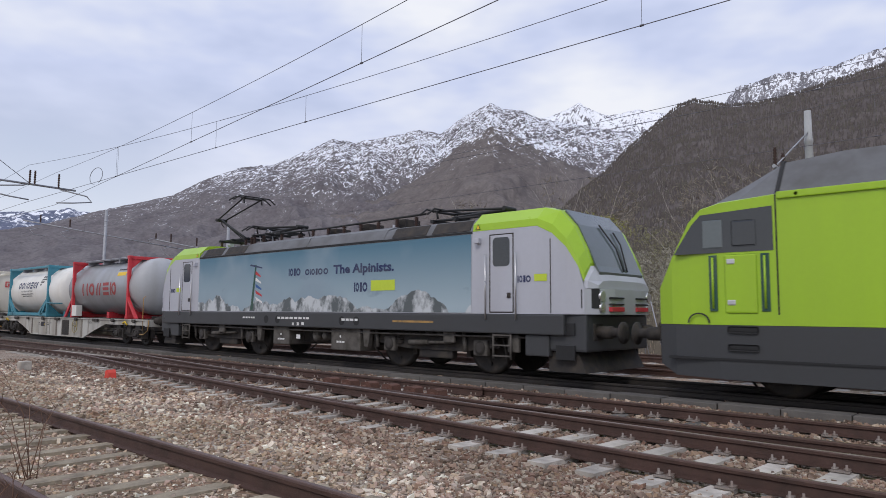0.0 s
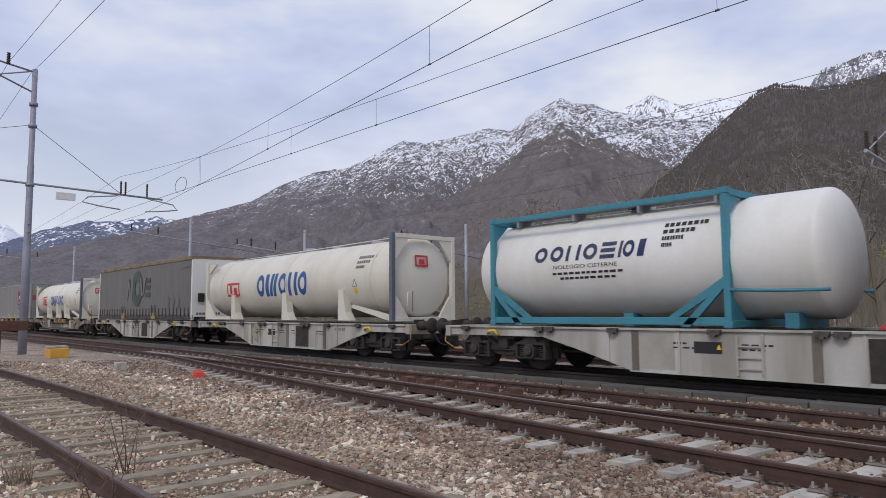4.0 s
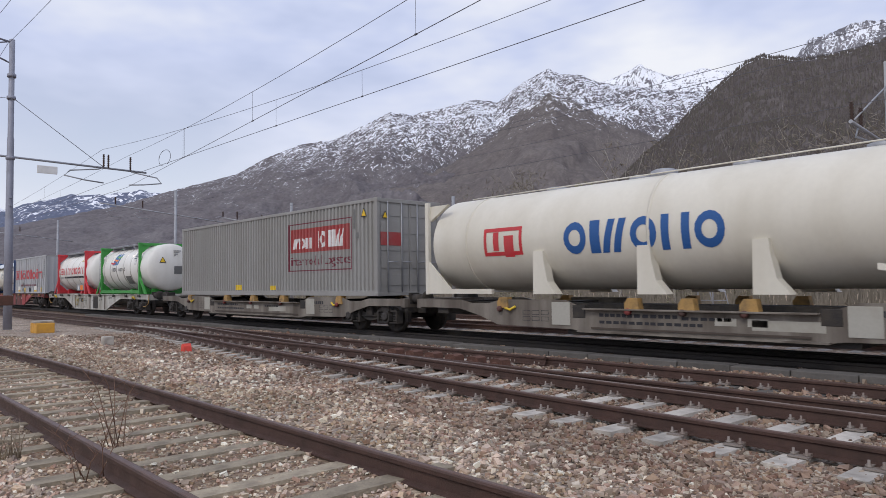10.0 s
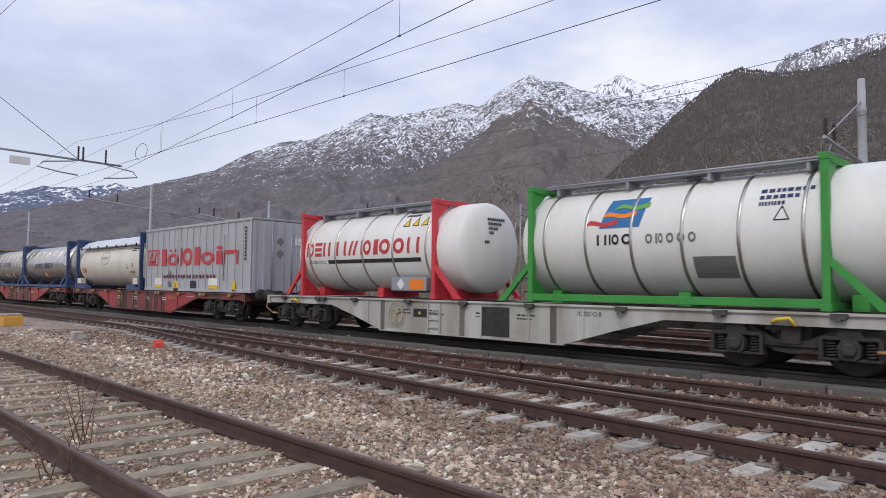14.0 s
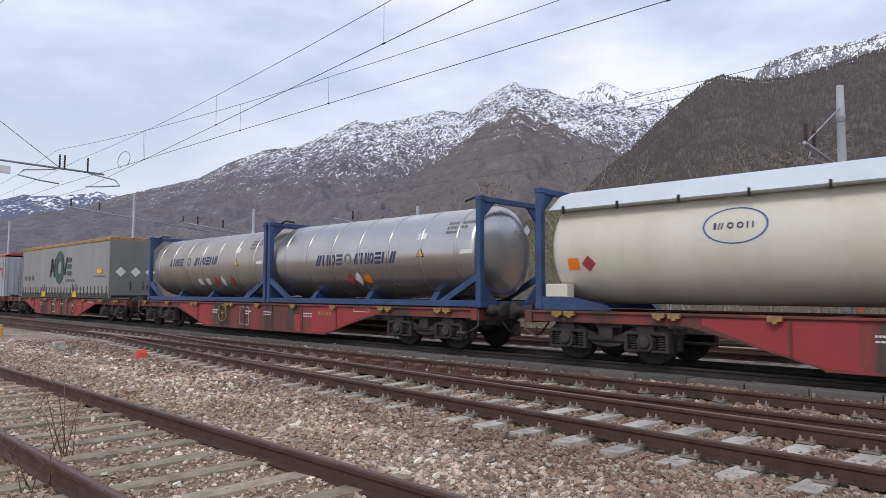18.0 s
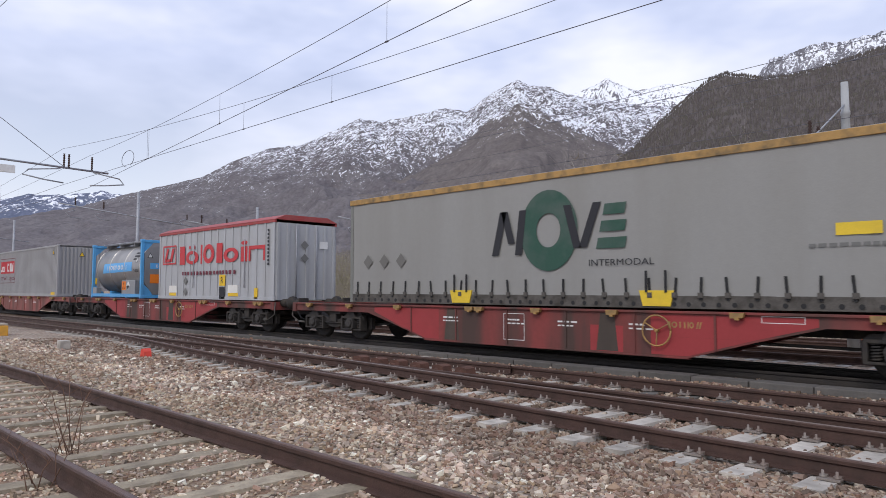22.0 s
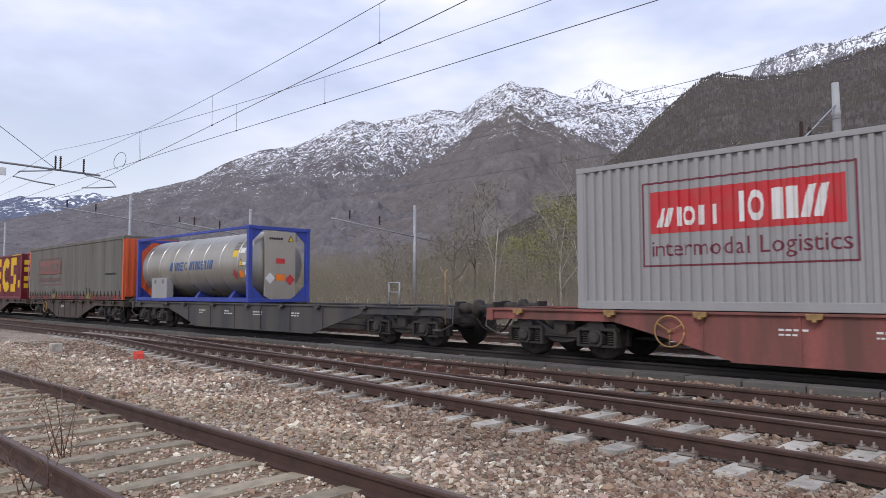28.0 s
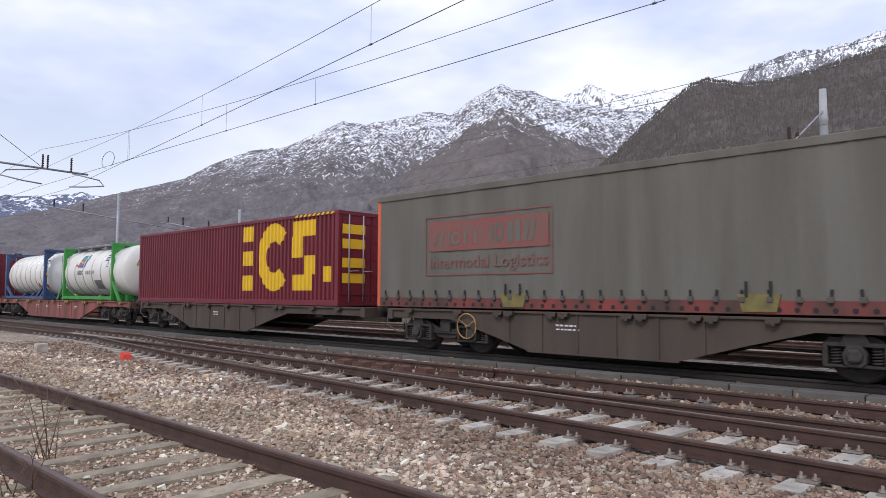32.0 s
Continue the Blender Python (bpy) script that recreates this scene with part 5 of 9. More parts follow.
def strokes(code, u0, u1, v0, v1, seed=0, gap=0.16, slant=0.0):
    """A row of plain shapes as large and as dense as the letters of a trade name, one for each sign of the code:
    I bar, U two bars, o and C rings, E stacked bars, V leaning bars, d bar and ring, M three bars; i, u, 0, c and : low ones."""
    if isinstance(code, int):
        rng = random.Random(seed)
        code = "".join(rng.choice("IUoCEVd") for _ in range(code))
    wide = {"I": 0.42, "i": 0.42, "M": 1.3}
    wid = [wide.get(c, 1.0) for c in code]
    tot, out, u, h = sum(wid), [], u0, v1 - v0

    def lean(x, v):
        return x + slant * (v - v0) / h

    def bar(x0, x1, y0, y1, shift=0.0):
        out.append(((lean(x0, y0), y0), (lean(x1, y0), y0), (lean(x1 + shift, y1), y1), (lean(x0 + shift, y1), y1)))
    full = v1
    for c, w in zip(code, wid):
        w = w / tot * (u1 - u0)
        # small signs stand lower; a dotted one carries dots above
        small = c in "i0cu:"
        v1 = v0 + (full - v0) * 0.72 if small else full
        a, b, vm = u, u + w * (1 - gap), (v0 + v1) / 2
        h = v1 - v0
        dot = (full - v0) * 0.1
        if c == "i":
            out += ring_quads((a + b) / 2, full - dot, (b - a) / 2, dot, 0.05, 10)
        elif c == ":":
            for f in (0.32, 0.68):
                out += ring_quads(a + (b - a) * f, full - dot, dot * 1.1, dot, 0.05, 10)
        c = {"i": "I", "0": "o", "c": "C", "u": "U", ":": "o"}.get(c, c)
        k = min((b - a) * 0.32, h * 0.24)
        if c == "I":
            bar(a, b, v0, v1)
        elif c in "UM":
            for f in (0, 1) if c == "U" else (0, 0.5, 1):
                x = a + (b - a - k) * f
                bar(x, x + k, v0, v1)
            if small:
                bar(a + k, b - k, v1 - k, v1)
        elif c in "oCd":
            a0, a1 = 0.0, 6.28318
            left = a + k * 1.15 if c == "d" else a
            out += [tuple((lean(*p), p[1]) for p in q) for q in ring_quads((left + b) / 2, vm, (b - left) / 2, h / 2, 0.52, 16, a0, a1)]
            if c == "d":
                bar(a, a + k * 0.8, v0, v1)
        elif c == "E":
            for f in (0, 0.38, 0.76):
                bar(a, b, v0 + h * f, v0 + h * (f + 0.24))
        else:
            for x in (a, (a + b) / 2 - k * 0.2):
                bar(x, x + k, v0, v1, (b - a) * 0.28)
        u += w
    return out


PITCH = 0.2                     # wave length of the corrugated walls


def groove(u, pitch=PITCH, depth=0.05):
    """Depth of a corrugated wall at u."""
    f = ((u - 0.12) / pitch) % 1.0
    if f < 0.4:
        return 0.0
    if f < 0.5:
        return depth * (f - 0.4) / 0.1
    return depth if f < 0.9 else depth * (1.0 - f) / 0.1


def strip_cut(poly, a, b):
    """The piece of a convex polygon between u = a and u = b."""
    for lim, sg in ((a, 1), (b, -1)):
        out = []
        for i, p in enumerate(poly):
            q = poly[(i + 1) % len(poly)]
            dp, dq = sg * (p[0] - lim), sg * (q[0] - lim)
            if dp >= 0:
                out.append(p)
            if dp * dq < 0:
                f = dp / (dp - dq)
                out.append((lim, p[1] + (q[1] - p[1]) * f))
        poly = out
        if len(poly) < 3:
            return []
    return poly


def paint(parent, polys, mat, name="lettering", label="", lift=0.003):
    """Paint on a corrugated side wall that follows its waves."""
    bm = bm_new()
    for poly in polys:
        poly = [(p[0], p[1]) for p in poly]
        lo, hi = min(p[0] for p in poly), max(p[0] for p in poly)
        k = math.floor((lo - 0.12) / PITCH)
        cuts = [c for j in range(k, k + int((hi - lo) / PITCH) + 3) for c in (0.12 + (j + f) * PITCH for f in (0, 0.4, 0.5, 0.9))]
        cuts = [lo] + [c for c in cuts if lo < c < hi] + [hi]
        for a, b in zip(cuts, cuts[1:]):
            piece = strip_cut(poly, a, b)
            if len(piece) >= 3:
                try:
                    bm.faces.new([bm.verts.new((u, -(HW - 0.012 - groove(u)) - lift, v)) for u, v in piece])
                except ValueError:
                    pass
    return part(name, bm, M[mat], parent, label)


def word_polys(text, u, v, size, width):
    """Flat faces of a word in the built-in font, lower left corner at u, v."""
    cu = bpy.data.curves.new("text", "FONT")
    cu.body, cu.size, cu.resolution_u = text, size, 2
    tmp = new("text", cu)
    me = bpy.data.meshes.new_from_object(tmp.evaluated_get(bpy.context.evaluated_depsgraph_get()))
    bpy.data.objects.remove(tmp)
    xs = [p.co.x for p in me.vertices]
    k = width / (max(xs) - min(xs))
    return [[(u + me.vertices[i].co.x * k, v + me.vertices[i].co.y) for i in f.vertices] for f in me.polygons]


def outline(u0, v0, u1, v1, w):
    return [rect(u0, v0, u1, v0 + w), rect(u0, v1 - w, u1, v1), rect(u0, v0 + w, u0 + w, v1 - w), rect(u1 - w, v0 + w, u1, v1 - w)]


def ring_quads(u, v, ru, rv, k=0.55, n=28, a0=0.0, a1=6.28318):
    out = []
    for i in range(n):
        a, b = a0 + (a1 - a0) * i / n, a0 + (a1 - a0) * (i + 1) / n
        out.append(((u + math.cos(a) * ru * k, v + math.sin(a) * rv * k), (u + math.cos(a) * ru, v + math.sin(a) * rv),
                    (u + math.cos(b) * ru, v + math.sin(b) * rv), (u + math.cos(b) * ru * k, v + math.sin(b) * rv * k)))
    return out


def diamond(u, v, r):
    return ((u, v - r), (u + r, v), (u, v + r), (u - r, v))


def lettering(parent, text, u, v, size, where, mat, width=None, label="", bold=0.0):
    """Words with the built-in font, laid on a surface. u, v: lower left corner."""
    cu = bpy.data.curves.new("text", "FONT")
    cu.body, cu.size, cu.resolution_u, cu.offset = text, size, 2, bold
    tmp = new("text", cu)
    dg = bpy.context.evaluated_depsgraph_get()
    me = bpy.data.meshes.new_from_object(tmp.evaluated_get(dg))
    bpy.data.objects.remove(tmp)
    xs = [p.co.x for p in me.vertices]
    k = width / (max(xs) - min(xs)) if width else 1.0
    for p in me.vertices:
        p.co = where(u + p.co.x * k, v + p.co.y)
    me.materials.clear()
    me.materials.append(M[mat])
    ob = new("lettering", me)
    ob.parent = parent
    return tagged(ob, label) if label else ob


# wheels, bogies, buffers
def wheelset_mesh(r=0.46):
    bm = lathe(bm_new(), [(-1.0, 0.07), (1.0, 0.07)], "y", (0, 0, 0), 10)
    for s in (-1, 1):
        prof = [(s * 0.83, 0.12), (s * 0.83, r * 0.45), (s * 0.80, r * 0.8), (s * 0.82, r * 0.86), (s * 0.82, r), (s * 0.72, r), (s * 0.70, r + 0.03), (s * 0.68, r), (s * 0.70, 0.14)]
        lathe(bm, prof, "y", (0, 0, 0), 28)
    for k in range(4):
        a = k * 1.5708
        lathe(bm, [(-0.84, 0.05), (-0.815, 0.05)], "y", (math.cos(a) * r * 0.6, 0, math.sin(a) * r * 0.6), 8)
    return as_mesh("wheelset", bm, M["wheel"])


def bogie_mesh():
    """Welded freight bogie frame: sideframes, bolster, pedestals."""
    bm = bm_new()
    for s in (-1, 1):
        top = [(-1.38, 0.64), (-1.28, 0.74), (-0.66, 0.76), (-0.46, 0.66), (-0.26, 0.56), (0.0, 0.53)]
        low = [(-1.38, 0.56), (-0.72, 0.60), (-0.52, 0.48), (-0.28, 0.36), (0.0, 0.32)]
        prof = top + [(-x, z) for x, z in top[-2::-1]] + [(-x, z) for x, z in low[:-1]] + low[::-1]
        prism(bm, prof, s * 0.95, s * 1.07)
        box(bm, -0.16, 0.16, *sorted((s * 0.9, s * 1.13)), 0.48, 0.84, 0.02)
        for c in (-0.9, 0.9):
            y0, y1 = sorted((s * 0.92, s * 1.16))
            for d in (-0.43, 0.43):
                box(bm, c + d - 0.035, c + d + 0.035, y0, y1, 0.27, 0.62, 0.01)
            box(bm, c - 0.44, c + 0.44, y0, y1 + 0.02 * s, 0.60, 0.66, 0.01)
            box(bm, c - 0.40, c + 0.40, y0, y1 + 0.03 * s, 0.27, 0.315, 0.01)
            prism(bm, [(c - 0.2, 0.66), (c + 0.2, 0.66), (c + 0.14, 0.80), (c - 0.14, 0.80)], y0, y1)
            box(bm, c - 0.56, c - 0.48, s * 0.76 - 0.06, s * 0.76 + 0.06, 0.3, 0.62)
            box(bm, c + 0.48, c + 0.56, s * 0.76 - 0.06, s * 0.76 + 0.06, 0.3, 0.62)
        tube(bm, [(-0.42, s * 1.1, 0.46), (0.42, s * 1.1, 0.46)], 0.02, 6)
    box(bm, -0.28, 0.28, -0.95, 0.95, 0.5, 0.85)
    box(bm, -1.3, -1.2, -0.95, 0.95, 0.58, 0.72)
    box(bm, 1.2, 1.3, -0.95, 0.95, 0.58, 0.72)
    return as_mesh("bogie", bm, M["under"])


def axle_box_mesh():
    bm = prism(bm_new(), [(-0.15, -0.12), (-0.08, -0.17), (0.08, -0.17), (0.15, -0.12), (0.17, 0.04), (0.10, 0.16), (-0.10, 0.16), (-0.17, 0.04)], -0.13, 0.13)
    lathe(bm, [(-0.20, 0.06), (-0.185, 0.115), (-0.13, 0.125)], "y", (0, 0, 0), 14)
    for k in range(4):
        a = 0.785 + k * 1.571
        lathe(bm, [(-0.205, 0.018), (-0.185, 0.018)], "y", (math.cos(a) * 0.085, 0, math.sin(a) * 0.085), 6)
    return as_mesh("axle_box", bm, M["axle"])


def spring_mesh():
    pts = [(0.085 * math.cos(a * 1.047), 0.085 * math.sin(a * 1.047), 0.29 * a / 36) for a in range(37)]
    return as_mesh("spring", tube(bm_new(), pts, 0.019, 5), M["under"])


def buffer_mesh():
    bm = lathe(bm_new(), [(0.0, 0.13), (0.32, 0.13), (0.32, 0.10), (0.52, 0.09), (0.55, 0.22), (0.585, 0.22), (0.60, 0.12)], "x", (0, 0, 0), 16)
    box(bm, -0.03, 0.02, -0.19, 0.19, -0.17, 0.17, 0.02)
    return as_mesh("buffer", bm, M["under"])


ME = {"wheelset": wheelset_mesh(), "bogie": bogie_mesh(), "axle_box": axle_box_mesh(), "spring": spring_mesh(), "buffer": buffer_mesh()}


def add_bogie(w, x):
    b = shared("bogie", ME["bogie"], w, (x, 0, 0), label="sooty black two-axle bogie")
    for sd in (-1, 1):
        ws = shared("wheelset", ME["wheelset"], b, (sd * 0.9, 0, 0.46))
        WHEELSETS[sd].append(ws)
        for s in (-1, 1):
            shared("axle_box", ME["axle_box"], b, (sd * 0.9, s * 1.08, 0.46), (0, 0, 0 if s < 0 else 180))
            for k in (-0.29, 0.29):
                shared("spring", ME["spring"], b, (sd * 0.9 + k, s * 1.04, 0.312))
    return b


def hand_wheel(parent, x, z=0.66, r=0.29, mat="ochre"):
    pts = [(x + r * math.cos(k * 0.3491), -1.30, z + r * math.sin(k * 0.3491)) for k in range(19)]
    bm = tube(bm_new(), pts, 0.016, 6)
    for k in range(3):
        a = 0.5 + k * 2.094
        tube(bm, [(x, -1.28, z), (x + r * math.cos(a), -1.30, z + r * math.sin(a))], 0.011, 5)
    tube(bm, [(x, -1.0, z), (x, -1.33, z)], 0.03, 6)
    part("brake_wheel", bm, M[mat], parent, "spoked hand brake wheel")


def sill_profile(L, belly, low, end_low):
    a, b = belly
    return [(0.6, DECK - 0.03), (L - 0.6, DECK - 0.03), (L - 0.6, end_low), (b + 2.3, end_low), (b + 1.2, end_low - (end_low - low) * 0.45), (b, low), (a, low), (a - 1.2, end_low - (end_low - low) * 0.45), (a - 2.3, end_low), (0.6, end_low)]


def wagon(s0, s1, mat, label, belly=None, low=0.34, locks="ochre", wheel_at=None, bogie_ends=(True, True), plates=4, seed=1, end_low=0.80, brackets=9):
    """A skeleton container wagon: fish-bellied sills, cross beams, headstocks, buffers, bogies, brake gear."""
    L = s1 - s0
    rng = random.Random(seed)
    w = thing("container_wagon", label, "freight wagon", "wagons of the train")
    belly = belly or (L * 0.31, L * 0.69)
    for s in (-1, 1):
        bm = prism(bm_new(), sill_profile(L, belly, low, end_low), s * 1.16, s * 1.22)
        part("side_sill", bm, M[mat], w)
        box_b = bm_new()
        box(box_b, 0.6, L - 0.6, *side(s, 0.12, 0.02), DECK - 0.06, DECK - 0.012, 0.008)
        part("top_flange", box_b, M[mat], w)
        n = 6
        for k in range(n):
            x = belly[0] - 0.5 + (belly[1] - belly[0] + 1.0) * k / (n - 1)
            zlow = low + (0.16 if k in (0, n - 1) else 0.02)
            part("rib", box(bm_new(), x - 0.02, x + 0.02, *side(s, 0.045, -0.005), zlow, DECK - 0.07), M[mat], w)
        part("lower_flange", box(bm_new(), belly[0], belly[1], *side(s, 0.12, -0.01), low - 0.025, low), M[mat], w)
    part("centre_sill", box(bm_new(), 0.5, L - 0.5, -0.22, 0.22, 0.6, 0.98), M["under"], w)
    for k in range(5):
        x = 2.6 + (L - 5.2) * k / 4
        part("cross_beam", box(bm_new(), x - 0.14, x + 0.14, -1.15, 1.15, 0.72, 1.0), M["under"], w)
    for x, s, on in ((0.5, -1, bogie_ends[0]), (L - 0.5, 1, bogie_ends[1])):
        part("headstock", box(bm_new(), x - 0.09, x + 0.09, -1.26, 1.26, 0.76, DECK - 0.015, 0.015), M[mat], w)
        if on:
            add_bogie(w, x - s * 1.85)
            for y in (-0.88, 0.88):
                shared("buffer", ME["buffer"], w, (x + s * 0.06, y, 1.0), (0, 0, 0 if s > 0 else 180))
            bm = tube(bm_new(), [(x, 0, 0.95), (x + s * 0.45, 0, 0.93), (x + s * 0.55, 0, 0.82)], 0.05, 6)
            tube(bm, [(x, -0.35, 0.85), (x + s * 0.3, -0.33, 0.5), (x + s * 0.5, -0.25, 0.42), (x + s * 0.6, -0.15, 0.6)], 0.025, 6)
            part("coupling", bm, M["black"], w)
            bm = tube(bm_new(), [(x + s * 0.1, -1.2, 1.02), (x + s * 0.12, -1.24, 0.62), (x - s * 0.25, -1.24, 0.45)], 0.018, 6)
            tube(bm, [(x - s * 0.25, -1.24, 0.45), (x - s * 0.55, -1.24, 0.45)], 0.03, 6)
            part("step_iron", bm, M["ochre" if mat == "wagon_white" else "under_light"], w)
    part("brake_rigging", tube(bm_new(), [(3.6, -0.6, 0.45), (L / 2, -0.62, 0.5), (L - 3.6, -0.6, 0.45)], 0.03, 6), M["under"], w)
    part("air_tank", lathe(bm_new(), [(L / 2 - 0.6, 0.08), (L / 2 - 0.5, 0.2), (L / 2 + 0.5, 0.2), (L / 2 + 0.6, 0.08)], "x", (0, -0.7, 0.5), 14), M["under_light"], w)
    if mat == "wagon_white":
        locks = "under_light"
    lock = ME.get("lock_" + locks)
    if lock is None:
        bm = prism(bm_new(), [(-0.13, 0.0), (0.13, 0.0), (0.10, -0.09), (-0.12, -0.10)], -0.05, 0.04)
        box(bm, -0.04, 0.03, -0.06, 0.04, -0.13, -0.09)
        lock = ME["lock_" + locks] = as_mesh("container_lock", bm, M[locks])
    for k in range(brackets):
        x = 1.4 + (L - 2.8) * k / (brackets - 1) + rng.uniform(-.25, .25)
        shared("container_lock", lock, w, (x, -1.29, DECK - 0.02))
        if rng.random() < 0.35:
            shared("container_lock", lock, w, (x + 0.3, -1.29, DECK - 0.02))
    if wheel_at is not None:
        hand_wheel(w, wheel_at, mat="brass" if mat == "wagon_white" else "ochre")
    face = lambda u, v: (u, -1.2225, v)
    a, b = belly
    if mat == "wagon_white":
        for q in (rect(a + 0.2, low + 0.05, a + 1.0, 0.95), rect(b - 1.6, low + 0.04, b - 0.7, 0.93)):
            film(w, [q], face, "wagon_patch", "faded_panel", "faded pale panel")
        part("equipment_opening", box(bm_new(), a + (b - a) * 0.62, a + (b - a) * 0.62 + 0.85, -1.232, -1.1, low + 0.05, 0.92, 0.01), M["under"], w, "dark opening with brake gear")
        film(w, [rect(a + 1.4, 0.58, a + 1.95, 0.80)], face, "decal_black", "plate", "black data plate")
        x = a + (b - a) * 0.32
        bm = bm_new()
        for k in (0, 0.45):
            box(bm, x + k - 0.02, x + k + 0.02, -1.262, -1.225, low + 0.03, 0.93)
        for z in (0.32, 0.52, 0.72):
            box(bm, x, x + 0.45, -1.258, -1.23, z, z + 0.03)
        part("foot_ladder", bm, M["wagon_patch"], w, "pale steel foot ladder")
        warning_triangle(w, x - 0.35, 0.7, 0.07, face)
        for u in (a + 0.05, a + (b - a) * 0.5, b - 0.35):
            part("grimy_post", box(bm_new(), u, u + 0.16, -1.238, -1.2, low + 0.01, DECK - 0.07, 0.008), M["wagon_grey"], w, "grimy upright post of the sill")
        for u in (1.95, L - 2.6):
            part("brake_lever", tube(bm_new(), [(u, -1.25, 0.84), (u + 0.1, -1.31, 0.9), (u + 0.3, -1.31, 0.93), (u + 0.38, -1.26, 0.80)], 0.032, 6), M["yellow"], w, "yellow brake lever")
        film(w, strokes(4, b + 0.35, b + 0.95, 0.80, 0.9, seed), face, "decal_grey", "emblem")
    if mat == "wagon_red":
        film(w, [rect(b - 2.1, low + 0.02, b - 1.35, 0.72)], face, "fresh_red", "repainted_panel", "brighter red repainted panel")
        mid = end_low - (end_low - low) * 0.45
        film(w, [((b - 0.75, low + 0.03), (b - 0.02, low + 0.03), (b + 1.16, mid + 0.03), (b - 0.75, mid + 0.03)), ((b - 0.75, mid + 0.032), (b + 1.16, mid + 0.032), (b + 2.2, end_low + 0.02), (b + 2.2, DECK - 0.1)),
                 ((b - 0.75, mid + 0.032), (b + 2.2, DECK - 0.1), (b + 2.2, DECK - 0.09), (b - 0.75, DECK - 0.09))], face, "fresh_red", "repainted_sill_end", "brighter red repainted sill end")
        film(w, [((a - 2.0, end_low + 0.03), (a - 1.15, mid + 0.03), (a + 0.5, mid + 0.03), (a + 0.5, DECK - 0.1)), ((a - 1.15, mid + 0.028), (a + 0.02, low + 0.03), (a + 0.5, low + 0.03), (a + 0.5, mid + 0.028)),
                 ((a - 2.0, end_low + 0.03), (a + 0.5, DECK - 0.1), (a + 0.5, DECK - 0.09), (a - 2.0, DECK - 0.09))], face, "fresh_red", "repainted_sill_end", "brighter red repainted sill end")
        film(w, strokes("IoUdV", b - 0.4, b + 0.3, 0.72, 0.84, seed, 0.25), lambda u, v: (u, -1.2245, v), "ochre", "emblem", "ochre emblem strokes")
        film(w, outline(b + 1.3, 0.86, b + 2.0, 0.98, 0.012) + outline(a + 2.6, low + 0.12, a + 3.2, 0.9, 0.012), lambda u, v: (u, -1.2245, v), "decal_white", "stencilled_frame")
        for u in (a + 0.7, a + (b - a) * 0.72):
            part("dirt_streak", prism(bm_new(), [(u, low + 0.03), (u + 0.5, low + 0.03), (u + 0.42, DECK - 0.08), (u + 0.1, DECK - 0.08)], -1.2238, -1.2215), M["wagon_brown"], w, "oily brown streak")
    if plates:
        q = []
        for k in range(plates):
            x = belly[0] + (belly[1] - belly[0]) * (k + rng.uniform(0.15, 0.6)) / plates
            q += bars(rng.randint(3, 6), x, x + rng.uniform(0.3, 0.6), 0.74, 0.775, seed + k) + bars(rng.randint(3, 6), x, x + rng.uniform(0.3, 0.6), 0.66, 0.69, seed + k + 9)
        film(w, q, lambda u, v: (u, -1.224, v), "decal_white" if mat in ("wagon_red", "wagon_brown", "wagon_blue", "wagon_maroon") else "decal_black", "stencilled_marks")
    return on_train(w, s0)


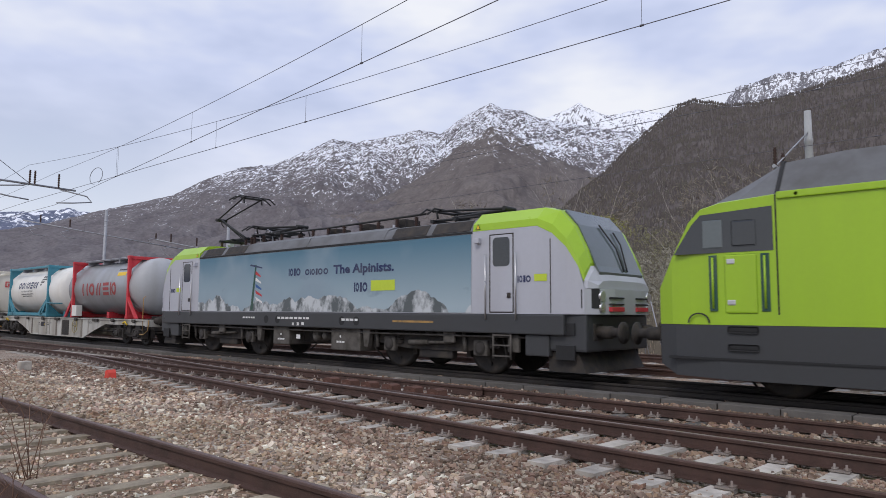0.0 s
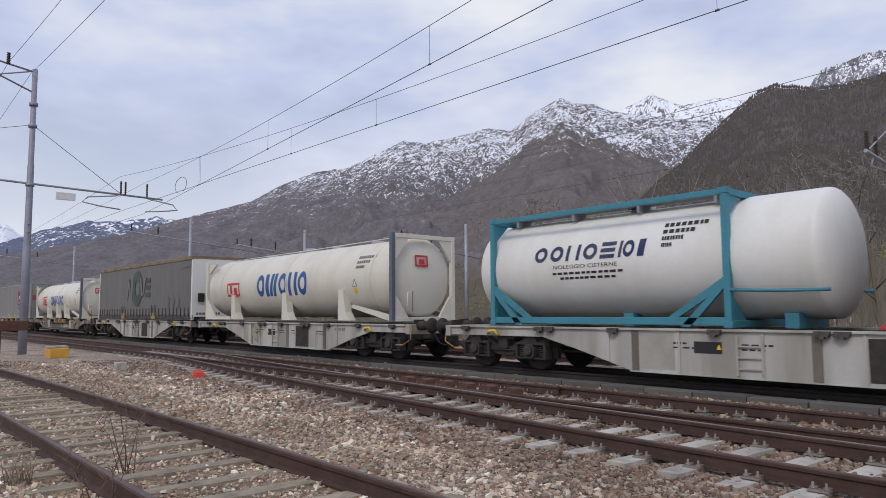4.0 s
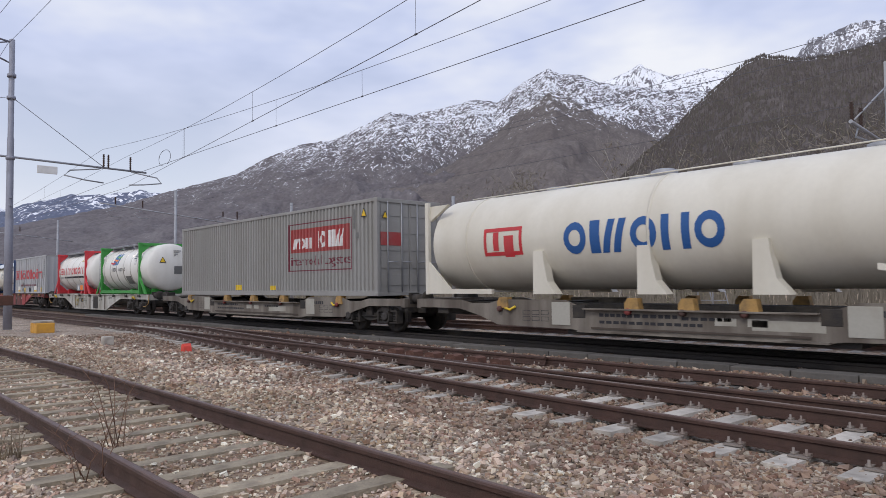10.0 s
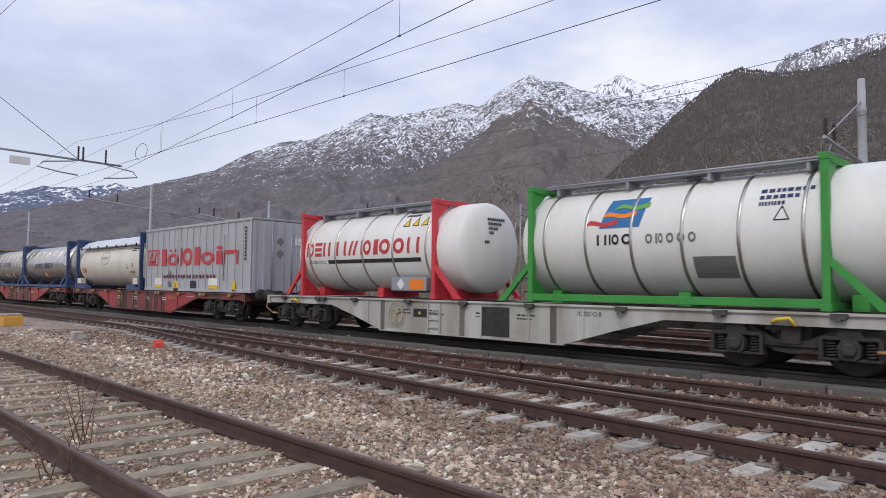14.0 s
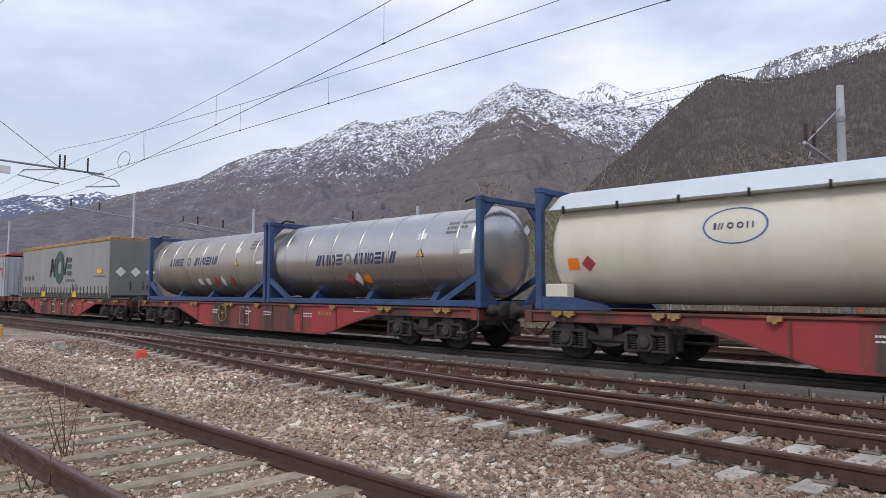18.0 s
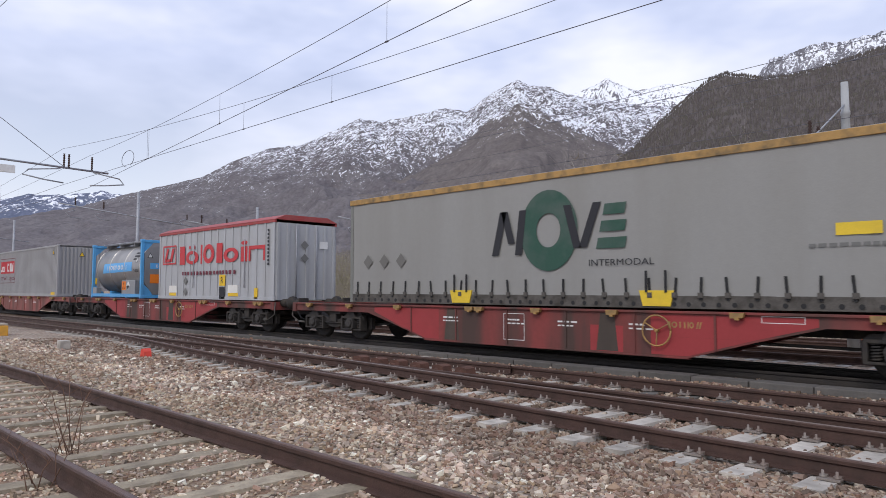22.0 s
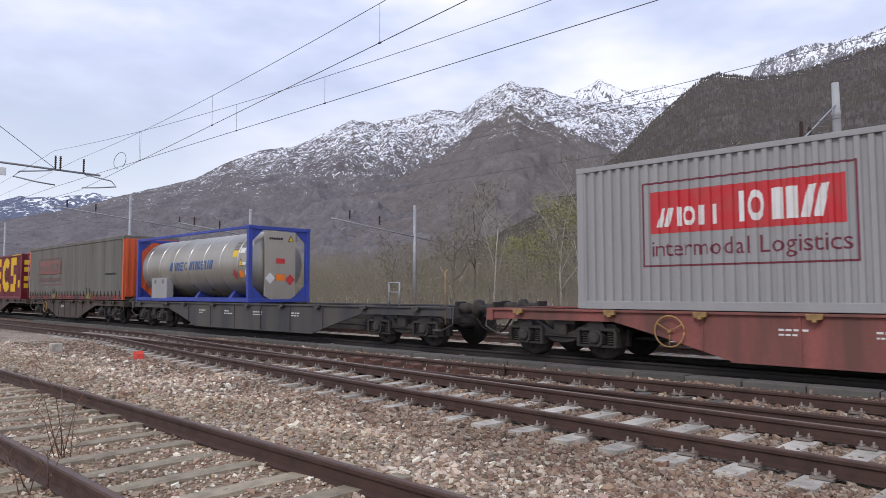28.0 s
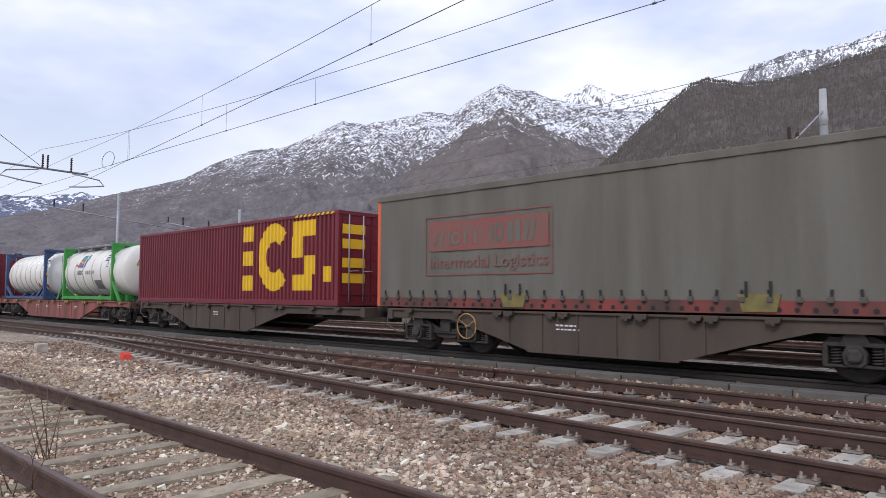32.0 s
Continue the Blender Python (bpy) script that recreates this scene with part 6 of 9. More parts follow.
def pocket_wagon(s0, s1, label, bogie_ends, seed):
    """A low-floor wagon: raised ends over the bogies, a straight low sill between them, load brackets on the sill."""
    L = s1 - s0
    w = thing("container_wagon", label, "freight wagon", "wagons of the train")
    up = [(0.3, 0.98), (1.9, 0.98), (2.3, 0.90), (2.9, 0.90), (3.3, 1.0), (5.2, 1.0), (5.7, 0.82)]
    dn = [(0.3, 0.78), (1.9, 0.76), (2.6, 0.60), (3.2, 0.40), (5.4, 0.37), (5.6, 0.34)]
    prof = up + [(L - x, z) for x, z in up[::-1]] + [(L - x, z) for x, z in dn] + dn[::-1]
    for s in (-1, 1):
        part("side_sill", prism(bm_new(), prof, s * 1.20, s * 1.26), M["wagon_grey"], w)
        part("top_flange", box(bm_new(), 5.75, L - 5.75, s * 1.24 - 0.14, s * 1.24 + 0.05, 0.80, 0.832, 0.008), M["wagon_grey"], w)
        part("lower_flange", box(bm_new(), 5.6, L - 5.6, s * 1.24 - 0.14, s * 1.24 + 0.05, 0.325, 0.355), M["wagon_grey"], w)
        for x in (3.4, 6.9, L / 2, L - 6.9, L - 3.4):
            part("load_bracket", prism(bm_new(), [(x - 0.17, 0.80), (x + 0.17, 0.80), (x + 0.13, 1.053), (x - 0.09, 1.053), (x - 0.17, 0.95)], s * 1.30 if s > 0 else -1.30, s * 1.12), M["ochre"], w, "dirty ochre load bracket")
            part("lock_knob", lathe(bm_new(), [(-0.06, 0.03), (-0.04, 0.07), (0.03, 0.07)], "y", (x - 0.08, s * 1.31, 0.78), 10), M["wagon_red"], w, "red locking knob")
    part("pocket_floor", box(bm_new(), 5.2, L - 5.2, -1.15, 1.15, 0.26, 0.36), M["under"], w)
    part("centre_sill", box(bm_new(), 0.4, L - 0.4, -0.3, 0.3, 0.55, 0.9), M["under"], w)
    for x in (1.2, 4.2, L - 4.2, L - 1.2):
        part("cross_beam", box(bm_new(), x - 0.2, x + 0.2, -1.19, 1.19, 0.62, 0.93), M["under"], w)
    for x, s, on in ((0.3, -1, bogie_ends[0]), (L - 0.3, 1, bogie_ends[1])):
        part("headstock", box(bm_new(), x - 0.08, x + 0.08, -1.26, 1.26, 0.74, 0.99, 0.015), M["wagon_grey"], w)
        if on:
            add_bogie(w, x - s * 1.75)
            for y in (-0.88, 0.88):
                shared("buffer", ME["buffer"], w, (x + s * 0.06, y, 0.98), (0, 0, 0 if s > 0 else 180))
            part("coupling", tube(bm_new(), [(x, 0, 0.92), (x + s * 0.45, 0, 0.9), (x + s * 0.55, 0, 0.8)], 0.05, 6), M["black"], w)
        e = x - s * 3.6
        fc = lambda u, v: (u, -1.263, v)
        d = -s
        part("end_plate", box(bm_new(), *sorted((e + d * 0.95, e + d * 1.45)), -1.272, -1.2, 0.45, 0.95, 0.01), M["wagon_patch"], w, "pale steel plate")
        part("end_plate", box(bm_new(), *sorted((e + d * 1.52, e + d * 1.85)), -1.268, -1.2, 0.62, 0.9, 0.01), M["under"], w, "dark steel plate")
        g = []
        for k in range(3):
            u = e + d * (0.1 + k * 0.27)
            g += outline(min(u, u + 0.22), 0.52, max(u, u + 0.22), 0.62, 0.01) + outline(min(u, u + 0.22), 0.66, max(u, u + 0.22), 0.76, 0.01)
        film(w, g, fc, "decal_black", "stencilled_marks")
        part("brake_lever", tube(bm_new(), [(e - d * 0.45, -1.27, 0.80), (e - d * 0.25, -1.32, 0.76), (e - d * 0.1, -1.30, 0.84)], 0.03, 6), M["yellow"], w, "yellow brake lever")
    fc = lambda u, v: (u, -1.263, v)
    film(w, bars(12, 6.1, 7.9, 0.66, 0.73, seed) + bars(14, 6.1, 8.4, 0.52, 0.58, seed + 1) + bars(6, L - 8.2, L - 7.2, 0.64, 0.70, seed + 2), fc, "decal_black", "stencilled_marks")
    for q in (rect(8.6, 0.56, 9.0, 0.7), rect(9.2, 0.56, 9.55, 0.7), rect(L / 2 + 1.2, 0.5, L / 2 + 2.4, 0.68)):
        film(w, [q], fc, "wagon_patch", "faded_panel")
    film(w, bars(5, L - 4.9, L - 4.3, 0.78, 0.88, seed + 4), fc, "decal_black", "lettering")
    part("sill_stiffener", box(bm_new(), 5.9, L - 5.9, -1.285, -1.262, 0.40, 0.44), M["wagon_brown"], w, "rusty stiffening strip")
    return on_train(w, s0)


def warning_triangle(parent, u, v, r, where, mat="decal_yellow"):
    film(parent, [((u - r, v - r * 0.8), (u + r, v - r * 0.8), (u + 0.01, v + r), (u - 0.01, v + r))], where, "decal_black", "warning_sign")
    film(parent, [((u - r * 0.72, v - r * 0.64), (u + r * 0.72, v - r * 0.64), (u + 0.01, v + r * 0.66), (u - 0.01, v + r * 0.66))],
         lambda a, b: tuple(Vector(where(a, b)) + Vector((0.003, -0.004, 0))), mat, "warning_sign", "yellow warning triangle")


def id_marks(parent, u, v, where, mat="decal_black", w=0.75, rows=3, seed=3, h=0.07):
    q = []
    for k in range(rows):
        q += bars(8 - 2 * (k % 2), u, u + w * (1 - 0.25 * k), v - k * h * 1.7, v - k * h * 1.7 + h, seed + k)
    film(parent, q, where, mat, "identification_marks")


# ---- corrugated containers ----
def corrugated(bm, a, b, z0, z1, at, pitch=PITCH, depth=0.05):
    """A wall of trapezoidal waves from a to b; at(u, offset, z) places it."""
    us, u = [], a
    while u < b - 1e-6:
        us += [(u, 0.0), (u + pitch * 0.4, 0.0), (u + pitch * 0.5, depth), (u + pitch * 0.9, depth)]
        u += pitch
    us = [p for p in us if p[0] < b] + [(b, 0.0)]
    lo, hi = [bm.verts.new(at(u, o, z0)) for u, o in us], [bm.verts.new(at(u, o, z1)) for u, o in us]
    for i in range(len(us) - 1):
        bm.faces.new([lo[i], lo[i + 1], hi[i + 1], hi[i]])
    return bm


def container(s0, L, mat, label, H=2.9, doors=True, base=DECK + 0.005, post=None):
    c = thing("shipping_container", label, "container", "containers and tanks on the train")
    post = M[post or mat]
    z0, z1 = base, base + H
    for s in (-1, 1):
        part("side_wall", corrugated(bm_new(), 0.12, L - 0.12, z0 + 0.16, z1 - 0.1, lambda u, o, z, s=s: (u, s * (HW - 0.012 - o), z)), M[mat], c)
        part("bottom_rail", box(bm_new(), 0.0, L, *side(s, 0.05, 0.003), z0, z0 + 0.16, 0.01), post, c)
        part("top_rail", box(bm_new(), 0.0, L, *side(s, 0.05, 0.003), z1 - 0.1, z1, 0.01), post, c)
        for x in (0.0, L - 0.16):
            part("corner_post", box(bm_new(), x, x + 0.16, s * HW - 0.1 if s > 0 else -HW - 0.004, s * HW + 0.004 if s > 0 else -HW + 0.1, z0, z1, 0.012), post, c)
            for z in (z0, z1 - 0.11):
                part("corner_casting", box(bm_new(), x - 0.006, x + 0.172, s * HW - 0.1 if s > 0 else -HW - 0.012, s * HW + 0.012 if s > 0 else -HW + 0.1, z, z + 0.118, 0.015), post, c)
    part("roof", corrugated(bm_new(), 0.1, L - 0.1, -HW + 0.06, HW - 0.06, lambda u, o, y: (u, y, z1 - 0.02 - o)), M[mat], c)
    part("floor", box(bm_new(), 0.1, L - 0.1, -HW + 0.06, HW - 0.06, z0 + 0.08, z0 + 0.14), M["under"], c)
    part("end_wall", corrugated(bm_new(), -HW + 0.1, HW - 0.1, z0 + 0.1, z1 - 0.1, lambda u, o, z: (0.03 + o, u, z)), M[mat], c)
    if not doors:
        part("end_wall", corrugated(bm_new(), -HW + 0.1, HW - 0.1, z0 + 0.1, z1 - 0.1, lambda u, o, z: (L - 0.03 - o, u, z)), M[mat], c)
        part("end_beam", box(bm_new(), L - 0.1, L, -HW + 0.1, HW - 0.1, z0, z0 + 0.14, 0.01), post, c)
    else:
        for y0, y1 in ((-HW + 0.11, -0.01), (0.01, HW - 0.11)):
            d = part("door", box(bm_new(), L - 0.08, L - 0.035, y0, y1, z0 + 0.12, z1 - 0.12, 0.01), M[mat], c)
            for k in range(5):
                z = z0 + 0.3 + k * 0.52
                part("door_panel", box(bm_new(), L - 0.034, L - 0.02, y0 + 0.05, y1 - 0.05, z, z + 0.34, 0.005), M[mat], d)
            for k in (0.25, 0.72):
                y = y0 + (y1 - y0) * k
                part("lock_rod", tube(bm_new(), [(L + 0.005, y, z0 + 0.1), (L + 0.005, y, z1 - 0.1)], 0.02, 6), M["steel"], d)
                part("door_handle", tube(bm_new(), [(L + 0.03, y, z0 + 1.0), (L + 0.03, y + 0.35, z0 + 1.02)], 0.015, 5), M["steel"], d)
        for z in (z0, z1 - 0.12):
            part("door_beam", box(bm_new(), L - 0.1, L + 0.002, -HW + 0.1, HW - 0.1, z, z + 0.12, 0.01), post, c)
    on_train(c, s0)
    return c


# ---- curtain-sided bodies ----
def curtain_body(s0, L, mat, label, rail_mat="ochre", end_mat=None, H=2.9, straps=30, base=DECK + 0.03, foot="under_light", seed=2, grapple=(0.33, 0.66), ribbed=0.0, pocket="yellow", strap_high=0.42):
    c = thing("curtain_sided_body", label, "swap body", "containers and tanks on the train")
    z0, z1 = base, base + H
    rng = random.Random(seed)
    n = int(L / (0.05 if ribbed else 0.12))
    for s in (-1, 1):
        bm, rows = bm_new(), []
        levels = [z0 + 0.23, z0 + 0.55, z0 + 1.2, z0 + 1.9, z1 - 0.16]
        for j, z in enumerate(levels):
            row = []
            for i in range(n + 1):
                u = 0.1 + (L - 0.2) * i / n
                o = 0.012 * noise.noise((u * 1.6, seed + s, z * 0.25)) + 0.006 * math.sin(u * 11 + seed) * (1 - j / 5)
                # poles behind the sheet show as faint ribs
                o += ribbed * max(0.0, math.cos(u * 15.7)) ** 4 * (1 if u > 5.6 else 0.3)
                row.append(bm.verts.new((u, s * (HW - 0.004 + o), z)))
            rows.append(row)
        for a, b in zip(rows, rows[1:]):
            for i in range(n):
                bm.faces.new([a[i], a[i + 1], b[i + 1], b[i]]).smooth = True
        part("curtain", bm, M[mat], c)
        part("top_rail", box(bm_new(), -0.01, L + 0.01, *side(s, 0.06, 0.03), z1 - 0.17, z1 - 0.02, 0.012), M[rail_mat], c)
        part("side_rail", box(bm_new(), 0.0, L, *side(s, 0.06, 0.006), z0, z0 + 0.24, 0.01), M[foot], c)
    strap, buckle = bm_new(), bm_new()
    box(strap, -0.024, 0.024, -0.006, 0.006, 0.0, strap_high)
    box(buckle, -0.05, 0.05, -0.02, 0.02, 0.0, 0.10, 0.01)
    strap, buckle = as_mesh("strap", strap, M["black"]), as_mesh("buckle", buckle, M["under_light"])
    for k in range(straps):
        u = 0.35 + (L - 0.7) * k / (straps - 1)
        shared("strap", strap, c, (u, -HW - 0.022, z0 + 0.16), (0, rng.uniform(-6, 6), 0))
        shared("buckle", buckle, c, (u, -HW - 0.03, z0 + 0.20))
    hole = ME.get("rail_hole")
    if hole is None:
        hole = ME["rail_hole"] = as_mesh("rail_hole", lathe(bm_new(), [(-0.004, 0.045), (0.004, 0.045)], "y", (0, 0, 0), 10), M["black"])
    for k in range(int(L / 0.28)):
        shared("rail_hole", hole, c, (0.28 + k * 0.28, -HW - 0.008, z0 + 0.08))
    for u in (L * grapple[0], L * grapple[1]):
        part("grapple_pocket", prism(bm_new(), [(u - 0.28, z0 + 0.04), (u + 0.28, z0 + 0.04), (u + 0.36, z0 + 0.34), (u - 0.36, z0 + 0.34)], -HW - 0.035, -HW + 0.02), M["ochre" if rail_mat == "ochre_dull" else pocket], c, "dirty olive grapple plate" if pocket == "olive" else "yellow grapple plate")
        for k in (-0.2, 0.2):
            shared("strap", strap, c, (u + k, -HW - 0.05, z0 + 0.3))
    e = M[end_mat or mat]
    for x, sx in ((0.0, 1), (L, -1)):
        part("end_wall", box(bm_new(), min(x, x + sx * 0.06), max(x, x + sx * 0.06), -HW + 0.07, HW - 0.07, z0 + 0.15, z1 - 0.1), e, c)
        for s in (-1, 1):
            part("corner_post", box(bm_new(), min(x, x + sx * 0.12), max(x, x + sx * 0.12), s * HW - 0.09 if s > 0 else -HW - 0.008, s * HW + 0.008 if s > 0 else -HW + 0.09, z0, z1 - 0.1, 0.01), e, c)
        part("end_rail", box(bm_new(), min(x, x + sx * 0.1), max(x, x + sx * 0.1), -HW, HW, z1 - 0.165, z1 - 0.015, 0.01), M[rail_mat], c)
    part("roof", box(bm_new(), 0.02, L - 0.02, -HW + 0.03, HW - 0.03, z1 - 0.05, z1, 0.02), M[mat], c)
    part("floor", box(bm_new(), 0.05, L - 0.05, -HW + 0.06, HW - 0.06, z0 + 0.03, z0 + 0.15), M["under"], c)
    on_train(c, s0)
    return c


def ring_logo(c, u, v, r, where, mat="decal_green", dark="decal_black"):
    """A ring between slanting bars and three short bars."""
    film(c, ring_quads(u, v, r * 0.92, r * 1.08, 0.42), where, mat, "emblem_ring", "dark green ring emblem")
    k = r
    for a, d, c0, c1 in ((-1.95, 0.3, -0.62, 0.6), (-1.36, -0.25, -0.3, 0.6), (-1.12, 0.16, -0.62, 0.6), (0.78, -0.3, -0.5, 0.62), (0.95, 0.42, -0.5, 0.62)):
        film(c, [((u + a * k, v + c0 * k), (u + (a + 0.24) * k, v + c0 * k), (u + (a + d + 0.24) * k, v + c1 * k), (u + (a + d) * k, v + c1 * k))], flat(HW, 0.026), dark, "emblem_stroke")
    for j in range(3):
        film(c, [rect(u + (1.45 + 0.1 * j) * k, v - 0.55 * k + j * 0.42 * k, u + 2.25 * k, v - 0.28 * k + j * 0.42 * k, 0.06 * k)], where, mat, "emblem_bar")


# ---- tanks ----
def tank_shell(c, x0, x1, r, zc, mat, dome=0.38, ribs=(), rib_mat=None, hatch=True):
    prof = [(x0, 0.02)] + [(x0 + dome * (1 - math.cos(a)), r * math.sin(a)) for a in (0.3, 0.6, 0.85, 1.1, 1.3, 1.45)]
    prof += [(x0 + dome, r)] + [(x0 + dome + (x1 - x0 - 2 * dome) * k / 6, r) for k in range(1, 7)]
    prof += [(x1 - dome * (1 - math.cos(a)), r * math.sin(a)) for a in (1.45, 1.3, 1.1, 0.85, 0.6, 0.3)] + [(x1, 0.02)]
    shell = part("tank", lathe(bm_new(), prof, "x", (0, 0, zc), 48), M[mat], c)
    for x in ribs:
        part("band", lathe(bm_new(), [(x - 0.03, r - 0.01), (x - 0.03, r + 0.014), (x + 0.03, r + 0.014), (x + 0.03, r - 0.01)], "x", (0, 0, zc), 48), M[rib_mat or mat], c)
    if hatch:
        xm = (x0 + x1) / 2
        part("hatch", lathe(bm_new(), [(zc + r - 0.05, 0.28), (zc + r + 0.1, 0.28), (zc + r + 0.13, 0.2)], "z", (xm, 0, 0), 16), M["steel"], c)
    return shell


def end_frame(c, x, mat, z0, z1, w=0.13, diag=0, hw=HW):
    """Upright frame across the tank: two posts, two beams, corner gussets; diag: which way stays lean along the train."""
    m = M[mat]
    for s in (-1, 1):
        part("corner_post", box(bm_new(), x - w / 2, x + w / 2, s * hw - w if s > 0 else -hw, s * hw if s > 0 else -hw + w, z0, z1, 0.012), m, c)
        for z in (z0, z1 - 0.11):
            part("corner_casting", box(bm_new(), x - w / 2 - 0.02, x + w / 2 + 0.02, s * hw - w - 0.02 if s > 0 else -hw - 0.012, s * hw + 0.012 if s > 0 else -hw + w + 0.02, z, z + 0.118, 0.015), m, c)
        part("gusset", prism(bm_new(), [(s * (hw - w), z1 - 0.1), (s * (hw - w), z1 - 0.55), (s * (hw - 0.62), z1 - 0.1)], x - 0.03, x + 0.03, "x"), m, c)
        part("gusset", prism(bm_new(), [(s * (hw - w), z0 + 0.1), (s * (hw - w), z0 + 0.62), (s * (hw - 0.7), z0 + 0.1)], x - 0.03, x + 0.03, "x"), m, c)
        if diag:
            part("stay", prism(bm_new(), [(x, z0 + 0.95), (x, z0 + 0.80), (x + diag * 0.75, z0 + 0.02), (x + diag * 0.95, z0 + 0.02)], s * hw - 0.09 if s > 0 else -hw + 0.01, s * hw - 0.01 if s > 0 else -hw + 0.09), m, c)
    part("top_beam", box(bm_new(), x - w / 2, x + w / 2, -hw + w, hw - w, z1 - 0.13, z1 - 0.005, 0.01), m, c)
    part("bottom_beam", box(bm_new(), x - w / 2, x + w / 2, -hw + w, hw - w, z0 + 0.004, z0 + 0.14, 0.01), m, c)


def walkway(c, x0, x1, z, y0=-0.75, y1=-0.25):
    part("walkway", box(bm_new(), x0, x1, y0, y1, z, z + 0.03), M["steel"], c)
    part("walkway_rail", tube(bm_new(), [(x0, y0, z + 0.05), (x1, y0, z + 0.05)], 0.022, 6), M["steel"], c)
    for k in range(4):
        x = x0 + 0.3 + (x1 - x0 - 0.6) * k / 3
        part("walkway_bracket", box(bm_new(), x - 0.03, x + 0.03, y0 + 0.02, y1, z - 0.16, z), M["steel"], c)


def ladder(c, x, y, z0, z1, mat="steel", w=0.34):
    bm = bm_new()
    for k in (-1, 1):
        tube(bm, [(x, y + k * w / 2, z0), (x, y + k * w / 2, z1)], 0.018, 5)
    z = z0 + 0.2
    while z < z1:
        tube(bm, [(x, y - w / 2, z), (x, y + w / 2, z)], 0.014, 5)
        z += 0.29
    part("ladder", bm, M[mat], c)


def framed_tank(s0, f0, f1, t0, t1, tank, frame_mat, label, r=1.19, zc=2.40, H=2.6, ribs=5, rib_mat=None, rails="low", diag=True, outward=True, sill=True):
    """A swap tank: shell from t0 to t1 in end frames at f0 and f1, all along the train from s0."""
    c = thing("tank_container", label, "tank container", "containers and tanks on the train")
    z0, z1 = DECK + 0.005, DECK + H
    tank_shell(c, t0, t1, r, zc, tank, 0.36, [f0 + 0.35 + (f1 - f0 - 0.7) * k / max(1, ribs - 1) for k in range(ribs)] if ribs else (), rib_mat)
    end_frame(c, f0, frame_mat, z0, z1, diag=(-1 if outward else 1) if diag else 0)
    end_frame(c, f1, frame_mat, z0, z1, diag=(1 if outward else -1) if diag else 0)
    for s in (-1, 1):
        if sill:
            part("bottom_rail", box(bm_new(), f0 + 0.066, f1 - 0.066, s * HW - 0.1 if s > 0 else -HW + 0.01, s * HW - 0.01 if s > 0 else -HW + 0.1, z0 + 0.05, z0 + 0.2, 0.01), M[frame_mat], c)
        if rails == "both":
            part("top_side_rail", box(bm_new(), f0 + 0.066, f1 - 0.066, s * HW - 0.1 if s > 0 else -HW + 0.01, s * HW - 0.01 if s > 0 else -HW + 0.1, z1 - 0.12, z1 - 0.01, 0.01), M[frame_mat], c)
        if not outward:
            for a, b in ((f0 + 0.05, 1), (f1 - 0.05, -1)):
                part("brace", prism(bm_new(), [(a, z0 + 0.95), (a, z0 + 0.78), (a + b * 1.0, z0 + 0.16), (a + b * 1.22, z0 + 0.16)], s * HW - 0.08 if s > 0 else -HW + 0.015, s * HW - 0.015 if s > 0 else -HW + 0.08), M[frame_mat], c)
    for x in (t0 + 0.9, (t0 + t1) / 2, t1 - 0.9):
        part("saddle", box(bm_new(), x - 0.12, x + 0.12, -0.7, 0.7, z0 + 0.0, zc - r + 0.12), M[frame_mat], c)
    walkway(c, f0 + 0.1, f1 - 0.1, zc + r + 0.03)
    on_train(c, s0)
    return c


# ---- wagons from the locomotives back ----
wagon(26.1, 45.9, "wagon_white", "dirty white four-axle container wagon with fish-bellied sills", belly=(6.0, 13.0), low=0.18, wheel_at=12.1, seed=1)
wagon(9.75, 25.4, "wagon_white", "dirty white container wagon carrying a long white tank", belly=(5.4, 11.0), low=0.18, wheel_at=6.0, bogie_ends=(False, True), seed=2)
wagon(-5.9, 9.65, "wagon_white", "dirty white container wagon carrying a grey curtain-sided body", belly=(5.6, 10.4), low=0.18, bogie_ends=(True, True), seed=3)
pocket_wagon(-22.6, -6.45, "grimy grey low-slung pocket wagon carrying a cream tank", (False, True), 4)
pocket_wagon(-40.9, -22.7, "grimy grey low-slung pocket wagon carrying a grey container", (True, True), 5)
wagon(-61.7, -42.2, "wagon_white", "dirty white four-axle container wagon with fish-bellied sills", belly=(6.4, 12.6), low=0.18, wheel_at=7.2, seed=6)
wagon(-82.4, -62.5, "wagon_red", "faded red four-axle container wagon streaked with rust", belly=(6.4, 13.4), low=0.18, wheel_at=7.6, seed=7)
wagon(-103.4, -83.0, "wagon_red", "faded red four-axle container wagon streaked with rust", belly=(6.4, 14.0), low=0.18, wheel_at=7.9, seed=8)
wagon(-123.9, -104.0, "wagon_red", "faded red four-axle container wagon streaked with rust", belly=(6.4, 13.4), low=0.18, wheel_at=12.8, seed=9)
wagon(-144.1, -124.2, "wagon_red", "faded red four-axle container wagon streaked with rust", belly=(6.4, 13.4), low=0.18, wheel_at=12.6, seed=10)
wagon(-163.6, -144.4, "wagon_maroon", "rust-red four-axle container wagon with brake wheel", belly=(6.0, 13.2), low=0.18, wheel_at=4.9, seed=11)
wagon(-183.9, -163.9, "wagon_blue", "grey-blue four-axle container wagon, half of its deck empty", belly=(6.2, 13.8), low=0.18, locks="under_light", seed=12)
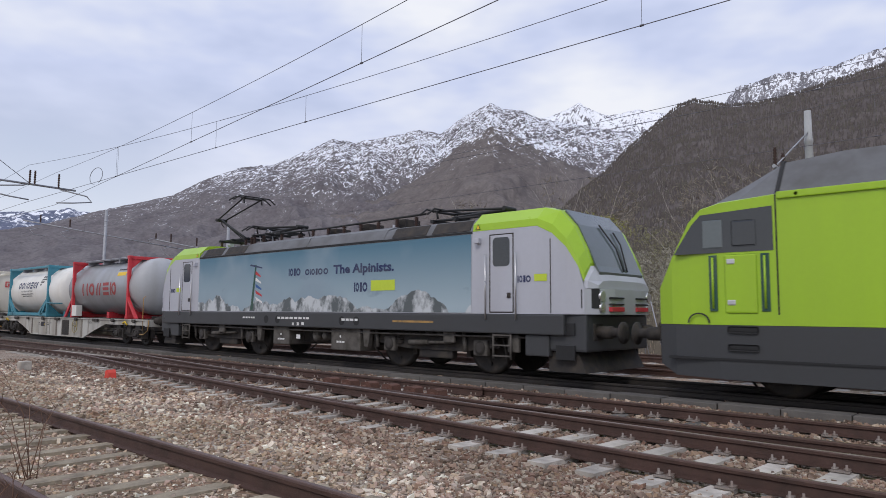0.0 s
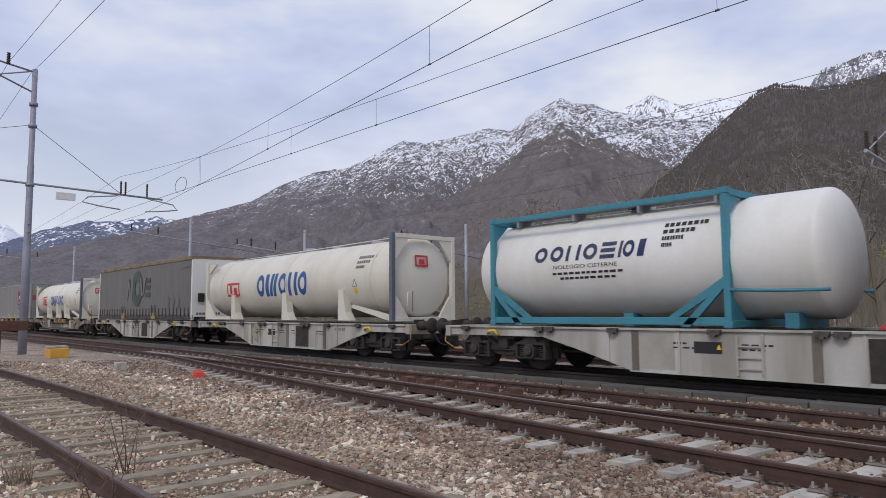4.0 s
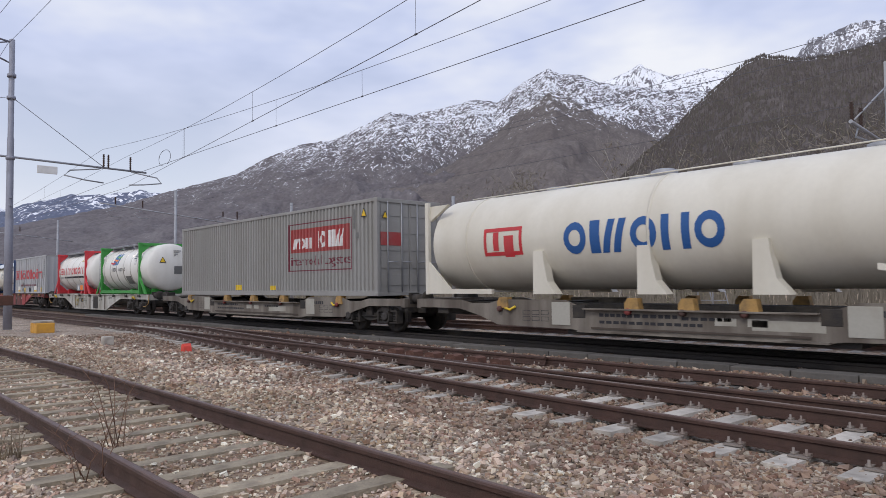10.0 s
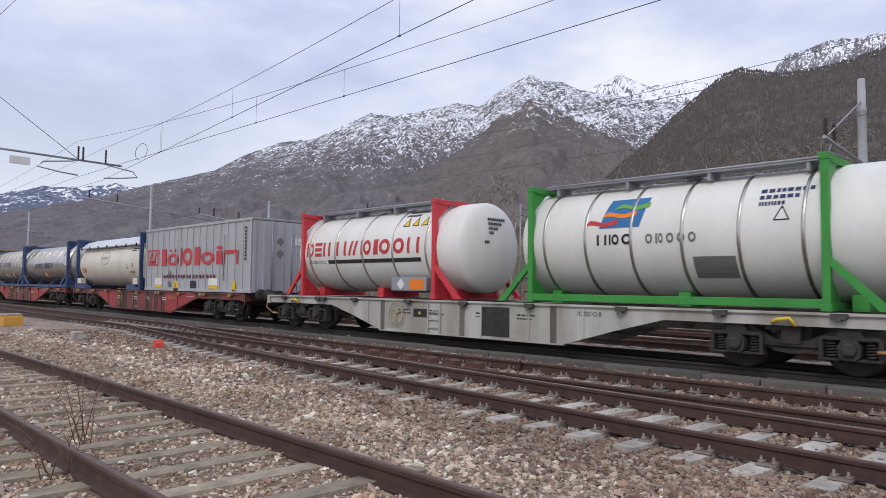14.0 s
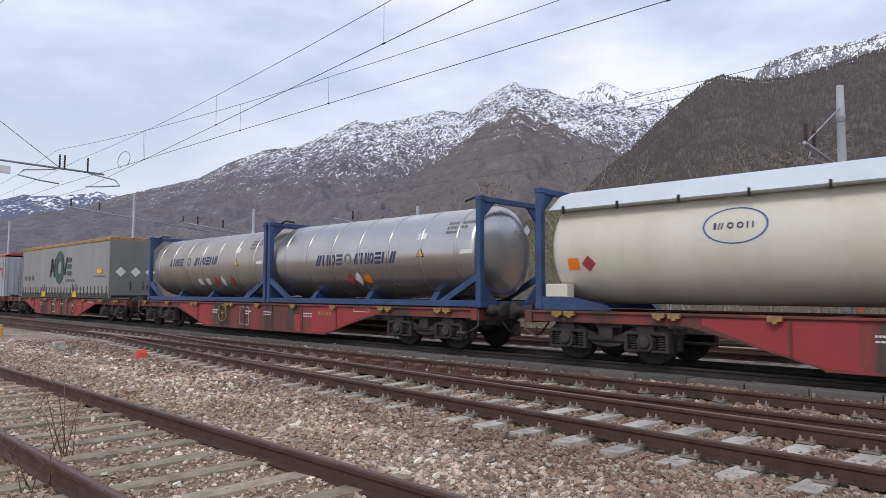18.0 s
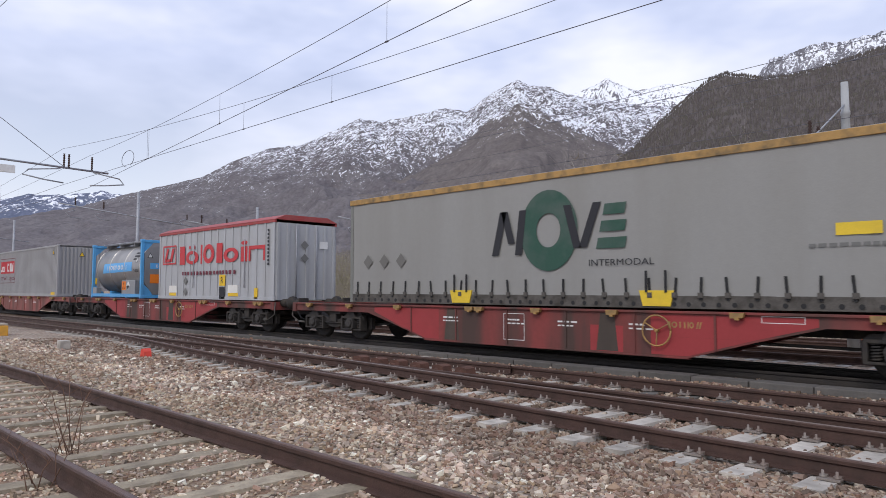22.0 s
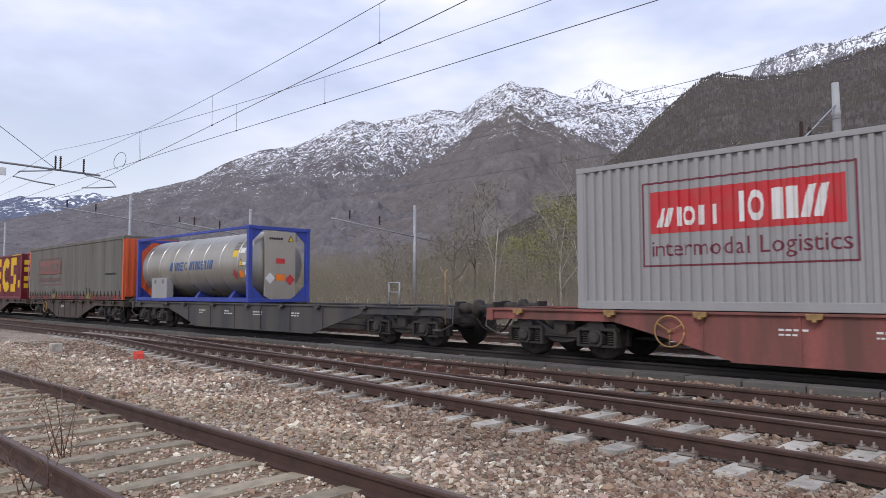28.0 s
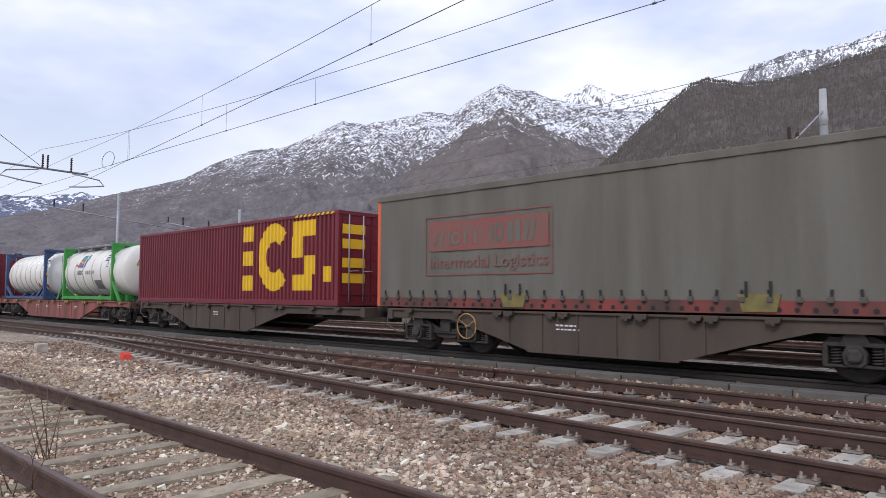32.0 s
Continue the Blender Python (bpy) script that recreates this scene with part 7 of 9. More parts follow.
for ob, s in ROLLING[-1:]:
    bm = bm_new()
    for dx in (0.0, 0.42):
        tube(bm, [(16.9 + dx, -0.9, 1.0), (16.9 + dx, -0.9, 1.68)], 0.022, 6)
    tube(bm, [(16.9, -0.9, 1.66), (17.32, -0.9, 1.66)], 0.022, 6)
    tube(bm, [(16.9, -0.9, 1.4), (17.32, -0.9, 1.4)], 0.018, 6)
    part("brake_stand", bm, M["steel"], ob, "grey tubular brake stand")
wagon(-198.5, -184.1, "wagon_brown", "sooty brown container wagon carrying a curtain-sided body", belly=(4.9, 8.3), low=0.18, wheel_at=3.2, bogie_ends=(True, True), locks="wagon_brown", seed=13, plates=1)
wagon(-213.6, -198.6, "wagon_brown", "sooty brown container wagon carrying a maroon container", belly=(4.6, 8.6), low=0.18, bogie_ends=(True, False), locks="wagon_brown", seed=14, plates=1)
wagon(-233.6, -213.9, "wagon_maroon", "rust-brown four-axle container wagon carrying two tanks", belly=(6.2, 13.6), low=0.18, seed=15)
wagon(-254.0, -233.9, "wagon_maroon", "rust-brown four-axle container wagon at the tail", belly=(6.2, 13.6), low=0.18, seed=16)


def hand_rail(w, x):
    bm = tube(bm_new(), [(x, -1.22, 0.6), (x, -1.22, 1.9), (x - 0.03, -1.12, 1.95)], 0.017, 6)
    part("hand_rail", bm, M["ochre"], w, "yellow hand rail post")


for w, s in ROLLING:
    if s in (26.1, -22.6, -183.9):
        hand_rail(w, {26.1: 18.9, -22.6: 15.95}.get(s, 19.35))


def silver_dome_tank():
    t = framed_tank(36.6, 0.95, 6.9, 0.0, 7.5, "tank_grey", "frame_red", "grey clad tank container with pale domed end in red frame", ribs=0, sill=False)
    on = round_side(2.40, 1.19)
    film(t, strokes("UoVEd", 2.0, 5.8, 2.05, 2.6, 5, 0.2), on, "decal_rust", "lettering", "faded red lettering shapes")
    film(t, [rect(5.5, 2.86, 6.35, 3.02)], on, "decal_yellow", "lettering", "yellow marking panel")
    film(t, bars(7, 5.4, 6.35, 3.1, 3.16, 2), on, "decal_black", "identification_marks")
    part("end_cap", lathe(bm_new(), [(6.98, 1.205)] + [(7.3 + 0.58 * math.sin(k * 0.157), max(0.02, 1.205 * math.cos(k * 0.157))) for k in range(11)], "x", (0, 0, 2.40), 40), M["box_silver"], t, "pale grey domed tank end")
    id_marks(t, -0.6, 3.1, end_face(7.62), "decal_grey", 0.5, 4, 8, 0.05)
    part("valve_box", box(bm_new(), 1.05, 1.6, -1.27, -1.0, 1.12, 1.62, 0.02), M["white"], t)
    ladder(t, 0.75, -0.9, 1.1, 3.6)


def teal_tank():
    t = framed_tank(27.5, 0.75, 6.7, 0.0, 8.5, "white", "frame_teal", "white tank container with overhanging domed end in a teal frame", ribs=0, rails="both", outward=False)
    on = round_side(2.40, 1.19)
    film(t, strokes("CoUCEdI", 2.05, 5.0, 2.5, 2.85, 8, 0.2, 0.05), on, "decal_navy", "lettering", "dark lettering shapes")
    lettering(t, "NOLEGGIO CISTERNE", 2.62, 2.33, 0.12, on, "decal_black", 1.7)
    film(t, bars(12, 2.6, 4.5, 2.20, 2.25, 3) + bars(10, 2.8, 4.3, 2.09, 2.14, 4), on, "decal_black", "small_print")
    id_marks(t, 5.35, 3.05, on, "decal_black", 0.95, 4, 5, 0.08)
    part("guard_bar", tube(bm_new(), [(6.76, -1.24, 1.75), (7.6, -1.24, 1.72), (8.4, -1.1, 1.72)], 0.03, 6), M["frame_teal"], t)
    part("guard_bar", tube(bm_new(), [(6.76, 1.24, 1.75), (7.6, 1.24, 1.72), (8.4, 1.1, 1.72)], 0.03, 6), M["frame_teal"], t)


def long_cream_tank(s0, L, mat, label, saddles, mark, word, marks_at, dark_post=True):
    c = thing("tank_container", label, "tank container", "containers and tanks on the train")
    z0, z1, r, zc = DECK + 0.06, DECK + 2.62, 1.22, 2.43
    tank_shell(c, -0.44, L - 0.12, r, zc, mat, 0.24, (1.0, L * 0.5, L - 1.2), mat)
    m = M[mat]
    xr = L - 0.08
    for s in (-1, 1):
        part("corner_post", box(bm_new(), xr - 0.14, xr, s * HW - 0.13 if s > 0 else -HW, s * HW if s > 0 else -HW + 0.13, z0, z1 + 0.06, 0.012), M["frame_grey"] if dark_post and s < 0 else m, c, "dark blue-grey corner post" if dark_post and s < 0 else "")
        part("corner_post", box(bm_new(), -0.52, -0.40, s * HW - 0.11 if s > 0 else -HW, s * HW if s > 0 else -HW + 0.11, z0, z1 - 0.1, 0.012), m, c)
        for za, zb in ((z1, z1 - 0.7), (z0, z0 + 0.75)):
            part("corner_brace", prism(bm_new(), [(s * (HW - 0.13), za), (s * (HW - 0.13), zb), (s * (HW - 0.19), zb), (s * (HW - 0.72), za)], xr - 0.1, xr - 0.02, "x"), m, c)
        for k in saddles:
            x = k
            prof = [(x - 0.08, zc - 0.32), (x + 0.2, zc - 0.32), (x + 0.23, zc - 0.62), (x + 0.32, z0 + 0.3), (x + 0.56, z0 + 0.02), (x - 0.1, z0 + 0.02)]
            part("saddle", prism(bm_new(), prof, s * HW - 0.26 if s > 0 else -HW + 0.012, s * HW - 0.012 if s > 0 else -HW + 0.26), m, c)
        part("corner_brace", prism(bm_new(), [(-0.42, z0 + 0.1), (-0.42, z0 + 0.9), (0.5, z0 + 0.1)], s * HW - 0.06 if s > 0 else -HW + 0.02, s * HW - 0.02 if s > 0 else -HW + 0.06), m, c)
        part("corner_brace", prism(bm_new(), [(-0.42, z1 - 0.2), (-0.42, z1 - 0.6), (0.3, z1 - 0.2)], s * HW - 0.2 if s > 0 else -HW + 0.1, s * HW - 0.1 if s > 0 else -HW + 0.2), m, c)
        part("side_rail", box(bm_new(), -0.40, 1.9, s * HW - 0.1 if s > 0 else -HW + 0.01, s * HW - 0.01 if s > 0 else -HW + 0.1, z0 + 0.02, z0 + 0.14), m, c)
        part("side_rail", prism(bm_new(), [(xr - 0.15, z0 + 0.02), (xr - 0.15, z0 + 0.2), (xr - 2.1, z0 + 0.52), (xr - 2.1, z0 + 0.42)], s * HW - 0.1 if s > 0 else -HW + 0.012, s * HW - 0.012 if s > 0 else -HW + 0.1), m, c)
    part("top_beam", box(bm_new(), xr - 0.12, xr, -HW + 0.13, HW - 0.13, z1 - 0.08, z1 + 0.05, 0.01), m, c)
    part("bottom_beam", box(bm_new(), xr - 0.12, xr, -HW + 0.13, HW - 0.13, z0, z0 + 0.12, 0.01), m, c)
    for k in range(4):
        x = L * (0.24 + 0.19 * k)
        part("hatch", lathe(bm_new(), [(zc + r - 0.06, 0.26), (zc + r + 0.05, 0.26), (zc + r + 0.07, 0.18)], "z", (x, 0.05, 0), 14), M["steel"], c)
    part("top_rail", tube(bm_new(), [(0.5, -0.42, zc + r - 0.02), (L * 0.5, -0.42, zc + r + 0.0), (L - 0.6, -0.42, zc + r + 0.05), (L - 0.1, -0.5, zc + r + 0.08)], 0.014, 6), m, c)
    on = round_side(zc, r)
    (ua, ub, va, vb), (wa, wb, wc, wd), im = mark, word, marks_at
    um = (ua + ub) / 2
    film(c, outline(ua, va, ub, vb, 0.09) + [rect(um - 0.3, va + 0.12, um - 0.12, vb - 0.1), rect(um + 0.05, va - 0.04, um + 0.35, vb - 0.2)], on, "decal_red", "emblem", "red square emblem")
    film(c, strokes("CIVoUC", wa, wb, wc, wd, 9, 0.14), on, "decal_blue", "lettering", "large blue lettering shapes")
    id_marks(c, im, 3.06, on, "decal_grey", 0.95, 3, 4, 0.09)
    warning_triangle(c, im, 2.3, 0.13, on, "decal_white")
    film(c, [rect(im - 0.08, 1.98, im + 0.1, 2.14)], on, "decal_yellow", "plate")
    end_face(L - 0.10)
    film(c, outline(-0.35, 2.75, 0.15, 3.1, 0.06) + [rect(-0.2, 2.83, 0.02, 2.98)], lambda a, b: (L - 0.1 + 0.02 - 0.12 * ((a / 1.2) ** 2 + ((b - zc) / 1.2) ** 2), a, b), "decal_red", "emblem", "red square emblem")
    part("hook", tube(bm_new(), [(L + 0.0, -0.75, 1.35), (L + 0.03, -0.75, 1.95), (L + 0.03, -0.55, 2.0), (L + 0.0, -0.55, 1.4)], 0.02, 5), m, c)
    on_train(c, s0)
    return c


def grey_curtain(s0):
    c = curtain_body(s0, 14.35, "curtain", "grey curtain-sided swap body with ochre top rail and buckled straps", "ochre_dull", "white", 2.93, 30)
    on = flat(HW, 0.022)
    ring_logo(c, 6.9, 2.72, 0.87, on, "decal_moss", "decal_grey")
    film(c, bars(9, 13.1, 14.0, 3.5, 3.58, 6), on, "decal_grey", "lettering")
    for k in range(3):
        u = 11.4 + k * 0.65
        film(c, [diamond(u, 1.95, 0.28)], on, "decal_grey", "placard_holder")
        film(c, [diamond(u, 1.95, 0.235)], flat(HW, 0.026), "curtain", "placard_holder")
    e = end_face(14.35)
    part("spare_wheel_box", box(bm_new(), 14.36, 14.46, -1.0, -0.7, 1.9, 2.3, 0.03), M["black"], c)
    film(c, bars(8, -1.05, 0.1, 1.32, 1.42, 5), e, "decal_grey", "identification_marks")


def light_curtain(s0):
    c = curtain_body(s0, 14.15, "curtain_light", "pale grey curtain-sided swap body with yellow-ochre top rail", "ochre", "curtain_end", 2.93, 28, seed=5, grapple=(0.308, 0.668))
    on = flat(HW, 0.022)
    ring_logo(c, 6.95, 2.72, 0.82, on)
    lettering(c, "INTERMODAL", 7.95, 1.92, 0.19, on, "decal_black", 1.45)
    film(c, [rect(12.55, 2.3, 13.2, 2.5)], on, "yellow", "plate", "yellow plate")
    film(c, bars(10, 12.15, 13.65, 2.12, 2.18, 3), on, "decal_grey", "lettering")
    for k in range(3):
        u = 0.82 + k * 0.68
        film(c, [diamond(u, 2.2, 0.2)], on, "curtain", "placard_holder")
    e = end_face(14.15)
    for k, y in enumerate((-0.75, -0.05, 0.65)):
        film(c, [diamond(y, 2.35, 0.24)], e, "decal_white", "placard", "white diamond placard")
    part("spare_cover", lathe(bm_new(), [(14.15, 0.24), (14.25, 0.2)], "x", (0, 0.75, 1.65), 16), M["black"], c)
    for y in (-0.3, 0.3):
        part("hook", tube(bm_new(), [(14.17, y, 1.5), (14.21, y, 1.9)], 0.02, 5), M["black"], c)


def dark_curtain(s0):
    c = curtain_body(s0, 13.95, "curtain_dark", "sooty grey curtain-sided swap body with orange-red end", "curtain_dark", "orange", 2.93, 30, foot="wagon_red", seed=8, grapple=(0.326, 0.70), ribbed=0.012, pocket="olive", strap_high=0.26)
    on = flat(HW, 0.022)
    film(c, outline(1.8, 1.86, 5.6, 3.31, 0.03), on, "decal_faded", "border_line", "faded red border line")
    film(c, [rect(1.95, 2.45, 5.5, 3.18)], on, "decal_faded", "panel", "faded red panel")
    film(c, strokes("VdU", 2.1, 3.6, 2.58, 2.9, 4, 0.22) + strokes("dIIV", 3.9, 5.3, 2.58, 3.04, 5, 0.22), flat(HW, 0.028), "curtain_dark", "lettering")
    lettering(c, "intermodal Logistics", 1.95, 2.04, 0.40, on, "decal_faded", 3.5)
    for k in range(9):
        y = -1.1 + k * 0.275
        part("end_rib", box(bm_new(), 13.952, 13.99, y - 0.05, y + 0.05, 1.25, 3.85, 0.008), M["orange"], c)
    film(c, bars(9, 11.8, 13.1, 2.25, 2.33, 6), on, "decal_black", "identification_marks")


def red_panel_container(s0, L, mat, label, doors, u, wide):
    c = container(s0, L, mat, label, 2.9, doors)
    paint(c, outline(u, 1.87, u + wide, 3.49, 0.035), "decal_wine", "border_line", "dark red border line")
    paint(c, [rect(u + 0.17, 2.5, u + wide - 0.17, 3.3)], "decal_rust" if doors else "decal_red", "panel", "red panel with pale lettering shapes")
    paint(c, strokes("VdU", u + 0.32, u + 1.55, 2.62, 2.98, 12, 0.2) + strokes("dIIV", u + 1.85, u + wide - 0.3, 2.62, 3.16, 13, 0.2), "decal_white", "lettering", "", 0.006)
    paint(c, word_polys("intermodal Logistics", u + 0.17, 2.07, 0.44, wide - 0.3), "decal_wine", "lettering", "dark red lettering")
    return c


def grey_containers():
    c = red_panel_container(-38.45, 14.3, "box_grey", "grey corrugated container with a red panel and door end", True, 9.2, 3.8)
    warning_triangle(c, 13.65, 3.55, 0.15, flat(HW, 0.006))
    film(c, bars(9, 13.1, 13.2, 3.1, 3.7, 3) + [rect(13.25, 2.8, 13.37, 2.98)], flat(HW, 0.004), "decal_grey", "identification_marks")
    paint(c, [rect(5.2, 1.25, 5.7, 1.45), rect(7.9, 1.25, 8.3, 1.4)], "yellow", "plate", "faded yellow marks")
    warning_triangle(c, -0.95, 3.45, 0.12, lambda a, b: (14.307, a, b))
    film(c, [rect(-1.12, 2.55, -0.35, 2.95)], lambda a, b: (14.292, a, b), "decal_rust", "panel", "red panel")
    c = red_panel_container(-160.7, 13.75, "box_pale", "pale grey corrugated container with a red panel, ribbed end", False, 1.45, 3.71)
    warning_triangle(c, 13.0, 3.55, 0.15, flat(HW, 0.006))
    film(c, [rect(12.7, 1.15, 13.4, 1.3)], flat(HW, 0.006), "decal_yellow", "plate")
    film(c, [rect(0.55, 1.75, 0.85, 2.1)], lambda a, b: (13.757, a, b), "decal_yellow", "plate", "yellow plate")
    warning_triangle(c, 0.0, 3.45, 0.15, lambda a, b: (13.757, a, b))


def maroon_containers():
    c = container(-213.45, 13.25, "maroon", "maroon corrugated container with huge yellow plain shapes", 2.75, True, post="maroon")
    top, bot = 3.62, 1.5
    paint(c, [rect(8.1, bot, 8.75, bot + 0.5), rect(8.1, bot + 0.82, 8.75, bot + 1.3), rect(8.1, top - 0.5, 8.75, top)], "decal_yellow", "yellow_bars", "huge yellow bars")
    paint(c, ring_quads(9.95, (top + bot) / 2, 0.92, 1.08, 0.46, 30, 0.75, 5.53), "decal_yellow", "yellow_ring", "huge open yellow ring")
    paint(c, [rect(11.0, top - 0.48, 12.15, top), rect(11.0, bot, 12.0, bot + 0.48), rect(10.95, bot + 1.0, 11.45, top - 0.48), rect(11.6, bot + 0.48, 12.15, bot + 1.05)], "decal_yellow", "yellow_bars", "huge stepped yellow bars")
    paint(c, [rect(12.55, 1.75, 12.9, 2.2)], "decal_yellow", "plate", "yellow plate")
    for z in (3.28, 2.85, 2.3, 1.85):
        film(c, [rect(-1.1, z - 0.14, -0.25, z + 0.14)], lambda a, b: (13.245, a, b), "decal_yellow", "yellow_bars")
    film(c, [rect(11.1 + k * 0.22, 3.72, 11.22 + k * 0.22, 3.79, 0.08) for k in range(9)], flat(HW, 0.006), "decal_yellow", "edge_stripes")
    c = container(-247.5, 13.7, "maroon", "maroon corrugated container with yellow shapes at the tail", 2.75, True)
    paint(c, [rect(12.2, 1.5, 13.2, 3.4)], "decal_yellow", "panel")


def open_top_box(s0, L, label, lid, seed, em, words, url, plate):
    """Silver-grey bulk box with upright posts, red lettering shapes and a lid or tilt roof."""
    c = thing("bulk_container", label, "container", "containers and tanks on the train")
    z0, z1 = DECK + 0.02, DECK + 2.62
    m = M["box_silver"]
    for s in (-1, 1):
        part("side_wall", box(bm_new(), 0.05, L - 0.05, s * HW - 0.07 if s > 0 else -HW + 0.03, s * HW - 0.03 if s > 0 else -HW + 0.07, z0 + 0.05, z1), m, c)
        n = 17
        for k in range(n):
            u = 0.08 + (L - 0.16) * k / (n - 1)
            part("side_post", box(bm_new(), u - 0.05, u + 0.05, s * HW - 0.03 if s > 0 else -HW, s * HW if s > 0 else -HW + 0.03, z0, z1 + 0.02, 0.008), m, c)
        part("top_rail", box(bm_new(), 0, L, *side(s, 0.06, 0.01), z1, z1 + 0.1, 0.01), M["decal_rust"] if lid else m, c)
        part("bottom_rail", box(bm_new(), 0, L, s * HW - 0.06 if s > 0 else -HW - 0.004, s * HW + 0.004 if s > 0 else -HW + 0.06, z0, z0 + 0.12, 0.01), m, c)
    for x, sx in ((0.0, 1), (L, -1)):
        part("end_wall", box(bm_new(), min(x, x + sx * 0.05), max(x, x + sx * 0.05), -HW + 0.07, HW - 0.07, z0 + 0.02, z1), m, c)
        for k in range(7):
            y = -1.12 + k * 0.373
            part("end_post", box(bm_new(), min(x - sx * 0.03, x), max(x - sx * 0.03, x), y - 0.05, y + 0.05, z0 + 0.02, z1, 0.008), m, c)
        if sx < 0:
            for y in (-0.45, 0.35):
                part("lock_rod", tube(bm_new(), [(x + 0.06, y, z0 + 0.1), (x + 0.06, y, z1 - 0.05)], 0.02, 6), M["steel"], c)
            film(c, [diamond(-0.1, 2.95, 0.16), diamond(-0.1, 2.5, 0.16)], lambda a, b: (x + 0.034, a, b), "decal_grey", "placard")
            film(c, [rect(0.5, 2.85, 0.85, 3.1)], lambda a, b: (x + 0.034, a, b), "decal_white", "plate")
    if lid:
        bm = prism(bm_new(), [(-HW - 0.02, z1 + 0.1), (HW + 0.02, z1 + 0.1), (0.85, z1 + 0.27), (-0.85, z1 + 0.27)], -0.02, L + 0.02, "x")
        part("lid", bm, M["decal_rust"], c, "red roll-over lid")
    else:
        part("tilt", box(bm_new(), 0.03, L - 0.03, -HW + 0.04, HW - 0.04, z1 + 0.02, z1 + 0.11, 0.03), M["box_grey"], c)
    part("floor", box(bm_new(), 0.1, L - 0.1, -HW + 0.08, HW - 0.08, z0 + 0.01, z0 + 0.1), M["under"], c)
    on = flat(HW, 0.004)
    (ea, eb, ec, ed), (wa, wb, wc, wd), (la, lb, lv), (pa, pv) = em, words, url, plate
    film(c, outline(ea, ec, eb, ed, 0.06) + [((ea + 0.15, ec + 0.1), (ea + 0.32, ec + 0.1), (ea + 0.55, ed - 0.12), (ea + 0.36, ed - 0.12)),
                                            ((eb - 0.62, ec + 0.1), (eb - 0.4, ec + 0.1), (eb - 0.15, ed - 0.12), (eb - 0.36, ed - 0.12)), rect(ea + 0.3, ec + 0.1, eb - 0.5, ec + 0.22)], on, "decal_red", "emblem", "red square emblem with two slanting bars")
    film(c, strokes("I:dIciu", wa, wb, wc, wd, seed, 0.14), on, "decal_red", "lettering", "large red lettering shapes")
    film(c, bars(17, la, lb, lv, lv + 0.14, seed + 3, 0.4), on, "decal_wine", "lettering")
    film(c, [rect(pa, pv, pa + 0.44, pv + 0.4)], on, "decal_yellow", "plate", "yellow plate with a letter")
    lettering(c, "R", pa + 0.1, pv + 0.08, 0.34, flat(HW, 0.008), "decal_black")
    film(c, [rect(pa, pv - 0.48, pa + 0.42, pv - 0.05) if pv > 1.4 else rect(L * 0.49, 1.2, L * 0.54, 1.5)], on, "decal_black", "plate", "black data plate")
    for u in (L * 0.12, L * 0.66):
        part("lifting_pocket", prism(bm_new(), [(u - 0.02, 1.32), (u + L * 0.075 + 0.02, 1.32), (u + L * 0.075 - 0.02, 1.6), (u + 0.02, 1.6)], -HW - 0.012, -HW + 0.03), M["white"], c, "white lifting pocket")
    film(c, [diamond(L * 0.28, 1.78, 0.17), diamond(L * 0.28, 1.36, 0.17)], on, "decal_grey", "placard_holder")
    film(c, [rect(L * 0.12, 1.2, L * 0.19, 1.33), rect(L * 0.66, 1.2, L * 0.74, 1.33), rect(L * 0.86, 1.12, L * 0.885, 1.5)], on, "decal_yellow", "plate", "yellow lifting marks")
    film(c, [rect(L * 0.95, 3.38 - k * 0.125, L * 0.962, 3.46 - k * 0.125) for k in range(10)], on, "decal_black", "identification_marks")
    for k in (0.36, 0.79):
        part("side_handle", tube(bm_new(), [(L * k, -HW - 0.03, 1.5), (L * k, -HW - 0.03, 3.2)], 0.018, 5), M["steel"], c)
    on_train(c, s0)


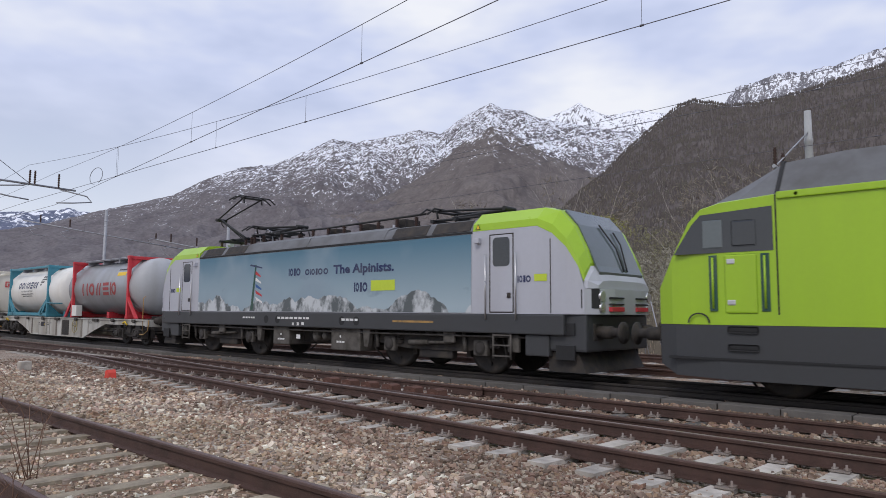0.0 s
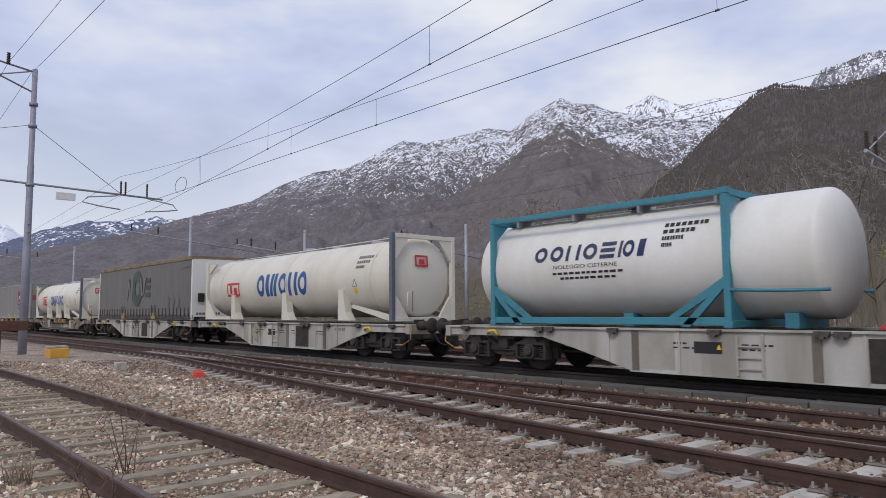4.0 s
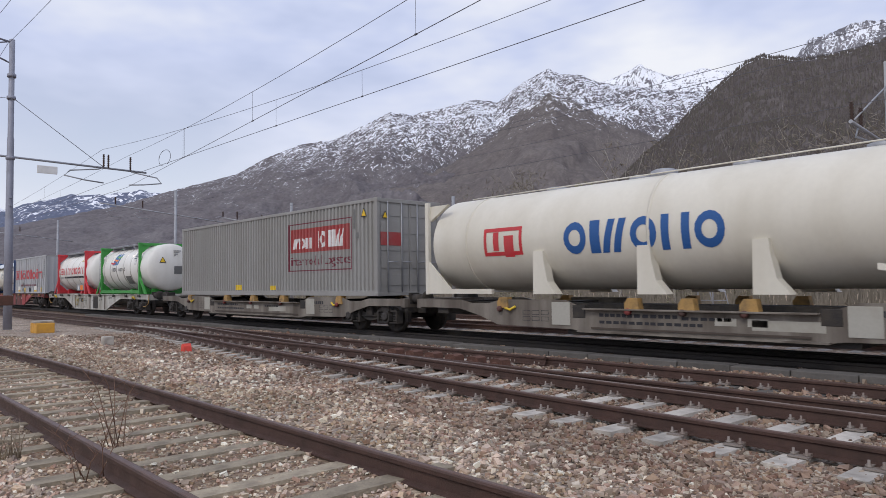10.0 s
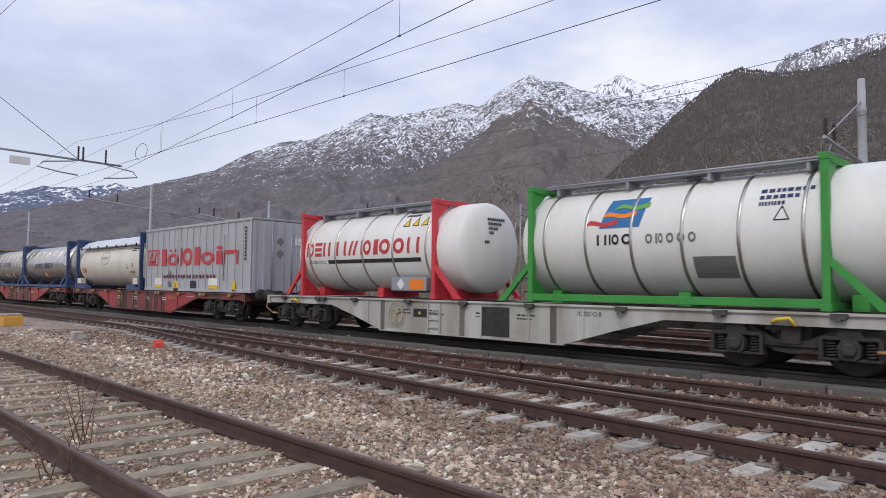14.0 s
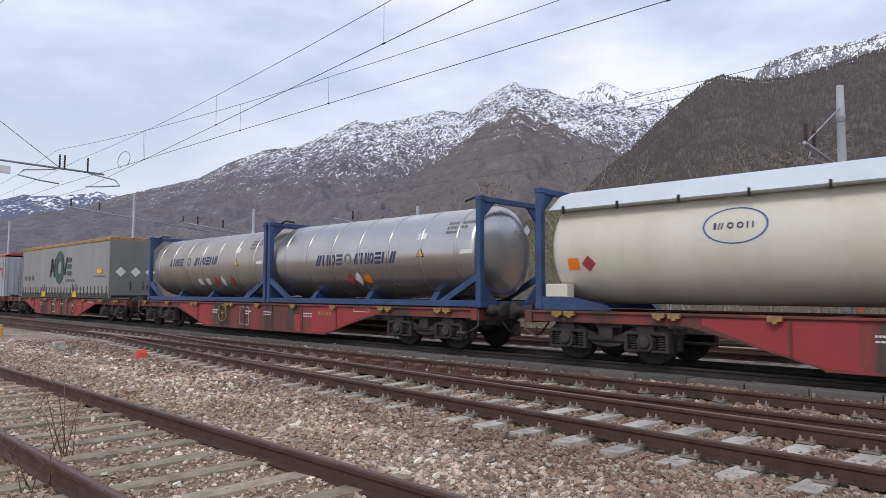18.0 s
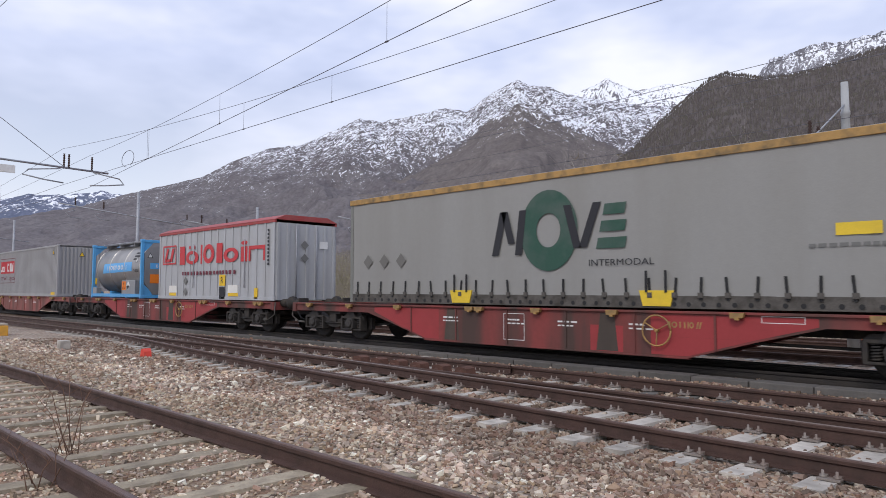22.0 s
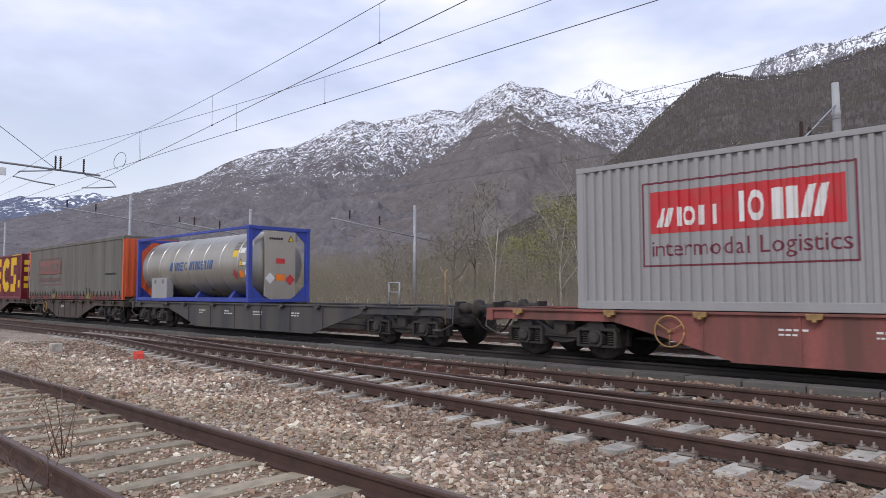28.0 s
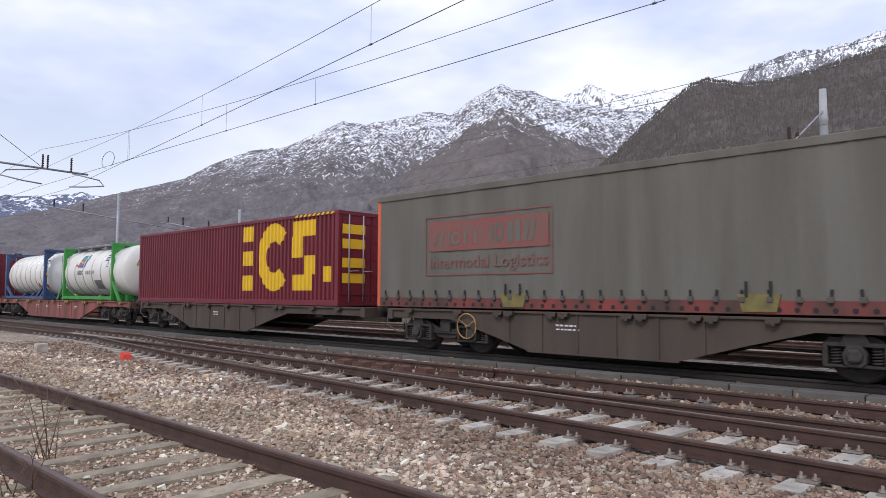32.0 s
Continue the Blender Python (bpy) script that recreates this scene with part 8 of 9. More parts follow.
def navy_tank(s0, L, mat, label, seed, lettered, top_rail=False, frame="frame_navy", cabinet=False, w1=(1.9, 3.1), w2=(4.0, 5.87), wz=(2.42, 2.72), tri=7.2, placards=(("rect", 4.26, 1.8, "decal_white"), ("rect", 4.9, 1.8, "decal_white"), ("diamond", 5.55, 1.8, "decal_rust"), ("diamond", 6.02, 1.8, "decal_white"), ("diamond", 6.74, 1.8, "decal_rust"))):
    c = thing("tank_container", label, "tank container", "containers and tanks on the train")
    z0, z1, r, zc = DECK + 0.005, DECK + 2.62, 1.17, 2.43
    tank_shell(c, 0.08, L - 0.08, r, zc, mat, 0.36, [0.9 + (L - 1.8) * k / 6 for k in range(7)], "tank_steel", hatch=False)
    end_frame(c, 0.08, frame, z0, z1 + 0.05, 0.15)
    end_frame(c, L - 0.08, frame, z0, z1 + 0.05, 0.15)
    for s in (-1, 1):
        y0, y1 = (HW - 0.1, HW - 0.012) if s > 0 else (-HW + 0.012, -HW + 0.1)
        part("bottom_rail", box(bm_new(), 0.16, L - 0.16, y0, y1, z0 + 0.02, z0 + 0.17, 0.01), M[frame], c)
        for a, b in () if top_rail else ((0.14, 1), (L - 0.14, -1)):
            part("brace", prism(bm_new(), [(a, z0 + 0.82), (a, z0 + 0.64), (a + b * 0.95, z0 + 0.16), (a + b * 1.25, z0 + 0.16)], y0, y1), M[frame], c)
        if top_rail:
            part("top_side_rail", box(bm_new(), 0.16, L - 0.16, y0, y1, z1 - 0.06, z1 + 0.04, 0.01), M[frame], c)
    for x in (0.5, L - 0.5):
        part("roof_hook", tube(bm_new(), [(x - 0.35, -0.85, z1 + 0.02), (x, -0.9, z1 + 0.08), (x + 0.1, -0.6, z1 + 0.05)], 0.03, 6), M["black"], c)
    for x in (2.0, L / 2, L - 2.0):
        part("saddle", prism(bm_new(), [(-0.95, z0 + 0.02), (0.95, z0 + 0.02), (0.6, zc - r + 0.25), (-0.6, zc - r + 0.25)], x - 0.1, x + 0.1, "x"), M[frame], c)
    on = round_side(zc, r)
    if lettered:
        film(c, strokes("VUdE", *w1, *wz, seed, 0.16, 0.06) + strokes("VUdEUV", *w2, *wz, seed + 1, 0.16, 0.06), on, lettered, "lettering", "slanting dark lettering shapes")
        film(c, ring_quads((w1[1] + w2[0]) / 2, sum(wz) / 2, 0.16, 0.17, 0.6, 16), on, "decal_grey", "emblem")
    for shape, u, z, mt in placards:
        size = 0.19 if shape == "diamond" else 0.14
        film(c, [diamond(u, z, size) if shape == "diamond" else rect(u - size, z - size * 0.8, u + size, z + size * 0.8)], on, mt, "placard", {"decal_orange": "orange hazard plate", "decal_rust": "red diamond placard"}.get(mt, "white placard"))
    warning_triangle(c, tri, 2.44, 0.15, on)
    film(c, [rect(tri - 0.14, 2.78, tri + 0.18, 2.95)], on, "decal_white", "plate")
    id_marks(c, L * 0.86, 3.12, on, "decal_grey", 0.95, 3, seed)
    film(c, [rect(L * 0.92, 2.36, L * 0.965, 2.46)], on, "decal_white", "plate")
    if cabinet:
        b = part("cabinet", box(bm_new(), 1.54, 2.97, -1.24, -0.95, 1.17, 2.0, 0.02), M["box_pale"], c, "pale grey valve cabinet")
        for u in (1.9, 2.6):
            part("cabinet_window", box(bm_new(), u - 0.09, u + 0.09, -1.246, -1.2, 1.78, 1.95, 0.01), M["decal_grey"], b)
        e = lambda a, v: (L + 0.01, a, v)
        part("end_panel", prism(bm_new(), [(-0.62, 1.28), (-0.4, 1.16), (0.4, 1.16), (0.62, 1.28), (0.62, 3.55), (-0.62, 3.55)], L - 0.06, L - 0.005, "x"), M["tank_dull"], c, "grey steel end panel")
        film(c, [rect(-0.18, 2.42, 0.18, 2.6)], e, "decal_red", "plate")
        film(c, [diamond(-0.42, 1.9, 0.2)], e, "decal_white", "placard", "white diamond placard")
        film(c, [diamond(0.4, 1.85, 0.2)], e, "decal_red", "placard", "red diamond placard")
        film(c, [rect(-0.18, 1.82, 0.18, 2.04)], e, "decal_orange", "plate", "orange hazard plate")
        warning_triangle(c, 0.42, 3.3, 0.12, e)
        film(c, bars(6, -0.45, 0.1, 3.26, 3.33, 4), e, "decal_black", "identification_marks")
        film(c, [rect(8.02, 2.66, 8.4, 2.9)], on, "decal_yellow", "plate", "faded yellow panel")
    else:
        film(c, [diamond(0.55, 3.0, 0.14)], lambda a, v: (L - 0.0, a, v), "decal_white", "placard")
    on_train(c, s0)
    return c


def hooded_tank(s0, L):
    c = thing("tank_container", "cream-white tank container under a white hood in navy end frames", "tank container", "containers and tanks on the train")
    z0, z1, r, zc = DECK + 0.005, DECK + 2.62, 1.18, 2.36
    tank_shell(c, 0.12, L - 0.12, r, zc, "cream", 0.4, (), hatch=False)
    pts = [(-HW + 0.06, 3.2), (-1.06, 3.28), (-0.72, 3.55), (-0.3, 3.68), (0.3, 3.68), (0.72, 3.55), (1.06, 3.28), (HW - 0.06, 3.2), (1.12, 3.18), (-1.12, 3.18)]
    part("hood", prism(bm_new(), pts, 0.3, L - 0.3, "x"), M["hood"], c, "white roof hood")
    for k in range(7):
        u = 0.7 + (L - 1.4) * k / 6
        part("hood_clip", box(bm_new(), u - 0.02, u + 0.02, -HW + 0.03, -HW + 0.08, 3.1, 3.26), M["black"], c)
    end_frame(c, 0.08, "frame_navy", z0, z1 + 0.05, 0.15)
    end_frame(c, L - 0.08, "frame_navy", z0, z1 + 0.05, 0.15)
    for s in (-1, 1):
        for a, b in ((0.15, 1.7), (L - 1.7, L - 0.15)):
            y0, y1 = (HW - 0.3, HW - 0.02) if s > 0 else (-HW + 0.02, -HW + 0.3)
            part("foot", prism(bm_new(), [(a, z0), (b, z0), (b - 0.1, z0 + 0.1), (a + 0.6, z0 + 0.28), (a, z0 + 0.28)], y0, y1), M["frame_navy"], c)
    for a in (0.25, L - 0.95):
        part("valve_box", box(bm_new(), a, a + 0.55, -HW + 0.03, -HW + 0.3, z0 + 0.25, z0 + 0.55, 0.02), M["cream"], c)
    on = round_side(zc, r)
    film(c, ring_quads(4.3, 2.62, 0.58, 0.33, 0.94, 30), on, "decal_blue", "emblem", "oval blue emblem outline")
    film(c, strokes("IVCoU", 3.92, 4.68, 2.56, 2.68, 5, 0.3), on, "decal_navy", "lettering")
    film(c, [diamond(L * 0.14, 2.02, 0.17)], on, "decal_rust", "placard", "red diamond placard")
    film(c, [rect(L * 0.085, 1.9, L * 0.115, 2.14)], on, "decal_orange", "plate", "orange hazard plate")
    film(c, [rect(L * 0.72, 2.85, L * 0.76, 3.05)], on, "decal_white", "plate")
    id_marks(c, L * 0.83, 2.98, on, "decal_black", 0.75, 2, 7, 0.05)
    warning_triangle(c, L * 0.80, 2.15, 0.12, on, "decal_white")
    film(c, [rect(L * 0.865, 2.14, L * 0.882, 2.3), rect(L * 0.825, 1.84, L * 0.89, 1.95)], on, "ochre", "plate")
    on_train(c, s0)


def wave_tank(s0, marks=True, frame="frame_green", label="white tank container with steel bands in a green frame"):
    t = framed_tank(s0, 0.75, 6.8, 0.2, 8.05, "white", frame, label, ribs=6, rib_mat="tank_steel")
    on = round_side(2.40, 1.19)
    if marks:
        film(t, [((2.5, 2.62), (3.42, 2.62), (3.55, 3.22), (2.66, 3.22))], on, "decal_wave", "emblem", "blue square emblem with coloured waves")
        for k, (mt, du, v) in enumerate((("decal_red", -0.28, 2.68), ("decal_orange", 0.12, 2.84), ("decal_leaf", 0.38, 3.0))):
            top = round_side(2.40, 1.196)
            film(t, [((2.42 + du + i * 0.13, v + 0.03 * math.sin(i * 1.2)), (2.55 + du + i * 0.13, v + 0.03 * math.sin(i * 1.2 + 1.2)), (2.55 + du + i * 0.13, v + 0.09 + 0.03 * math.sin(i * 1.2 + 1.5)), (2.42 + du + i * 0.13, v + (0.09 if i else 0.01) + 0.03 * math.sin(i * 1.2 + 0.3)))
                     for i in range(6)], top, mt, "emblem_wave")
        film(t, strokes("UdC", 2.46, 3.32, 2.27, 2.49, 3, 0.2), on, "decal_black", "lettering", "black lettering shapes")
        film(t, strokes("CdoCC", 3.56, 4.66, 2.27, 2.47, 6, 0.3), on, "decal_grey", "lettering")
        film(t, [rect(4.5, 1.6, 5.3, 2.0)], on, "decal_grey", "placard", "grey placard")
        warning_triangle(t, 6.1, 2.7, 0.14, on, "decal_white")
        id_marks(t, 5.7, 3.1, on, "decal_navy", 0.9, 3, 2, 0.07)
    cap = lambda a, v: (8.05 - 0.36 * (1 - math.sqrt(max(0, 1 - (a * a + (v - 2.4) ** 2) / 1.45))) + 0.02, a, v)
    warning_triangle(t, -0.5, 2.75, 0.16, cap)
    film(t, [rect(0.05, 2.05, 0.6, 2.45)], cap, "decal_grey", "placard", "grey placard")
    id_marks(t, 0.05, 3.2, cap, "decal_grey", 0.4, 4, 4, 0.05)
    ladder(t, 0.45, -1.05, 1.1, 3.3)
    return t


def red_frame_tank(s0):
    t = framed_tank(s0, 0.8, 6.85, 0.25, 7.95, "white", "frame_red", "white tank container with steel bands in a red frame", ribs=5, rib_mat="tank_steel", sill=False)
    on = round_side(2.40, 1.19)
    film(t, strokes("dEU", 0.98, 2.3, 2.27, 2.7, 4, 0.16) + strokes("UVdIoCU", 2.55, 6.36, 2.27, 2.7, 8, 0.2), on, "decal_red", "lettering", "large red lettering shapes")
    film(t, [rect(2.1, 2.04, 6.3, 2.15)], on, "decal_black", "stripe", "black stripe")
    lettering(t, "LOGISTICS", 1.02, 2.05, 0.13, on, "decal_black", 0.95)
    part("cabinet", box(bm_new(), 5.2, 6.6, -1.243, -1.05, 1.26, 1.62, 0.02), M["tank_grey"], t)
    film(t, [rect(5.95, 1.3, 6.5, 1.58)], lambda u, v: (u, -1.248, v), "decal_orange", "plate", "orange hazard plate")
    film(t, [diamond(5.6, 1.44, 0.16)], lambda u, v: (u, -1.248, v), "decal_white", "placard", "white diamond placard")
    for k in range(3):
        warning_triangle(t, 5.55 + k * 0.36, 3.12, 0.14, on)
    id_marks(t, 5.3, 3.4, on, "decal_black", 0.8, 2, 5, 0.06)
    cap = lambda a, v: (7.95 - 0.36 * (1 - math.sqrt(max(0, 1 - (a * a + (v - 2.4) ** 2) / 1.45))) + 0.02, a, v)
    id_marks(t, -0.3, 3.1, cap, "decal_black", 0.7, 6, 4, 0.07)
    ladder(t, 0.45, -1.05, 1.1, 3.3)


def sky_blue_tank(s0):
    t = framed_tank(s0, 0.1, 6.05, 0.2, 5.95, "tank_soft", "frame_sky", "brushed steel tank container in a sky-blue frame", ribs=4, rib_mat="tank_steel", diag=False, r=1.16, zc=2.42)
    on = round_side(2.42, 1.16)
    film(t, [((1.3, 2.22), (4.85, 2.28), (4.8, 2.7), (1.45, 2.68))], on, "decal_lightblue", "panel", "light blue panel with pale lettering shapes")
    film(t, strokes(7, 1.9, 4.3, 2.36, 2.58, 4, 0.25), round_side(2.42, 1.164), "decal_white", "lettering")
    b = part("cabinet", box(bm_new(), 3.9, 5.43, -1.235, -1.0, 1.22, 1.86, 0.02), M["tank_grey"], t, "grey valve cabinet")
    film(b, [rect(3.95, 1.42, 4.42, 1.82)], lambda u, v: (u, -1.241, v), "decal_orange", "plate", "orange hazard plate 80 1824")
    lettering(b, "80", 4.07, 1.65, 0.16, lambda u, v: (u, -1.245, v), "decal_black")
    lettering(b, "1824", 3.99, 1.46, 0.16, lambda u, v: (u, -1.245, v), "decal_black")
    film(b, [diamond(4.68, 1.63, 0.21)], lambda u, v: (u, -1.241, v), "decal_white", "placard", "black and white diamond placard")
    film(b, [((4.68, 1.44), (4.85, 1.61), (4.68, 1.63), (4.51, 1.61))], lambda u, v: (u, -1.245, v), "decal_black", "placard")
    lettering(t, "34000 kg", 5.02, 2.22, 0.2, on, "decal_black", 0.75)
    id_marks(t, 4.85, 3.05, on, "decal_black", 0.85, 3, 4, 0.08)
    warning_triangle(t, 5.3, 2.78, 0.14, on, "decal_white")
    part("end_panel", prism(bm_new(), [(-0.72, 1.22), (0.82, 1.22), (0.82, 3.52), (-0.72, 3.52), (-1.1, 3.05), (-1.1, 1.78)], 6.0, 6.1, "x"), M["tank_soft"], t, "grey steel end panel")
    end = lambda a, v: (6.106, a, v)
    film(t, [rect(-0.85, 2.36, 0.55, 2.62)], end, "decal_lightblue", "panel", "light blue panel")
    film(t, strokes("dICUVEU", -0.6, 0.3, 2.42, 2.56, 4, 0.25), lambda a, v: (6.11, a, v), "decal_white", "lettering")
    film(t, [rect(-0.85, 1.72, -0.35, 2.12)], end, "decal_orange", "plate", "orange hazard plate")
    film(t, [diamond(0.05, 1.95, 0.22)], end, "decal_white", "placard", "black and white diamond placard")
    film(t, [((0.05, 1.74), (0.25, 1.93), (0.05, 1.95), (-0.15, 1.93))], lambda a, v: (6.11, a, v), "decal_black", "placard")
    warning_triangle(t, -0.85, 2.95, 0.13, end, "decal_white")
    film(t, bars(7, -0.4, 0.4, 3.3, 3.36, 5), end, "decal_black", "identification_marks")
    ladder(t, 6.12, 1.03, 1.12, 3.55, "frame_sky", 0.3)
    part("valve_box", box(bm_new(), 0.2, 0.7, -1.24, -1.0, 1.25, 1.55, 0.02), M["tank_grey"], t)
    walkway(t, 0.2, 5.9, 3.64, 0.1, 0.5)


silver_dome_tank()
teal_tank()
long_cream_tank(11.4, 12.85, "cream", "long cream-white tank container with a dark corner post", (2.1, 6.3, 10.0), (1.56, 2.68, 2.05, 2.6), (4.2, 8.0, 2.0, 2.83), 10.8)
grey_curtain(-5.0)
long_cream_tank(-21.5, 12.32, "cream", "long cream tank container on tall saddles with a dark corner post", (3.3, 6.0, 8.3), (1.64, 2.87, 2.05, 2.72), (4.08, 7.83, 2.0, 2.7), 10.8)
grey_containers()
wave_tank(-50.75)
red_frame_tank(-60.0)
open_top_box(-71.95, 9.5, "silver-grey ribbed bulk container with large red letter shapes", False, 21, (0.29, 1.48, 2.16, 2.84), (1.8, 8.72, 2.13, 2.84), (2.03, 6.9, 1.6), (3.09, 1.08))
hooded_tank(-81.7, 9.15)
navy_tank(-92.65, 9.35, "tank_steel", "shiny steel tank container in navy end frames", 3, "decal_navy", w1=(2.6, 3.94), w2=(4.44, 6.28), wz=(2.2, 2.52), placards=(("diamond", 4.13, 1.8, "decal_rust"), ("diamond", 4.52, 1.8, "decal_white"), ("rect", 4.92, 1.8, "decal_orange")))
navy_tank(-102.05, 9.3, "tank_dull", "dull steel tank container with bright bands in navy end frames", 6, "decal_navy")
light_curtain(-120.55)
open_top_box(-133.6, 9.0, "silver-grey ribbed bulk container with red lid and letter shapes", True, 25, (0.41, 1.64, 2.46, 3.23), (1.98, 8.59, 2.42, 3.15), (2.21, 6.55, 2.0), (5.28, 1.58))
sky_blue_tank(-141.55)
navy_tank(-183.1, 9.3, "tank_beige", "dull steel tank container with cabinet in a bright blue frame", 9, "decal_blue", True, "frame_blue", True, (3.06, 4.26), (4.73, 6.65), (2.27, 2.6), 8.63, (("diamond", 8.18, 2.05, "decal_rust"), ("rect", 8.6, 2.05, "decal_orange"), ("diamond", 9.0, 2.07, "decal_white")))
dark_curtain(-198.5)
maroon_containers()
wave_tank(-223.15)
navy_tank(-232.3, 7.0, "white", "white tank container in navy end frames", 14, None)


# ---- locomotives ----
def loft(bm, sections, close=True):
    """Joins like cross sections, each a list of (x, y, z), with smooth skin and closed ends."""
    rows = [[bm.verts.new(p) for p in s] for s in sections]
    n, fs = len(rows[0]), []
    for a, b in zip(rows, rows[1:]):
        for k in range(n if close else n - 1):
            fs.append(bm.faces.new([a[k], a[(k + 1) % n], b[(k + 1) % n], b[k]]))
    if close:
        fs += [bm.faces.new(rows[0][::-1]), bm.faces.new(rows[-1])]
    bmesh.ops.recalc_face_normals(bm, faces=fs)
    return bm


def banner_material():
    """Printed film: a sky that fades from teal to pale blue over a row of snowy, rocky peaks."""
    m = material("printed_mural_film", (0.45, 0.6, 0.7), 0.4, 0, 0.5, 0.03)
    n, l = m.node_tree.nodes, m.node_tree.links
    tc = n.new("ShaderNodeTexCoord")
    sep = n.new("ShaderNodeSeparateXYZ")
    l.new(tc.outputs["Object"], sep.inputs["Vector"])

    def ranged(value, lo, hi, a=0.0, b=1.0):
        r = n.new("ShaderNodeMapRange")
        for key, v in (("From Min", lo), ("From Max", hi), ("To Min", a), ("To Max", b)):
            r.inputs[key].default_value = v
        l.new(value, r.inputs["Value"])
        return r.outputs["Result"]

    def blend(fac, one, two):
        x = n.new("ShaderNodeMix")
        x.data_type = "RGBA"
        l.new(fac, x.inputs[0])
        for k, c in ((6, one), (7, two)):
            if isinstance(c, tuple):
                x.inputs[k].default_value = (*c, 1)
            else:
                l.new(c, x.inputs[k])
        return x.outputs[2]

    def grain(scale, detail, rough, stretch=(1, 1, 1), turn=0.0):
        mp = n.new("ShaderNodeMapping")
        mp.inputs["Scale"].default_value = stretch
        mp.inputs["Rotation"].default_value = (0, turn, 0)
        l.new(tc.outputs["Object"], mp.inputs["Vector"])
        t = n.new("ShaderNodeTexNoise")
        t.inputs["Scale"].default_value, t.inputs["Detail"].default_value, t.inputs["Roughness"].default_value = scale, detail, rough
        l.new(mp.outputs["Vector"], t.inputs["Vector"])
        return t.outputs["Fac"]
    sky = blend(ranged(sep.outputs["Z"], 1.55, 3.1), (0.36, 0.45, 0.50), (0.085, 0.19, 0.265))
    sky = blend(ranged(grain(0.32, 3, 0.5), 0.46, 0.62), sky, (0.25, 0.33, 0.39))
    sky = blend(ranged(grain(0.7, 4, 0.6, (1, 1, 1.4)), 0.60, 0.72, 0.0, 0.6), sky, (0.11, 0.15, 0.185))
    crest = ranged(grain(0.62, 4, 0.5, (1, 1, 0.0)), 0.34, 0.68, 1.36, 2.05)
    gap = n.new("ShaderNodeMath")
    gap.operation = "SUBTRACT"
    l.new(crest, gap.inputs[0])
    l.new(sep.outputs["Z"], gap.inputs[1])
    stone = blend(ranged(grain(1.5, 5, 0.6, (1.5, 1, 1.0), 0.9), 0.44, 0.56), (0.54, 0.57, 0.59), (0.10, 0.115, 0.12))
    peaks = blend(ranged(gap.outputs["Value"], 0.0, 0.02), sky, stone)
    l.new(peaks, n["Principled BSDF"].inputs["Base Color"])
    return m


LOCO_WHEEL = wheelset_mesh(0.60)


def loco_bogie(t, x, base=1.3):
    bm = bm_new()
    for s in (-1, 1):
        prism(bm, [(-2.0, 0.62), (-1.9, 0.86), (-0.6, 0.90), (0.6, 0.90), (1.9, 0.86), (2.0, 0.62), (0.9, 0.5), (-0.9, 0.5)], s * 1.02, s * 1.14)
    box(bm, -0.4, 0.4, -1.0, 1.0, 0.5, 0.85)
    b = part("bogie", bm, M["under"], t, "sooty locomotive bogie")
    b.location = (x, 0, 0)
    for s in (-1, 1):
        bm = tube(bm_new(), [(-0.75, s * 1.24, 0.66), (-0.1, s * 1.24, 0.68)], 0.065, 10)
        tube(bm, [(-0.1, s * 1.24, 0.68), (0.7, s * 1.24, 0.70)], 0.04, 8)
        part("yaw_damper", bm, M["under_light"], b, "grey hydraulic damper")
        part("motor_case", box(bm_new(), -0.55, 0.55, *sorted((s * 0.9, s * 1.1)), 0.3, 0.52, 0.04), M["under"], b)
        for k in (-0.18, 0.18):
            part("bogie_spring", lathe(bm_new(), [(0.84 + 0.02 * i, 0.12 if i % 2 else 0.095) for i in range(8)], "z", (k, s * 1.12, -0.0), 12), M["axle"], b)
        for sd in (-1, 1):
            part("sand_pipe", tube(bm_new(), [(sd * (base + 0.62), s * 1.18, 0.9), (sd * (base + 0.66), s * 1.1, 0.45), (sd * (base + 0.52), s * 0.82, 0.14)], 0.022, 6), M["axle"], b)
            part("brake_hanger", box(bm_new(), sd * base - 0.68 if sd > 0 else sd * base + 0.54, sd * base - 0.54 if sd > 0 else sd * base + 0.68, *sorted((s * 0.72, s * 0.9)), 0.35, 0.85, 0.02), M["under"], b)
            part("axle_cap", lathe(bm_new(), [(s * 1.22, 0.16), (s * 1.25, 0.15), (s * 1.27, 0.08)] if s > 0 else [(-1.27, 0.08), (-1.25, 0.15), (-1.22, 0.16)], "y", (sd * base, 0, 0.60), 16), M["axle"], b)
    for sd in (-1, 1):
        ws = shared("wheelset", LOCO_WHEEL, b, (sd * base, 0, 0.60))
        LOCO_SETS.append(ws)
        for s in (-1, 1):
            part("axle_box", box(bm_new(), sd * base - 0.2, sd * base + 0.2, s * 1.16 - 0.07, s * 1.16 + 0.07, 0.42, 0.78, 0.04), M["under_light"], b)
            part("damper", tube(bm_new(), [(sd * base - 0.45, s * 1.2, 0.5), (sd * base - 0.5, s * 1.2, 0.95)], 0.05, 8), M["under_light"], b)
            shared("spring", ME["spring"], b, (sd * base + 0.35, s * 1.14, 0.6), (0, 0, 0))
    return b


LOCO_SETS = []


